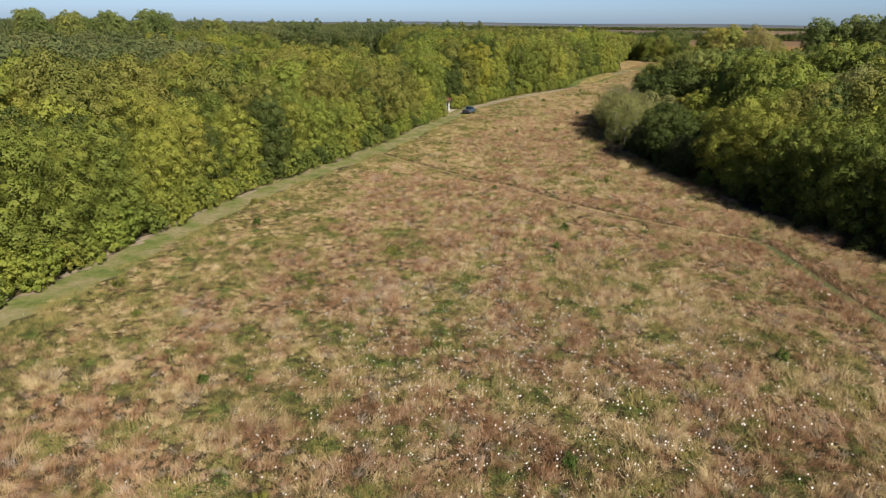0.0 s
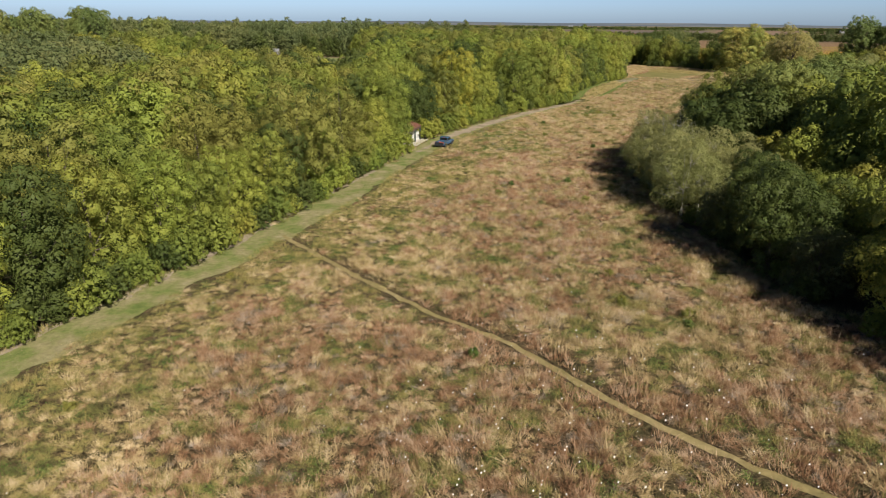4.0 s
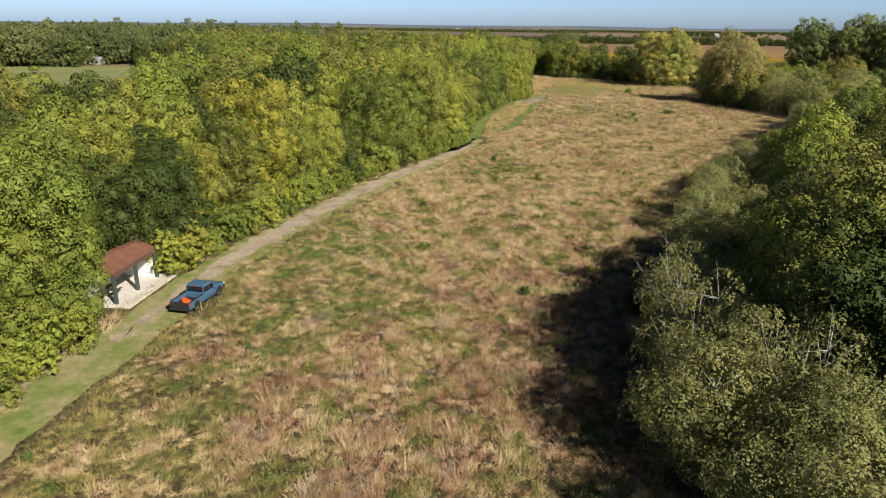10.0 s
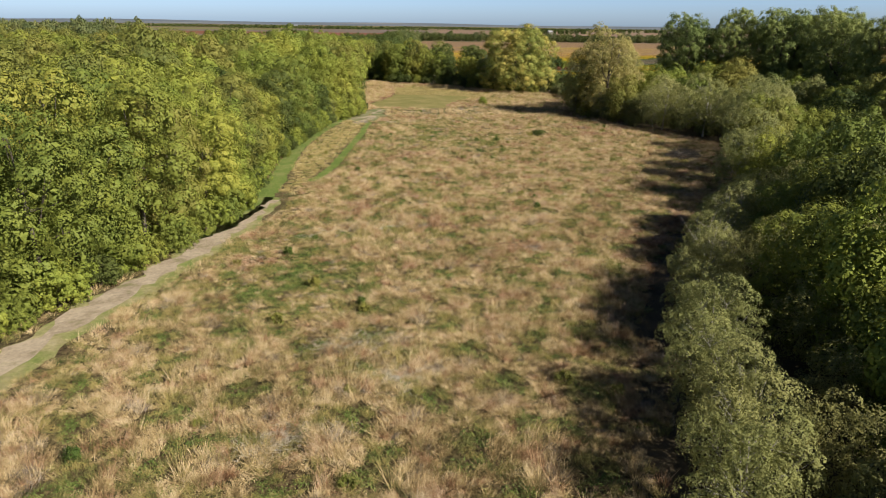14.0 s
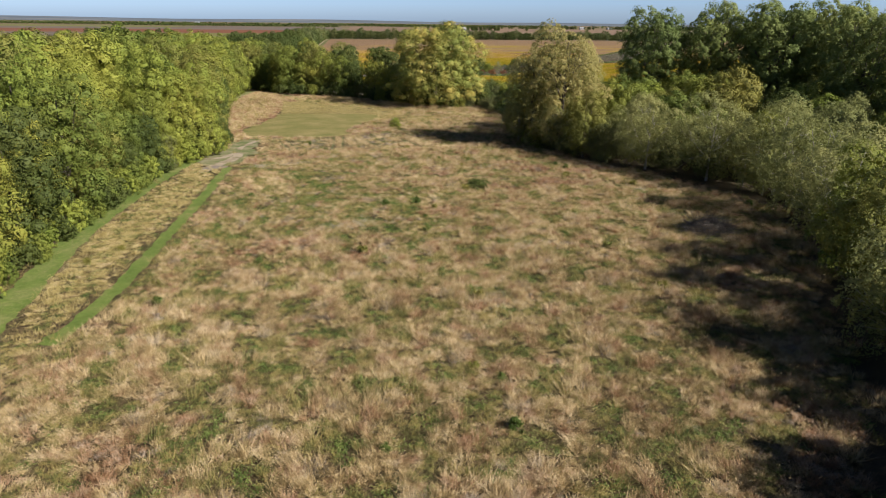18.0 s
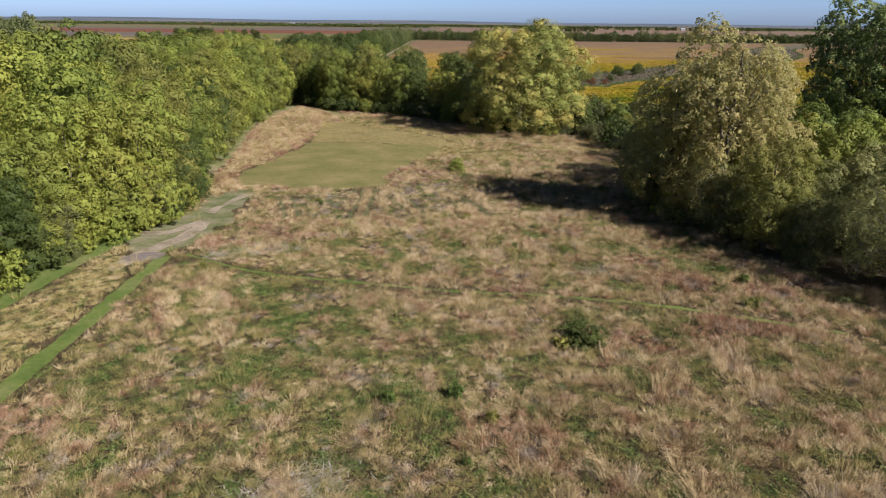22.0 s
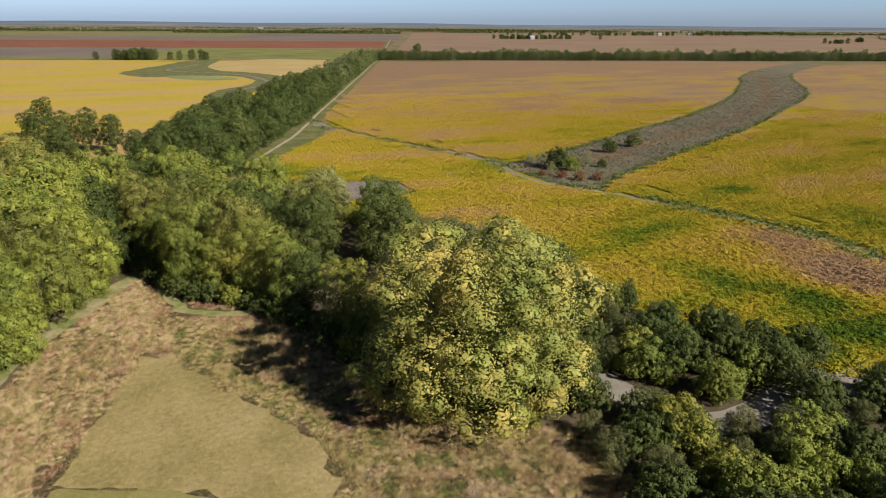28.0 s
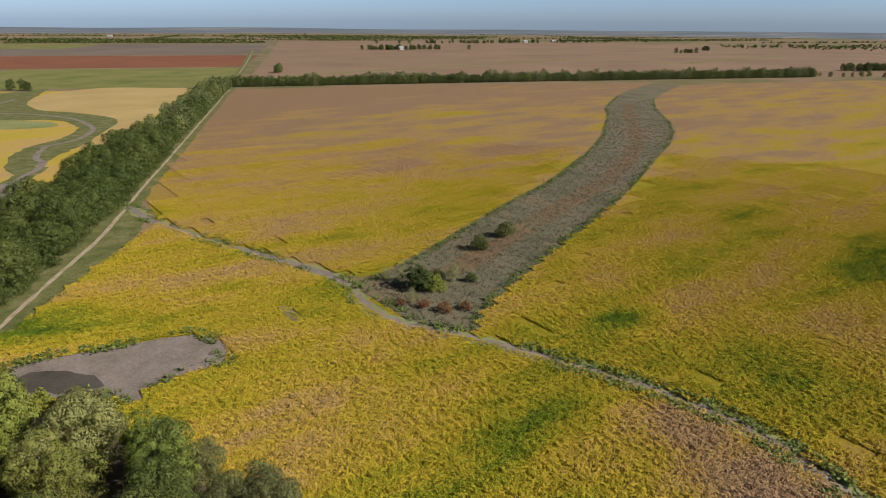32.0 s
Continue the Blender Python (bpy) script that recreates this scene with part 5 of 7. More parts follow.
def at_uv(u, v):
    return HEDGE_CORNER + HU * u + HV * v


for k, (u, v, n, sp, lg) in enumerate(((-268, 5, 30, 8, 1.9), (-200, 8, 3, 5, 1), (324, 998, 60, 26, 2.4), (1003, 720, 9, 14, 1.5), (1141, 853, 6, 10, 1), (960, 108, 40, 22, 2.0), (40, 215, 3, 5, 1), (640, 1500, 30, 30, 4), (900, 1560, 40, 34, 5))):
    grove(*at_uv(u, v), n, sp, 70 + 2 * k, long=lg)


def belts():
    """Lines of trees along far field edges."""
    r = np.random.RandomState(9)
    spots = []
    def line(u0, v0, u1, v1, step, wide):
        n = int(math.hypot(u1 - u0, v1 - v0) / step)
        s = np.linspace(0, 1, n) + r.normal(size=n) * 0.3 / max(n, 1)
        for t in s:
            p = at_uv(u0 + (u1 - u0) * t, v0 + (v1 - v0) * t + r.normal() * wide)
            spots.append(p)
    line(-760, 1545, -30, 1530, 3, 14), line(-760, 1620, -200, 1600, 4, 20), line(-700, 1800, -100, 1780, 5, 30)
    line(1330, 1040, 1960, 1000, 5, 45), line(1500, 900, 2100, 760, 6, 50), line(1750, 1400, 2500, 1420, 8, 25)
    for _ in range(120):
        u, v = r.uniform(-2600, 3400), r.uniform(1650, 3600)
        ln = r.uniform(80, 620) * (1 + (v - 1650) / 1300)
        if r.rand() < 0.75:
            line(u, v, u + ln * 1.3, v + r.uniform(-20, 20), 6, 14)
        else:
            line(u, v, u + r.uniform(-20, 20), v + ln, 11, 8)
    woods("distant_trees", spots, ["speck_a"], 10, "lines of trees far across the plain", 0.5, 1.0)


belts()
# woods and tall trees beyond the pasture
wood_patches("pasture_wood", np.array([(-330.0, 470), (-200, 548), (-60, 530), (20, 545), (60, 600), (30, 690), (-150, 740), (-450, 700), (-520, 520)]), ["far_b", "far_c", "far_a"], 52, "dark wood beyond the pasture", 0.85, 1.5, 0.93)
for x, y, s in ((-121, 390, 1.12), (-205, 395, 1.2), (-190, 420, 1.2), (-228, 405, 1.22), (-245, 430, 1.2), (-215, 440, 1.15), (-260, 400, 1.2), (-236, 412, 1.35), (-218, 425, 1.3), (-250, 440, 1.35), (-160, 412, 1.3), (-174, 428, 1.35), (-186, 405, 1.3)):
    plant("tall_b", x, y, s, stretch=1.02)
woods("distant_trees", scatter(np.array([(-1500.0, 700), (-400, 760), (60, 720), (40, 900), (-500, 1200), (-1700, 1300)]), 28, 53), ["speck_a", "speck_b"], 54, "scattered woods far to the west", 0.8, 1.2)
wood_patches("western_woods", np.array([(-560.0, 640), (-100, 740), (30, 700), (10, 860), (-60, 1010), (-250, 1120), (-620, 1000)]), ["far_b", "far_c", "far_a"], 56, "broken woods beyond the pasture", 0.9, 1.4, 0.75)

# ---- meadow grass ----
def tufts(name, spots, heights, blades, width, spread, lean, mat, label, seed, category="grass", spray=0.3, base=0.03):
    """Tufts of narrow blades that spread from their foot, many to a mesh."""
    rng = np.random.RandomState(seed)
    n = len(spots) * blades
    off = rng.normal(size=(n, 2)) * spread * 0.5
    p = np.repeat(spots, blades, 0) + off
    h = np.repeat(heights, blades) * rng.uniform(0.55, 1.1, n)
    t = rng.rand(n) * 6.283
    tilt = rng.normal(size=(n, 2)) * lean * h[:, None] + off * spray / max(spread, 0.1) + np.array([0.10, 0.05]) * h[:, None]
    w = width * rng.uniform(0.6, 1.4, n)
    foot = np.column_stack([p, np.full(n, base)])
    side = np.column_stack([np.cos(t) * w, np.sin(t) * w, np.zeros(n)])
    top = foot + np.column_stack([tilt, h])
    v = np.stack([foot + side, top, foot - side], 1).reshape(-1, 3)
    return tagged(put(name, mesh(name, v, np.arange(len(v)).reshape(-1, 3)), mat), label, category, kind="stuff")


def rosettes(name, spots, size, leaves, mat, label, seed, lift=0.25, category="herbs"):
    """Low broad-leaved plants, many to a mesh."""
    rng = np.random.RandomState(seed)
    n = len(spots) * leaves
    s = np.repeat(size, leaves) * rng.uniform(0.6, 1.3, n)
    q = np.column_stack([np.repeat(spots, leaves, 0), np.zeros(n)]) + np.column_stack([rng.normal(size=(n, 2)) * s[:, None] * 0.9, np.repeat(size, leaves) * rng.uniform(0.1, 1.0, n) * lift * 4 + 0.04])
    nrm = unit(rng.normal(size=(n, 3)) * 0.55 + np.array([0, 0, 1]))
    a = unit(np.cross(nrm, rng.normal(size=(n, 3))))
    b = np.cross(nrm, a)
    s = s[:, None] * 0.55
    v = np.stack([q - a * s, q + b * s * 0.6, q + a * s, q - b * s * 0.6], 1).reshape(-1, 3)
    return tagged(put(name, mesh(name, v, np.arange(len(v)).reshape(-1, 4)), mat), label, category, kind="stuff")


GOLD_BAND = np.concatenate([offset(path_left, -1.6), path_right[::-1]])
SHORT_PLOT = np.concatenate([spline([(119, 399), (123, 411.3), (128.4, 425.4)]), spline([(132, 424), (136.8, 411.8), (141.6, 403.8), (144.8, 395), (145.5, 388), (141, 385), (131, 393)])])
GLADE = np.array([(85.0, 345), (93, 352), (98, 361), (103, 364), (101, 358), (98, 348), (93, 339.5), (88, 337)])


SPECIES = {}


def species():
    SPECIES.update(green=(BLADE_GREEN, 0.34, 1.0), olive=(BLADE_OLIVE, 0.48, 0.6), tan=(BLADE_TAN, 0.58, 0.5), gold=(BLADE_GOLD, 0.56, 0.5), red=(BLADE_RED, 0.66, 0.45), grey=(BLADE_GREY, 0.45, 0.6))


def sward_mesh(mix, seed, half, tall=1.0, blades=130, gap=0.66):
    """A piece of meadow: bunches of fine blades and low leafy herbs, sorted into small patches."""
    rng = np.random.RandomState(seed)
    g = np.arange(-half - 0.2, half + 0.25, gap)
    x, y = (c.ravel() for c in np.meshgrid(g, g))
    x, y = x + rng.uniform(-0.3, 0.3, x.shape), y + rng.uniform(-0.3, 0.3, x.shape)
    ok = np.hypot(x, y) < half * 1.3
    x, y = x[ok], y[ok]
    val = vnoise(x + 50, y + 50, 1.9, seed) * 0.66 + rng.rand(len(x)) * 0.34
    rank = (np.argsort(np.argsort(val)) + 0.5) / len(x)
    names = list(mix)
    which = np.searchsorted(np.cumsum([mix[k] for k in names]) / sum(mix.values()), rank)
    big = (0.34 + 1.25 * rng.rand(len(x)) ** 2.2) * (0.72 + 0.6 * vnoise(x + 80, y + 20, 1.6, seed + 5))
    n = len(x) * blades
    kind = np.repeat(which, blades)
    base = np.array([SPECIES[k][1] for k in names])[kind] * tall
    herb = np.array([k == "green" for k in names])[kind]
    b = np.repeat(big, blades)
    off = rng.normal(size=(n, 2)) * np.where(herb, 0.25, 0.09 + 0.085 * b)[:, None]
    foot = np.column_stack([np.repeat(x, blades) + off[:, 0], np.repeat(y, blades) + off[:, 1], np.zeros(n)])
    h = base * b * rng.uniform(0.45, 1.12, n)
    lean = np.repeat(rng.normal(size=(len(x), 2)) * 0.26 + np.array([0.2, 0.1]), blades, 0)
    tip = foot + np.column_stack([off * 0.75 + (lean + rng.normal(size=(n, 2)) * 0.48) * h[:, None], h])
    t = rng.rand(n) * 6.283
    w = 0.014 * rng.uniform(0.6, 1.5, n)
    side = np.column_stack([np.cos(t) * w, np.sin(t) * w, np.zeros(n)])
    v = np.stack([foot + side, tip, foot - side], 1)
    # leaves of the herbs, and seed heads and dry leaflets of the grasses
    small = rng.rand(n) < np.array([SPECIES[k][2] for k in names])[kind]
    m = small.sum()
    rise = np.where(herb[small], rng.rand(m), rng.uniform(0.3, 1.0, m))
    q = foot[small] + (tip - foot)[small] * rise[:, None] * 0.9 + np.array([0, 0, 0.02])
    nrm = unit(rng.normal(size=(m, 3)) * 0.6 + np.array([0, 0, 1]))
    p = unit(np.cross(nrm, rng.normal(size=(m, 3))))
    r = np.cross(nrm, p)
    s = np.where(herb[small], rng.uniform(0.04, 0.09, m), rng.uniform(0.022, 0.055, m))[:, None]
    v[small] = np.stack([q - p * s, q + r * s, q + p * s - nrm * s * 0.3], 1)
    me = mesh("meadow_grass", v.reshape(-1, 3), np.arange(n * 3).reshape(-1, 3))
    for k in names:
        me.materials.append(SPECIES[k][0])
    me.polygons.foreach_set("material_index", kind.astype(np.int32))
    return me


MIXES = {
    "russet": (dict(green=7, olive=24, tan=23, red=38, grey=8), 1.0, "russet bluestem and straw grass with green herbs"),
    "straw": (dict(green=6, olive=32, tan=48, red=11, grey=3), 1.0, "dry straw-coloured meadow grass in bunches"),
    "tall_straw": (dict(green=5, olive=20, tan=52, red=18, grey=5), 1.25, "tall tan grass in a band across the meadow"),
    "mixed": (dict(green=17, olive=43, tan=30, red=6, grey=4), 0.9, "olive and straw grass over low green herbs"),
    "herb": (dict(green=40, olive=38, tan=14, red=2, grey=6), 0.8, "low green herbs with some dry grass"),
    "olive": (dict(green=6, olive=58, tan=30, red=6), 0.75, "olive and yellow grass beside the lane"),
    "gold": (dict(green=8, olive=20, gold=52, tan=20), 0.8, "golden dry grass"),
    "border": (dict(olive=20, tan=46, gold=20, red=14), 1.4, "tall tan and russet grass along the wood"),
    "withered": (dict(green=16, olive=20, tan=24, grey=40), 0.75, "withered grey-mauve herbs and grass"),
}


def mix_at(x, y):
    """Which mix of grasses grows at a place."""
    west, north, east = distance_to(WEST[::3], x, y), distance_to(NORTH[::2], x, y), distance_to(EAST[::3], x, y)
    over = west / (west + east + 0.1)
    wet = vnoise(x, y, 26, 1) * 0.42 + vnoise(x, y, 9, 2) * 0.34 + vnoise(x, y, 4.2, 6) * 0.24
    red = vnoise(x, y, 20, 3) * 0.5 + vnoise(x, y, 7, 4) * 0.5 + np.interp(y, [0, 110, 150, 230, 340], [0.10, 0.10, 0.05, -0.1, -0.13]) - 0.16 * np.abs(over - 0.45)
    green = np.interp(y, [0, 90, 150, 200, 240, 330, 360], [0.29, 0.21, 0.21, 0.31, 0.41, 0.41, 0.34])
    green = green + np.where(y < 150, 0.16 * np.clip(over - 0.55, 0, 1), np.interp(y, [150, 210, 300, 340], [0.0, 0.42, 0.46, 0.2]) * (0.5 - over))
    k = np.where(wet < green - 0.09, "herb", np.where(wet < green + 0.05, "mixed", np.where(red > np.interp(y, [60, 110, 150], [0.42, 0.45, 0.49]), "russet", "straw")))
    band_line = np.array([(100.0, 352), (109, 341), (117, 336.5), (127, 336), (134, 331), (140, 323)])
    k = np.where((distance_to(band_line, x, y) < 1.6 + 3.5 * vnoise(x, y, 6, 19)) & (y > 300), "tall_straw", k)
    k = np.where((west < 9 + 13 * vnoise(x, y, 13, 8)) & (y < 175), "olive", k)
    k = np.where(inside(GOLD_BAND, x, y), "gold", k)
    k = np.where((y > 366) & (x > 125) & (vnoise(x, y, 6, 23) > 0.35), "gold", k)
    k = np.where(((x - 119) / 17) ** 2 + ((y - 350) / 9) ** 2 < 0.7 + 0.6 * vnoise(x, y, 4, 12), "withered", k)
    return np.where((y > 362) & ((west < 14) | (north < 9)), "border", k)


def kept_off(x, y):
    """Distance to the nearest path, mown plot or other bare place."""
    d = distance_to(lane_line[::2], x, y) - 2.0 + 2.0 * (vnoise(x, y, 4.0, 17) - 0.5)
    for line, w in ((path_left, 1.5), (path_right, 0.8), (cross_path, 0.12), (track_line, 0.35), (trail_line, 0.5), (edge_line, 1.3), *((w, 0.15) for w in RUTS)):
        d = np.minimum(d, distance_to(line[::2], x, y) - w + 0.5 * (vnoise(x, y, 1.6, 16) - 0.5))
    for poly in (mow_patch, GLADE, SHORT_PLOT):
        e = distance_to(np.vstack([poly, poly[:1]]), x, y)
        d = np.minimum(d, np.where(inside(poly, x, y), -e, e) + 1.5 * (vnoise(x, y, 3.5, 15) - 0.42))
    return np.minimum(d, np.maximum(np.abs(x - 9.3) - 1.3, np.abs(y - 185.2) - 3.0))


def grass():
    rng = np.random.RandomState(7)
    species()
    lo, hi = MEADOW_OUT.min(0), MEADOW_OUT.max(0)
    kits = {k: ([sward_mesh(m, 200 + 10 * i + j, 2.9, t) for j in range(3)], [sward_mesh(m, 300 + 10 * i + j, 1.15, t) for j in range(2)], lb) for i, (k, (m, t, lb)) in enumerate(MIXES.items())}
    covered = []
    for size, (half, clear, step) in enumerate(((2.9, 3.3, 5.3), (1.15, 1.35, 2.1))):
        gx, gy = (c.ravel() for c in np.meshgrid(np.arange(lo[0], hi[0], step), np.arange(16, hi[1], step)))
        ok = inside(MEADOW_OUT, gx, gy) & (kept_off(gx, gy) > clear)
        if size:
            big = np.array(covered)
            ok &= np.array([np.abs(big - (a, b)).max(1).min() > 2.9 for a, b in zip(gx, gy)])
        gx, gy = gx[ok], gy[ok]
        for a, b, k, far in zip(gx, gy, mix_at(gx, gy), kept_off(gx, gy)):
            ob = put("meadow_grass", kits[k][size][rng.randint(3 - size)], None)
            low = np.interp(far, [1.3, 3.4], [0.45, 1.0])
            ob.matrix_world = pose(a + rng.uniform(-0.2, 0.2), b + rng.uniform(-0.2, 0.2), 0.03, 0, 0, rng.randint(4) * 90 + rng.uniform(-20, 20)) @ Matrix.Diagonal((1, 1, low * rng.uniform(0.8, 1.2), 1))
            tagged(ob, kits[k][2], "grass", kind="stuff")
            if not size:
                covered.append((a, b))
            else:
                covered.append((a, b))
    # edges that no whole piece fills
    n = int((hi[0] - lo[0]) * (hi[1] - 15) * 5.5)
    x, y = rng.uniform(lo[0], hi[0], n), rng.uniform(16, hi[1], n)
    ok = inside(MEADOW_OUT, x, y)
    x, y = x[ok], y[ok]
    d = kept_off(x, y)
    ok = (d > 0.05 + 0.3 * vnoise(x, y, 1.5, 11)) & (d < 3.2)
    x, y, d = x[ok], y[ok], d[ok]
    cells = set((int(a // 1), int(b // 1)) for p, q in covered for a in np.arange(p - 1.0, p + 1.01, 1) for b in np.arange(q - 1.0, q + 1.01, 1))
    ok = np.array([(int(a // 1), int(b // 1)) not in cells for a, b in zip(x, y)])
    x, y, d = x[ok], y[ok], d[ok]
    k = mix_at(x, y)
    for names, mat, label, hs in ((("russet", "border"), BLADE_RED, "russet grass at the edge of a path", 0.7), (("straw", "withered", "tall_straw"), BLADE_TAN, "straw grass at the edge of a path", 0.65), (("mixed", "olive", "herb"), BLADE_OLIVE, "olive grass at the edge of a path", 0.5), (("gold",), BLADE_GOLD, "golden grass at the edge of a path", 0.6)):
        m = np.isin(k, names)
        tufts("edge_grass", np.stack([x[m], y[m]], 1), hs * (0.35 + 0.65 * np.clip(d[m] / 1.2, 0, 1)) * rng.uniform(0.7, 1.2, m.sum()), 16, 0.017, 0.45, 0.32, mat, label, 50)
    # cut straw beyond the mown plot
    px, py = rng.uniform(115, 156, 16000), rng.uniform(382, 432, 16000)
    m = inside(SHORT_PLOT, px, py) & ~inside(mow_patch, px, py)
    tufts("golden_grass", np.stack([px[m], py[m]], 1), rng.uniform(0.12, 0.24, m.sum()), 12, 0.02, 0.6, 0.4, BLADE_LOW, "short golden dry grass", 64)
    # seed heads of thistles
    for (cx, cy, sx, sy, m) in ((4, 42, 9, 12, 700), (-6, 48, 8, 10, 420), (13, 60, 12, 14, 600), (16, 88, 10, 12, 280), (8, 33, 10, 6, 400), (20, 40, 6, 8, 160), (-14, 36, 8, 8, 120)):
        q = np.stack([cx + rng.normal(size=m) * sx, cy + rng.normal(size=m) * sy], 1)
        q = q[inside(MEADOW_OUT, q[:, 0], q[:, 1])]
        v = []
        for px, py in q:
            z = rng.uniform(0.5, 0.95)
            r = rng.uniform(0.025, 0.065)
            v.append([(px - r, py, z), (px, py - r, z), (px + r, py, z + r), (px, py + r, z + r)])
        v = np.array(v).reshape(-1, 3)
        tagged(put("thistle_seed_heads", mesh("thistle_seed_heads", v, np.arange(len(v)).reshape(-1, 4)), FLUFF), "white fluffy seed heads above the grass", "seed heads", kind="stuff")
    # tall stalks
    q = np.stack([rng.uniform(lo[0], hi[0], 700), rng.uniform(20, 360, 700)], 1)
    q = q[inside(MEADOW_OUT, q[:, 0], q[:, 1])]
    q = q[(distance_to(lane_line[::2], q[:, 0], q[:, 1]) > 4) & ~inside(mow_patch, q[:, 0], q[:, 1])]
    tufts("tall_herbs", q, rng.uniform(0.9, 1.4, len(q)), 26, 0.02, 0.55, 0.3, BLADE_OLIVE, "tall olive stalks of dying herbs", 58, "herbs", 0.5)
    # dead dark stalks
    q = np.stack([rng.uniform(lo[0], hi[0], 5200), rng.uniform(18, 365, 5200)], 1)
    q = q[inside(MEADOW_OUT, q[:, 0], q[:, 1])]
    q = q[(kept_off(q[:, 0], q[:, 1]) > 0.6) & (vnoise(q[:, 0], q[:, 1], 8, 18) > 0.42)]
    tufts("dead_herbs", q, rng.uniform(0.45, 0.9, len(q)), 26, 0.014, 0.5, 0.35, BLADE_DEAD, "dark dead stalks of herbs among the grass", 66, "herbs", 0.6)
    # flattened pale grass
    for cx, cy, r in ((97, 335.5, 2.6), (100, 336, 2.0), (102, 335, 2.0), (-21.7, 52, 1.6), (-5, 58, 2.0), (95, 296, 2.6), (97.5, 268.5, 2.6), (116, 326, 1.8), (128, 317, 1.8), (63, 252, 3.2), (57, 251, 2.6), (54, 216, 3), (110, 279, 2.2), (141, 292, 2.0), (52, 222, 2.6), (45, 212, 2.4)):
        m = int(r * r * 44)
        q = np.stack([cx + rng.normal(size=m) * r * 0.6, cy + rng.normal(size=m) * r * 0.35], 1)
        tufts("flattened_grass", q, np.full(m, 0.17), 6, 0.03, 0.5, 2.6, BLADE_PALE, "pale flattened grass on the meadow", 59)
    # lane edges and mown plot: short grass
    q = np.stack([rng.uniform(lo[0], hi[0], 300000), rng.uniform(20, 462, 300000)], 1)
    ln = distance_to(lane_line[::2], q[:, 0], q[:, 1])
    dl = distance_to(dirt_line[::2], q[:, 0], q[:, 1])
    m = ((ln < 3.0) & (dl > 1.9)) | (distance_to(path_left[::2], q[:, 0], q[:, 1]) < 1.5) | (distance_to(path_right[::2], q[:, 0], q[:, 1]) < 0.8) | (distance_to(edge_line[::2], q[:, 0], q[:, 1]) < 1.5)
    m &= (np.abs(q[:, 0] - 3.5) > 5) | (np.abs(q[:, 1] - 189) > 6)
    q = q[m]
    tufts("lane_grass", q, np.full(len(q), 0.09), 14, 0.022, 0.6, 0.5, BLADE_LANE, "short mown grass on the lane", 61)


grass()
weed_rng = np.random.RandomState(70)
wx, wy = weed_rng.uniform(-50, 150, 900), weed_rng.uniform(22, 360, 900)
ok = inside(MEADOW_OUT, wx, wy) & (kept_off(wx, wy) > 1.0)
for a, b in list(zip(wx[ok], wy[ok]))[:110]:
    plant("herb" if weed_rng.rand() < 0.55 else "thistle", a, b, weed_rng.uniform(0.5, 1.0), group="weeds in the meadow")


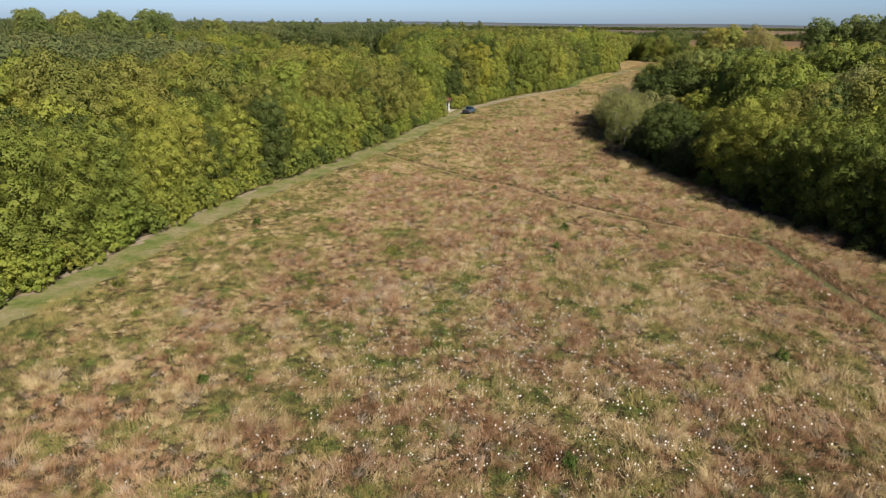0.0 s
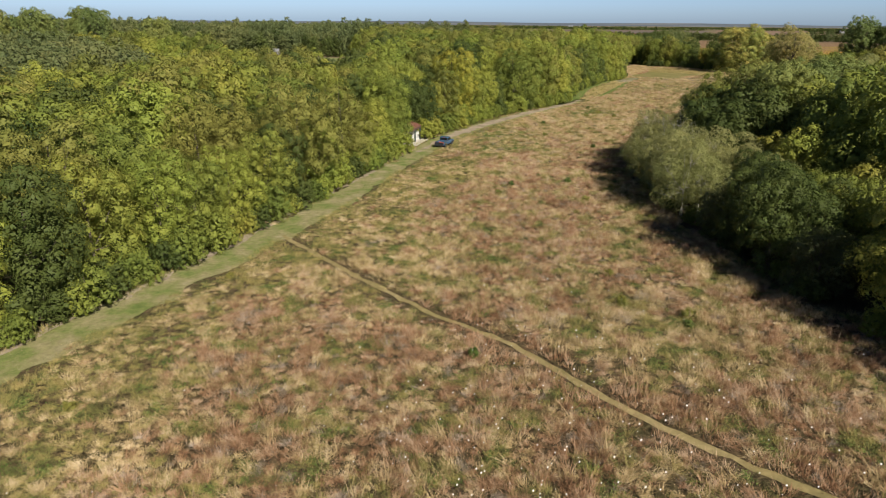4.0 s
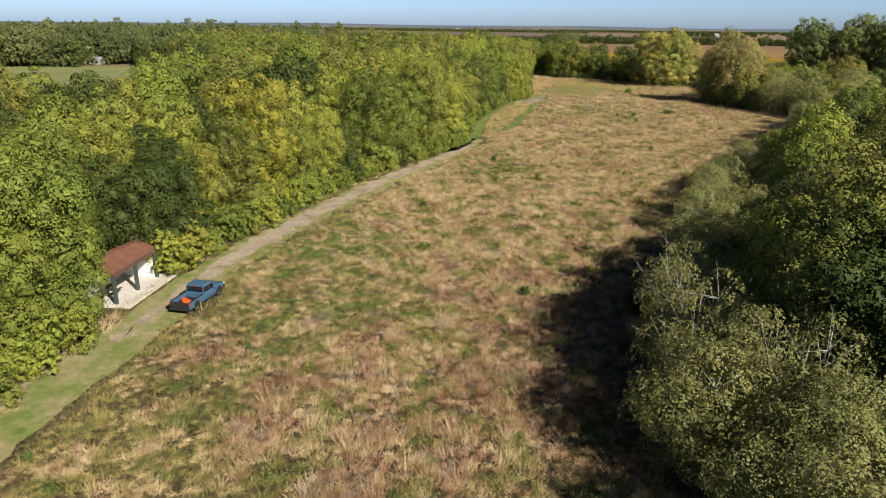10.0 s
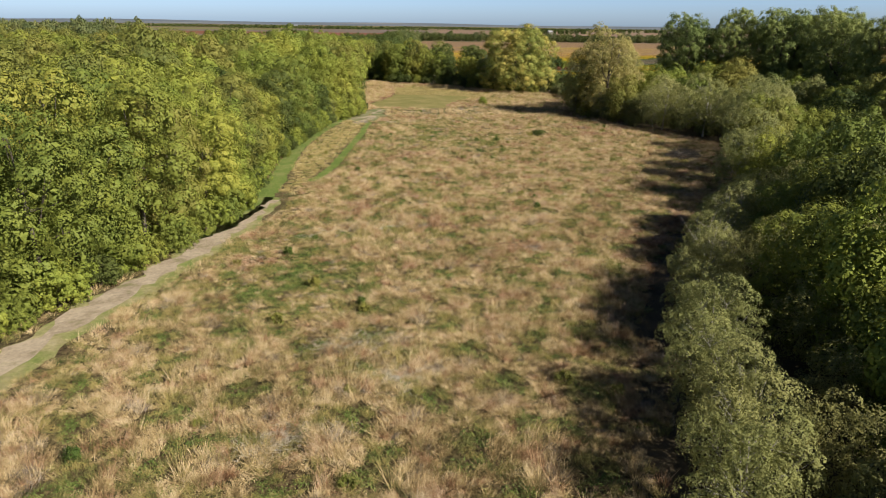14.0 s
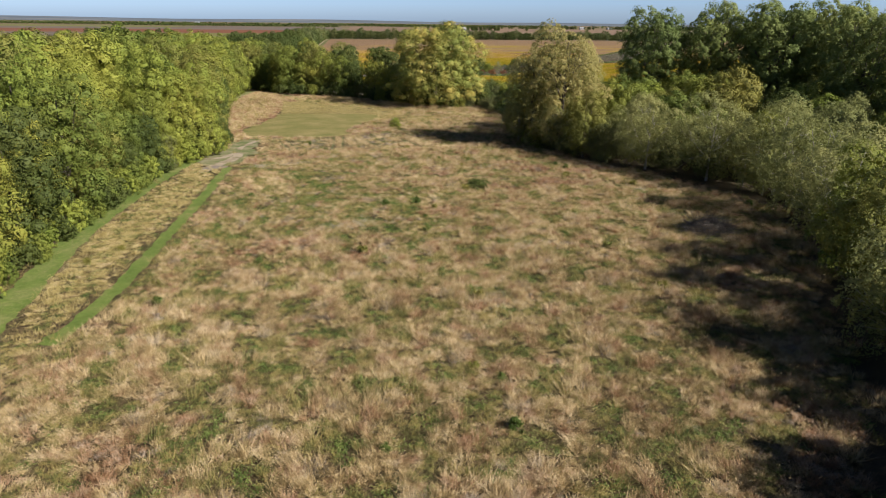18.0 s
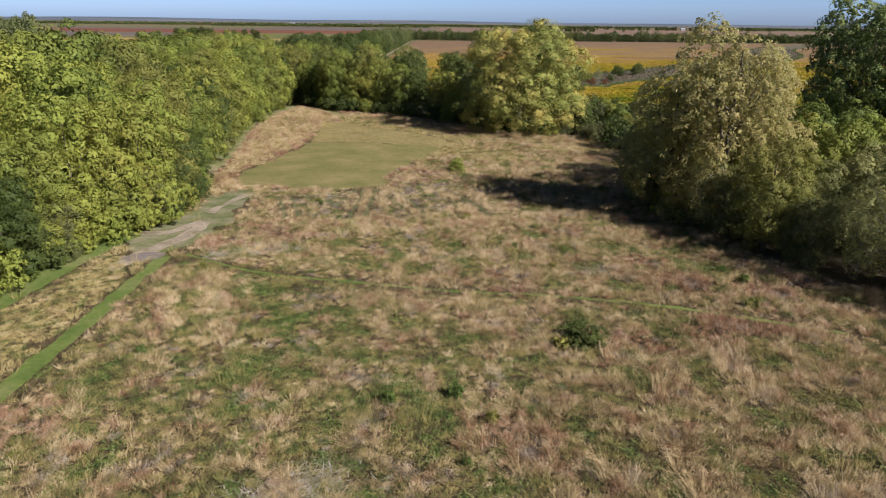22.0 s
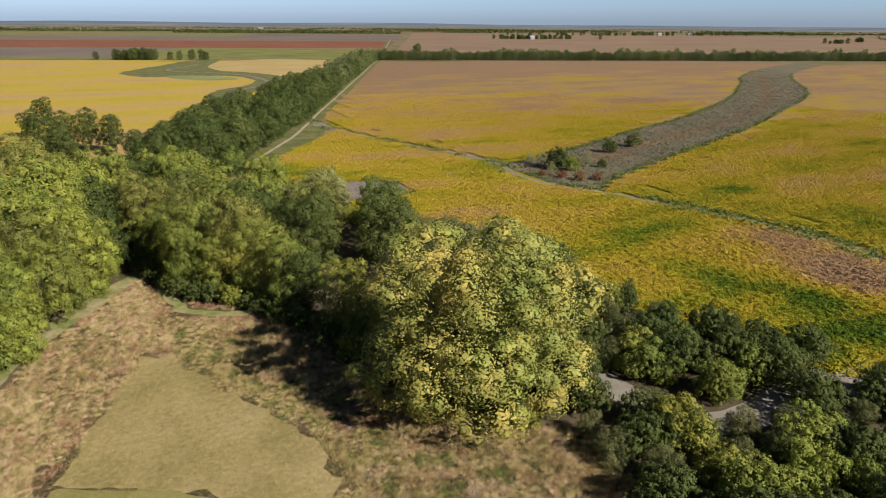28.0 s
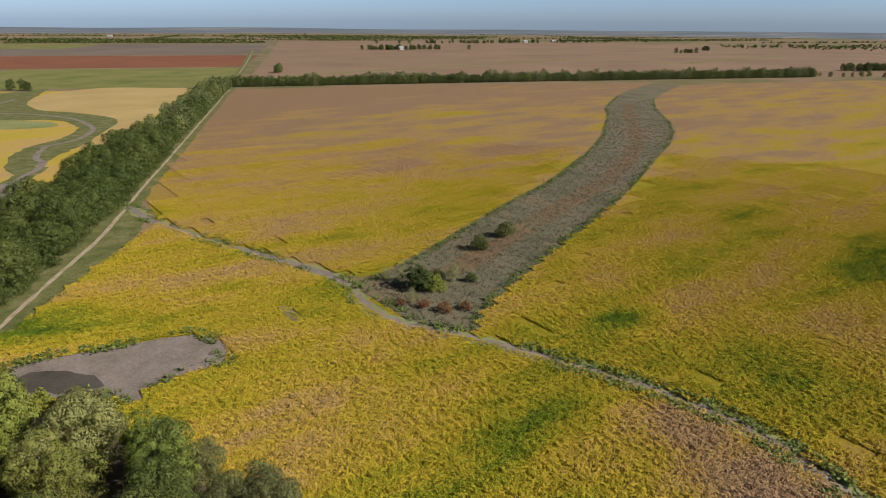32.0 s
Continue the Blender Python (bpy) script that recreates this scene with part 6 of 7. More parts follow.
# ---- crops ----
def crops():
    rng = np.random.RandomState(17)

    def crop_mesh(half, seed, density):
        r = np.random.RandomState(seed)
        n = int(half * half * 4 * density)
        q = np.column_stack([r.uniform(-half, half, (n, 2)) * 1.06, np.zeros(n)])
        mound = vnoise(q[:, 0] + 40, q[:, 1] + 40, 0.8, seed)
        q[:, 2] = 0.15 + 0.75 * mound * r.uniform(0.6, 1.0, n)
        nrm = unit(r.normal(size=(n, 3)) * 0.5 + np.array([0, 0, 1]))
        p = unit(np.cross(nrm, r.normal(size=(n, 3))))
        o = np.cross(nrm, p)
        s = r.uniform(0.07, 0.16, n)[:, None]
        v = np.stack([q - p * s, q + o * s, q + p * s - nrm * s * 0.3, q - o * s], 1).reshape(-1, 3)
        me = mesh("soybean_plants", v, np.arange(n * 4).reshape(-1, 4))
        me.materials.append(SOY_LEAF)
        return me

    NEAR_CROP = np.vstack([ditch_line, [(140, 300), (140, 640)]])

    def room(gx, gy):
        """Distance to the edge of the crop, or to the ditch."""
        e = np.full(gx.shape, 99.0)
        for line in (np.vstack([SOY_NEAR, SOY_NEAR[:1]]), np.vstack([SOY_NORTH, SOY_NORTH[:1]]), np.vstack([POND, POND[:1]])):
            e = np.minimum(e, distance_to(line, gx, gy))
        e = np.minimum(e, distance_to(ditch_line[::2], gx, gy) - 1.8)
        return np.minimum(e, np.hypot((gx - 219) / 2, (gy - 511) / 6) * 3 - 2)

    def sow(half, density, spots, kits):
        for a, b in spots:
            ob = put("soybean_plants", kits[rng.randint(len(kits))], None)
            ob.matrix_world = pose(a, b, 0.03, 0, 0, 90 * rng.randint(4))
            tagged(ob, "ripening soybean plants, yellow and green", "crop", kind="stuff")

    done = np.zeros((0, 2))
    reach = lambda gx, gy: np.hypot(gx - 200, gy - 430)
    for half, density, lo, hi in ((6.0, 75, 0, 215), (6.0, 38, 200, 265), (6.0, 16, 250, 320), (2.0, 75, 0, 999)):
        kits = [crop_mesh(half, 400 + k + int(density), density) for k in range(3)]
        gx, gy = (c.ravel() for c in np.meshgrid(np.arange(150, 520, half * 2), np.arange(300, 750, half * 2)))
        near = inside(NEAR_CROP, gx, gy)
        d = reach(gx, gy) + rng.uniform(-12, 12, len(gx))
        ok = (inside(SOY_NEAR, gx, gy) | inside(SOY_NORTH, gx, gy)) & ~inside(POND, gx, gy)
        ok &= np.where(near, density > 70, (d > lo) & (d < hi))
        e = room(gx, gy)
        ok &= e > half * (1.05 if half > 3 else 0.55)
        if half < 3:
            ok &= near | ((e < 9) & (reach(gx, gy) < 190))
        if len(done):
            ok &= np.array([np.abs(done - (a, b)).max(1).min() > half + 5.5 for a, b in zip(gx, gy)])
        sow(half, density, zip(gx[ok], gy[ok]), kits)
        done = np.vstack([done, np.stack([gx[ok], gy[ok]], 1)])
    ex, ey = rng.uniform(150, 300, 200000), rng.uniform(320, 640, 200000)
    m = inside(SOY_NEAR, ex, ey) & inside(NEAR_CROP, ex, ey) & ~inside(POND, ex, ey)
    ex, ey = ex[m], ey[m]
    m = room(ex, ey) < 4.5 + 2 * rng.rand(len(ex))
    q = np.stack([ex[m], ey[m]], 1)
    rosettes("soybean_plants", q, 0.2 + 0.12 * rng.rand(len(q)), 9, SOY_LEAF, "ripening soybean plants at the edge of the field", 18, 0.5, "crop")
    n = 190000
    x, y = rng.uniform(150, 560, n), rng.uniform(320, 700, n)
    # weeds along the ditch and the pond
    dd = distance_to(ditch_line[::2], x, y)
    m = (dd > 0.9) & (dd < 3.6) & (rng.rand(n) < np.where(x > 252, 1.0, 0.55)) & (vnoise(x, y, 7, 20) > np.where(x > 252, 0.2, 0.45))
    pe = distance_to(np.vstack([POND, POND[:1]]), x, y)
    m |= (pe < 2.2) & (vnoise(x, y, 4, 21) > 0.45)
    q = np.stack([x[m], y[m]], 1)
    rosettes("ditch_weeds", q, 0.4 + 0.3 * rng.rand(len(q)), 9, LEAF_WEED, "dark green weeds along the ditch", 19, 0.4, "weeds")
    # overgrown waterway
    u, v = rng.uniform(238, 700, 110000), rng.uniform(478, 840, 110000)
    m = inside(WATERWAY_OUT, u, v) & (rng.rand(len(u)) < np.clip(1.1 - (u - 240) / 480, 0.05, 1))
    u, v = u[m], v[m]
    tufts("waterway_grass", np.stack([u, v], 1), rng.uniform(0.4, 0.9, len(u)), 6, 0.09, 0.7, 0.3, BLADE_WATERWAY, "grey and rust grass of the waterway", 20)
    e = np.stack([u, v], 1)[distance_to(np.vstack([WATERWAY_OUT, WATERWAY_OUT[:1]]), u, v) < 2.5]
    rosettes("waterway_weeds", e, 0.45 + 0.3 * rng.rand(len(e)), 7, LEAF_WEED, "green weeds along the waterway's edge", 21, 0.4, "weeds")


crops()

# ---- shelter beside the lane ----
def box(bm, size, at, bevel=0.0, turn=None):
    """A block in a bmesh, with its edges broken."""
    m = Matrix.Translation(at) @ (turn or Matrix()) @ Matrix.Diagonal((*size, 1))
    g = bmesh.ops.create_cube(bm, size=1.0, matrix=m)
    if bevel:
        es = list({e for v in g["verts"] for e in v.link_edges})
        bmesh.ops.bevel(bm, geom=es, offset=bevel, segments=2, affect="EDGES", profile=0.6)
    return g


def block(name, size, at, mat, parent, bevel=0.02, label="", turn=None):
    bm = bmesh.new()
    box(bm, size, at, bevel, turn)
    return part(name, bm, mat, parent, label)


CONCRETE = plain("concrete", (0.55, 0.51, 0.45), 0.85, grain=2.0, vary=0.15)
WHITE_PANEL = plain("white_panel", (0.78, 0.78, 0.76), 0.6, grain=3.0, vary=0.08)
BROWN_ROOF = plain("brown_roof_sheet", (0.17, 0.075, 0.05), 0.55, grain=1.2, vary=0.22)
BROWN_TRIM = plain("brown_trim", (0.12, 0.065, 0.05), 0.6, vary=0.2)
GREEN_POST = plain("dark_green_paint", (0.045, 0.06, 0.05), 0.55, vary=0.25)
DARK_WOOD = plain("dark_wood", (0.07, 0.055, 0.045), 0.7)


def shelter():
    """An open shelter: slab, posts, back wall and a low gable roof. Local x runs along the front, y towards the back."""
    e = tagged(new("shelter"), "open picnic shelter with brown gable roof and white back wall", "shelter")
    e.matrix_world = pose(4.42, 192.0, 0, 0, 0, math.degrees(math.atan2(-0.953, -0.302))) @ Matrix.Diagonal((1, -1, 1, 1))
    block("slab", (8.2, 5.4, 0.16), (3.2, 1.2, 0.08), CONCRETE, e, 0.02, "pale concrete slab")
    for x in (0.0, 3.36, 6.72):
        block("post", (0.24, 0.30, 2.72), (x, 0, 1.5), GREEN_POST, e, 0.02, "dark green front post")
        block("post", (0.16, 0.16, 2.8), (x, 3.55, 1.54), GREEN_POST, e, 0.01)
    for k in range(4):
        block("wall_panel", (1.62, 0.06, 2.3), (0.86 + k * 1.66, 3.45, 1.35), WHITE_PANEL, e, 0.008, "white back wall panel")
    for k in range(3):
        block("batten", (0.06, 0.04, 2.3), (1.69 + k * 1.66, 3.40, 1.35), GREEN_POST, e, 0.005)
    block("end_wall", (0.06, 3.1, 2.35), (0.0, 1.8, 1.34), WHITE_PANEL, e, 0.008, "white end wall lit by the sun")
    block("beam", (7.0, 0.14, 0.40), (3.36, -0.05, 2.78), BROWN_TRIM, e, 0.01, "brown boarded beam over the opening")
    block("beam", (7.0, 0.12, 0.24), (3.36, 3.55, 2.85), BROWN_TRIM, e, 0.01)
    slope = math.atan2(0.72, 1.95)
    for side, y in ((1, 0.80), (-1, 2.74)):
        r = Matrix.Rotation(slope * side, 4, "X")
        roof = block("roof_slope", (7.4, 2.08, 0.06), (3.36, y, 3.38), BROWN_ROOF, e, 0.01, "reddish brown roof slope", r)
        bm = bmesh.new()
        for k in range(24):
            box(bm, (0.035, 2.08, 0.03), Vector((3.36 - 3.5 + k * 0.304, y, 3.38)) + r @ Vector((0, 0, 0.042)), 0, r)
        part("rib", bm, BROWN_ROOF, roof)
        block("fascia", (7.4, 0.04, 0.2), (3.36, -0.22 if side == 1 else 3.76, 2.98), BROWN_TRIM, e, 0.005)
    block("ridge_cap", (7.44, 0.3, 0.04), (3.36, 1.77, 3.77), BROWN_ROOF, e, 0.01)
    for x in (-0.22, 6.89):
        bm = bmesh.new()
        vs = [bm.verts.new((x + dx, y, z)) for dx in (0, 0.05) for y, z in ((-0.1, 3.0), (3.64, 3.0), (1.77, 3.64))]
        bm.faces.new(vs[:3]), bm.faces.new(vs[3:][::-1])
        for i in range(3):
            j = (i + 1) % 3
            bm.faces.new((vs[i], vs[i + 3], vs[j + 3], vs[j]))
        bmesh.ops.recalc_face_normals(bm, faces=bm.faces[:])
        part("gable", bm, BROWN_TRIM, e)
    t = tagged(new("picnic_table"), "dark wooden picnic table under the shelter roof", "table")
    t.matrix_world = e.matrix_world @ pose(4.9, 1.9, 0.165, 0, 0, 0)
    for k in range(5):
        block("plank", (1.8, 0.14, 0.04), (0, -0.31 + k * 0.155, 0.74), DARK_WOOD, t, 0.005)
    for y in (-0.72, 0.72):
        block("bench", (1.8, 0.26, 0.04), (0, y, 0.44), DARK_WOOD, t, 0.005)
    for x in (-0.6, 0.6):
        block("brace", (0.07, 1.6, 0.09), (x, 0, 0.38), DARK_WOOD, t, 0.005)
        for y in (-0.4, 0.4):
            block("leg", (0.07, 0.09, 0.8), (x, y, 0.36), DARK_WOOD, t, 0.005, "", Matrix.Rotation(0.4 if y > 0 else -0.4, 4, "X"))
    return e


shelter()

# ---- pickup truck ----
PAINT = plain("grey_blue_paint", (0.07, 0.14, 0.225), 0.25, 0.25, vary=0.06, bump=0)
BLACK_PLASTIC = plain("black_plastic", (0.02, 0.02, 0.022), 0.5, vary=0.2)
RUBBER = plain("tyre_rubber", (0.02, 0.02, 0.02), 0.85)
RIM = plain("alloy_rim", (0.42, 0.43, 0.44), 0.35, 0.9, vary=0.1)
GLASS_DARK = plain("tinted_glass", (0.012, 0.014, 0.016), 0.06, vary=0.05, bump=0)
LAMP_RED = plain("red_lamp_plastic", (0.45, 0.015, 0.015), 0.25, vary=0.1, bump=0)
LAMP_CLEAR = plain("clear_lamp_plastic", (0.75, 0.75, 0.75), 0.15, vary=0.05, bump=0)
CHROME = plain("chrome", (0.7, 0.7, 0.7), 0.15, 1.0, vary=0.05, bump=0)
ORANGE = plain("orange_plastic", (0.75, 0.10, 0.015), 0.45, vary=0.1)


def loft(sections, mat, name, parent, label="", bevel=0.0):
    """A closed hull through cross sections, each a list of (x, z) at one y."""
    bm = bmesh.new()
    rings = [[bm.verts.new((x, y, z)) for x, z in pts] for y, pts in sections]
    n = len(rings[0])
    for a, b in zip(rings[:-1], rings[1:]):
        for i in range(n):
            j = (i + 1) % n
            bm.faces.new((a[i], a[j], b[j], b[i]))
    bm.faces.new(rings[0][::-1]), bm.faces.new(rings[-1])
    bmesh.ops.recalc_face_normals(bm, faces=bm.faces[:])
    if bevel:
        bmesh.ops.bevel(bm, geom=[e for e in bm.edges if e.calc_face_angle(0) > 0.5], offset=bevel, segments=2, affect="EDGES")
    return part(name, bm, mat, parent, label)


def hull(half, low, mid, high, top):
    """A car body's section: sill, belt, shoulder and deck."""
    return [(-half * 0.94, low), (half * 0.94, low), (half, mid), (half * 0.985, high), (half * 0.90, top), (-half * 0.90, top), (-half * 0.985, high), (-half, mid)]


def wheel(parent, x, y):
    w = new("wheel")
    w.parent = parent
    w.matrix_local = pose(x, y, 0.40, 0, 90, 0)
    out = 1 if x > 0 else -1
    bm = bmesh.new()
    prof = [(0.24, -0.11), (0.36, -0.125), (0.40, -0.09), (0.405, 0.0), (0.40, 0.09), (0.36, 0.125), (0.24, 0.11)]
    n = 28
    rings = [[bm.verts.new((r * math.cos(t * 2 * math.pi / n), r * math.sin(t * 2 * math.pi / n), z)) for r, z in prof] for t in range(n)]
    for i in range(n):
        a, b = rings[i], rings[(i + 1) % n]
        for k in range(len(prof) - 1):
            bm.faces.new((a[k], b[k], b[k + 1], a[k + 1]))
    part("tyre", bm, RUBBER, w)
    bm = bmesh.new()
    bmesh.ops.create_cone(bm, cap_ends=True, segments=24, radius1=0.25, radius2=0.25, depth=0.10)
    for k in range(6):
        r = Matrix.Rotation(k * math.pi / 3, 4, "Z")
        box(bm, (0.21, 0.055, 0.04), r @ Vector((0.13, 0, 0.06 * out)), 0.01, r)
    bmesh.ops.create_cone(bm, cap_ends=True, segments=12, radius1=0.06, radius2=0.05, depth=0.05, matrix=Matrix.Translation((0, 0, 0.07 * out)))
    part("rim", bm, RIM, w, "alloy rim")
    return w


def pickup():
    e = tagged(new("pickup_truck"), "grey-blue double-cab pickup truck parked on the lane with open bed", "pickup truck")
    e.matrix_world = pose(9.3, 185.2, 0.03, 0, 0, -23.5)
    h = 0.96
    # nose and cab floor, then bed
    loft([(-0.55, hull(h, 0.45, 0.75, 0.98, 1.06)), (1.35, hull(h, 0.45, 0.75, 0.98, 1.07)), (2.2, hull(h, 0.50, 0.78, 0.98, 1.08)), (2.66, hull(h * 0.97, 0.52, 0.78, 0.95, 1.02)), (2.82, hull(h * 0.90, 0.56, 0.75, 0.88, 0.94))], PAINT, "body", e, "grey-blue body", 0.03)
    for x in (-0.88, 0.88):
        block("bed_side", (0.14, 2.2, 0.62), (x, -1.66, 0.80), PAINT, e, 0.04)
        block("bed_rail", (0.15, 2.2, 0.03), (x, -1.66, 1.125), BLACK_PLASTIC, e, 0.01)
    block("bed_floor", (1.66, 2.2, 0.08), (0, -1.66, 0.66), BLACK_PLASTIC, e, 0.01, "black bed liner")
    block("tailgate", (1.74, 0.09, 0.56), (0, -2.77, 0.83), BLACK_PLASTIC, e, 0.03, "dark tailgate")
    block("rear_bumper", (1.86, 0.20, 0.18), (0, -2.85, 0.50), BLACK_PLASTIC, e, 0.04)
    block("front_bumper", (1.80, 0.16, 0.26), (0, 2.86, 0.58), BLACK_PLASTIC, e, 0.05)
    block("grille", (1.2, 0.06, 0.24), (0, 2.84, 0.84), BLACK_PLASTIC, e, 0.02)
    for x in (-0.72, 0.72):
        block("headlight", (0.30, 0.12, 0.14), (x, 2.78, 0.88), LAMP_CLEAR, e, 0.02, "clear headlight")
    for x in (-0.87, 0.87):
        block("tail_light", (0.11, 0.10, 0.25), (x, -2.76, 0.92), LAMP_RED, e, 0.02, "red tail light")
    # cab
    cab = lambda w, z: [(-w, 1.04), (w, 1.04), (w * 0.90, z), (w * 0.82, z + 0.05), (-w * 0.82, z + 0.05), (-w * 0.90, z)]
    roof = loft([(-0.42, cab(0.90, 1.72)), (-0.1, cab(0.92, 1.76)), (0.7, cab(0.92, 1.76)), (0.95, cab(0.90, 1.70)), (1.55, [(-0.88, 1.04), (0.88, 1.04), (0.80, 1.10), (0.74, 1.12), (-0.74, 1.12), (-0.80, 1.10)])], PAINT, "cab", e, "grey-blue cab", 0.015)
    for x in (-1, 1):
        for y, ln, zz in ((-0.05, 0.62, 1.40), (0.66, 0.62, 1.38)):
            block("side_window", (0.03, ln + 0.06, 0.45), (x * 0.868, y, zz), GLASS_DARK, e, 0.01, "tinted side window", Matrix.Rotation(-0.125 * x, 4, "Y"))
        mir = block("mirror", (0.20, 0.12, 0.16), (x * 1.06, 0.98, 1.14), PAINT, e, 0.03)
        for y in (0.12, 0.92):
            block("door_handle", (0.03, 0.16, 0.03), (x * 0.965, y - 0.25, 0.96), CHROME, e, 0.008)
        block("running_board", (0.14, 1.9, 0.06), (x * 0.93, 0.55, 0.42), BLACK_PLASTIC, e, 0.02)
    block("rear_window", (1.46, 0.03, 0.46), (0, -0.435, 1.42), GLASS_DARK, e, 0.01, "dark rear window")
    block("windscreen", (1.42, 0.80, 0.03), (0, 1.28, 1.43), GLASS_DARK, e, 0.01, "sloping windscreen", Matrix.Rotation(-0.77, 4, "X"))
    block("brake_light", (0.30, 0.04, 0.04), (0, -0.44, 1.70), LAMP_RED, e, 0.01)
    for x in (-0.85, 0.85):
        for y in (-1.72, 1.80):
            wheel(e, x, y)
            bm = bmesh.new()
            bmesh.ops.create_cone(bm, cap_ends=True, segments=28, radius1=0.50, radius2=0.50, depth=0.06, matrix=Matrix.Translation((0.95 * (1 if x > 0 else -1), y, 0.46)) @ Matrix.Rotation(math.pi / 2, 4, "Y"))
            bmesh.ops.bisect_plane(bm, geom=bm.verts[:] + bm.edges[:] + bm.faces[:], plane_co=(0, 0, 0.42), plane_no=(0, 0, -1), clear_outer=True)
            part("wheel_arch", bm, BLACK_PLASTIC, e)
    # what lies in the bed
    s = tagged(new("sled"), "orange plastic sled lying in the truck bed", "sled")
    s.matrix_world = e.matrix_world @ pose(0.05, -1.95, 0.705, 0, 0, 50)
    loft([(-0.62, [(-0.22, 0.0), (0.22, 0.0), (0.28, 0.2), (-0.28, 0.2)]), (-0.2, [(-0.30, 0.0), (0.30, 0.0), (0.36, 0.30), (-0.36, 0.30)]), (0.3, [(-0.24, 0.02), (0.24, 0.02), (0.30, 0.26), (-0.30, 0.26)]), (0.75, [(-0.1, 0.14), (0.1, 0.14), (0.12, 0.3), (-0.12, 0.3)])], ORANGE, "shell", s, "", 0.05)
    return e


pickup()


# ---- logs, brush pile, bare branches ----
CUT_WOOD = plain("cut_wood", (0.45, 0.33, 0.19), 0.8, vary=0.2)


def logs():
    rng = np.random.RandomState(5)
    for k, (x, y, r, ln, rz) in enumerate(((83.2, 348.6, 0.22, 2.6, 35), (84.0, 349.3, 0.26, 2.2, 25), (84.9, 349.5, 0.24, 1.2, 120), (82.4, 347.6, 0.2, 1.8, 60), (158, 441, 0.2, 6.0, 118), (160.5, 437, 0.24, 5.0, 128), (163, 432.5, 0.2, 5.5, 112))):
        e = tagged(new("log"), "felled log with a pale cut end beside the clearing" if y < 400 else "pale fallen trunk on the dry creek bed", "log", "logs by the clearing" if y < 400 else "trunks on the creek bed")
        e.matrix_world = pose(x, y, 0.05 + r, 0, 0, rz)
        v, f = tube([((s, rng.normal() * 0.03, rng.normal() * 0.02), r * (1 + rng.normal() * 0.04)) for s in np.linspace(-ln / 2, ln / 2, 6)], 12)
        put("trunk", mesh("trunk", *joined([(v, f)]), True), BARK, e)
        for s in (-1, 1):
            bm = bmesh.new()
            bmesh.ops.create_cone(bm, cap_ends=True, segments=12, radius1=r * 0.99, radius2=r * 0.97, depth=0.03, matrix=Matrix.Translation((s * ln / 2, 0, 0)) @ Matrix.Rotation(math.pi / 2, 4, "Y"))
            part("cut_end", bm, CUT_WOOD, e, "pale cut end")


logs()


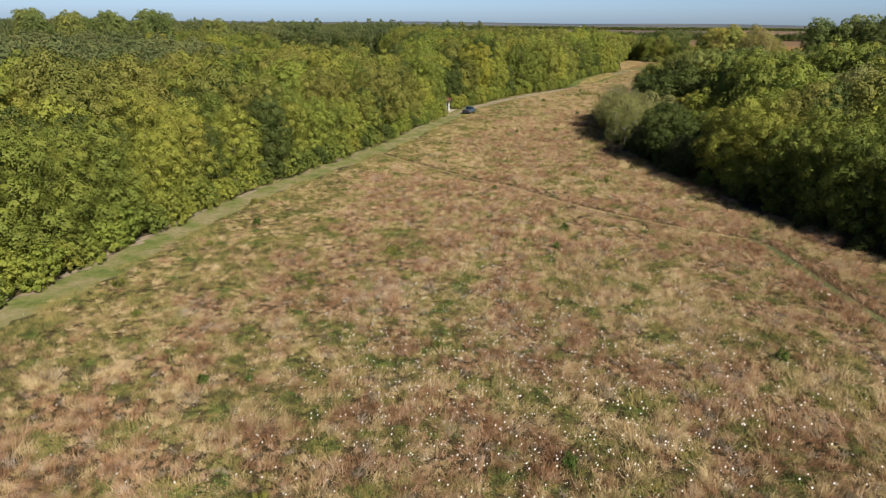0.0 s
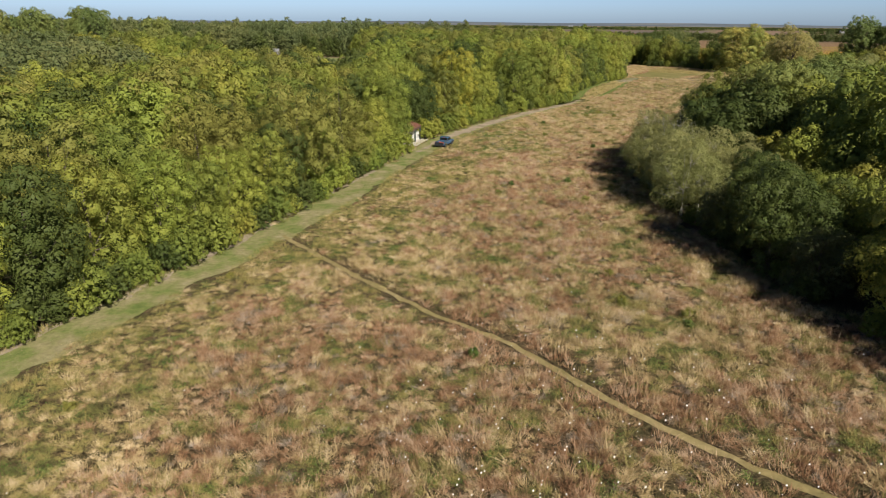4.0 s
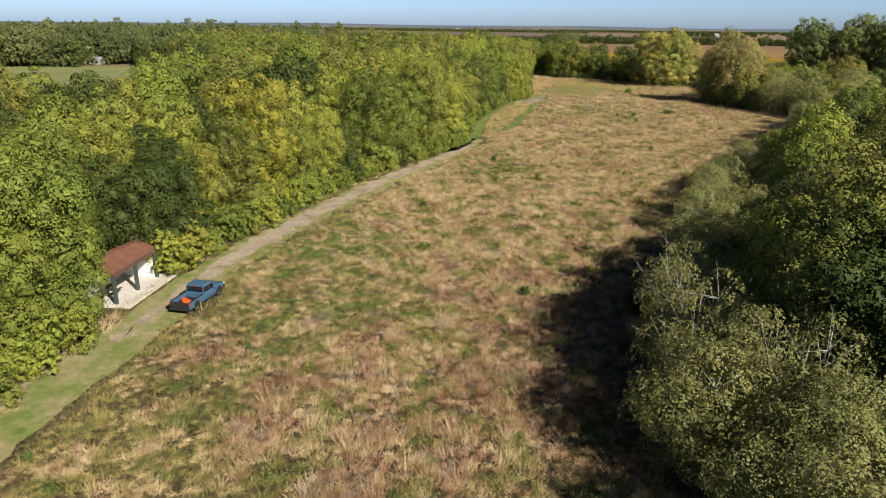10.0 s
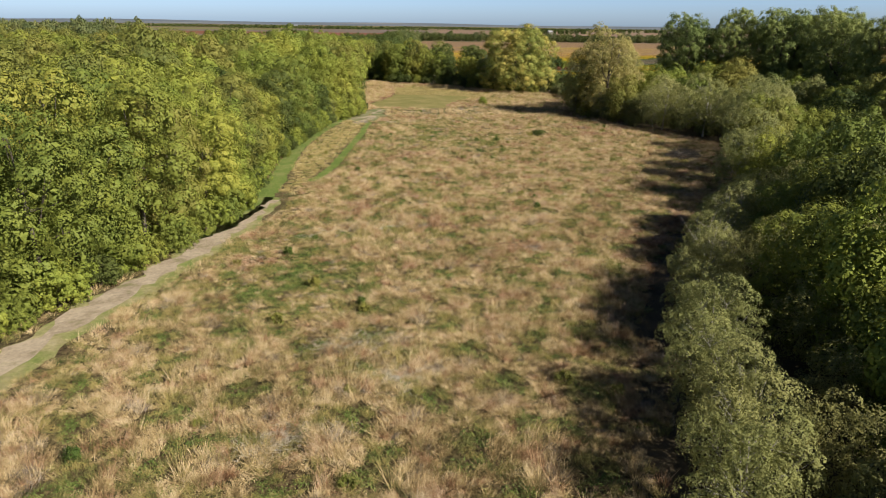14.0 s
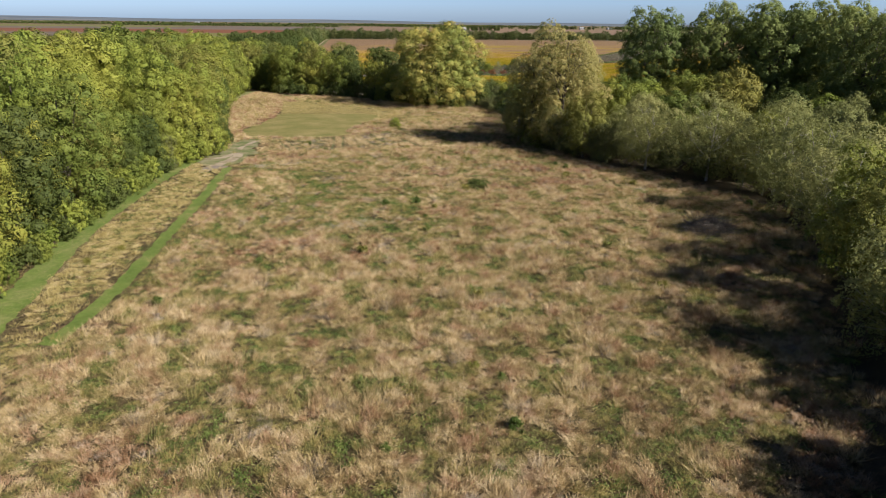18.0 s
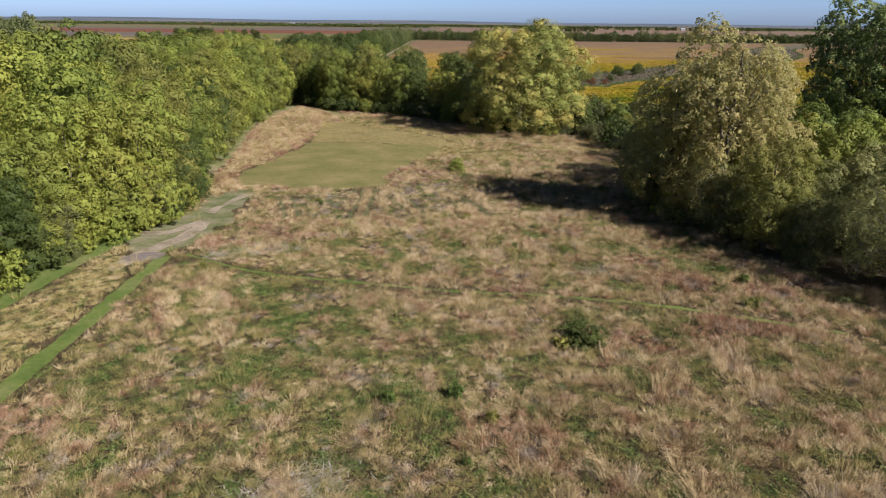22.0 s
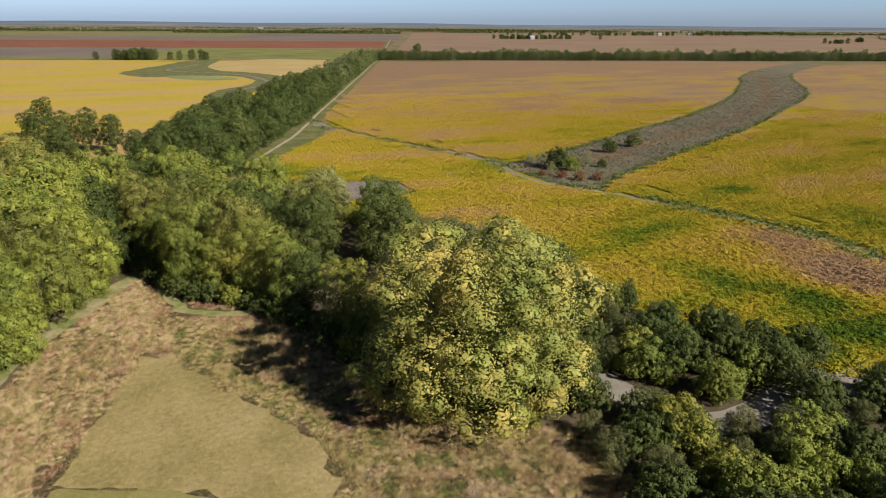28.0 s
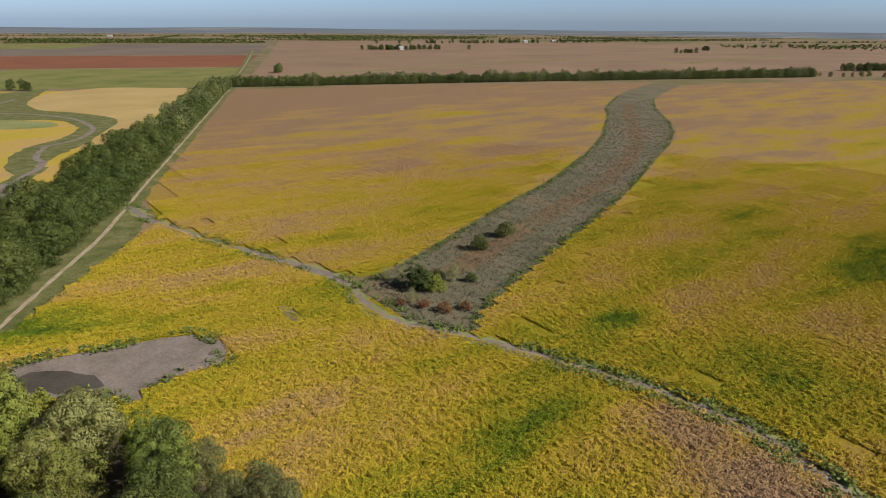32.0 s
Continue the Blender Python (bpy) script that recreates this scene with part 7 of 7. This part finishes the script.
def brush_pile(x, y, rad, high, n, seed, mat, label):
    rng = np.random.RandomState(seed)
    pieces = []
    for _ in range(n):
        a = rng.rand() * 6.283
        r = rad * math.sqrt(rng.rand())
        z = high * (1 - (r / rad) ** 2) * rng.uniform(0.2, 1.0) + 0.1
        c = Vector((r * math.cos(a), r * math.sin(a) * 0.7, z))
        d = Vector((rng.normal(), rng.normal(), rng.normal() * 0.35)).normalized() * rng.uniform(0.7, 1.9)
        m = c + Vector(rng.normal(size=3)) * 0.15
        w = rng.uniform(0.012, 0.04)
        ends = [Vector((q.x, q.y, max(q.z, 0.05))) for q in (c - d, m, c + d)]
        pieces.append(tube([(ends[0], w), (ends[1], w * 0.8), (ends[2], w * 0.4)], 4))
    e = tagged(new("brush_pile"), label, "brush pile")
    e.matrix_world = pose(x, y, 0.03)
    put("branch_tangle", mesh("branch_tangle", *joined(pieces)), mat, e)


brush_pile(131.5, 273.5, 3.6, 1.6, 420, 6, DEAD_WOOD, "heap of grey dead branches in the shade")
brush_pile(1.5, 196.5, 1.6, 1.3, 90, 7, DEAD_WOOD, "bare dead branches beside the shelter")
plant("low_bush", 118.6, 304.3, 0.95, group="lone shrubs", stretch=0.7)


# ---- farm buildings far off ----
def farmhouse(x, y, turn, w, d, h, label):
    e = tagged(new("farm_building"), label, "building")
    e.matrix_world = pose(x, y, 0, 0, 0, turn)
    block("wall", (w, d, h), (0, 0, h / 2), FARM_WALL, e, 0.05)
    bm = bmesh.new()
    vs = [bm.verts.new(p) for p in ((-w / 2 - 0.4, -d / 2 - 0.5, h - 0.1), (w / 2 + 0.4, -d / 2 - 0.5, h - 0.1), (w / 2 + 0.4, d / 2 + 0.5, h - 0.1), (-w / 2 - 0.4, d / 2 + 0.5, h - 0.1), (-w / 2 - 0.4, 0, h + d * 0.32), (w / 2 + 0.4, 0, h + d * 0.32))]
    for q in ((0, 1, 5, 4), (2, 3, 4, 5), (0, 4, 3), (1, 2, 5), (0, 3, 2, 1)):
        bm.faces.new([vs[i] for i in q])
    part("roof", bm, ROOF_GREY, e, "grey roof")
    for k in (-1, 0, 1):
        win = block("window", (1.2, 0.1, 1.2), (k * w * 0.3, -d / 2 - 0.03, h * 0.55), GLASS_DARK, e, 0.02)


ROOF_GREY = plain("grey_metal_roof", (0.28, 0.28, 0.28), 0.6, 0.1)
FARM_WALL = plain("weathered_white_boards", (0.27, 0.26, 0.24), 0.9)
for (u, v, tr, w, d, h, label) in ((1000, 1622, 10, 20, 10, 4.5, "long white farm shed in the distance"), (332, 985, 25, 14, 10, 6, "grey farmhouse beside a grove"), (860, 1540, 0, 16, 10, 6, "white farmhouse among distant trees"), (-660, 2300, 0, 20, 12, 7, "white farm shed on the horizon")):
    farmhouse(*at_uv(u, v), tr - 21, w, d, h, label)
farmhouse(-103, 558, -15, 9, 6, 2.4, "white house under the trees beyond the pasture")
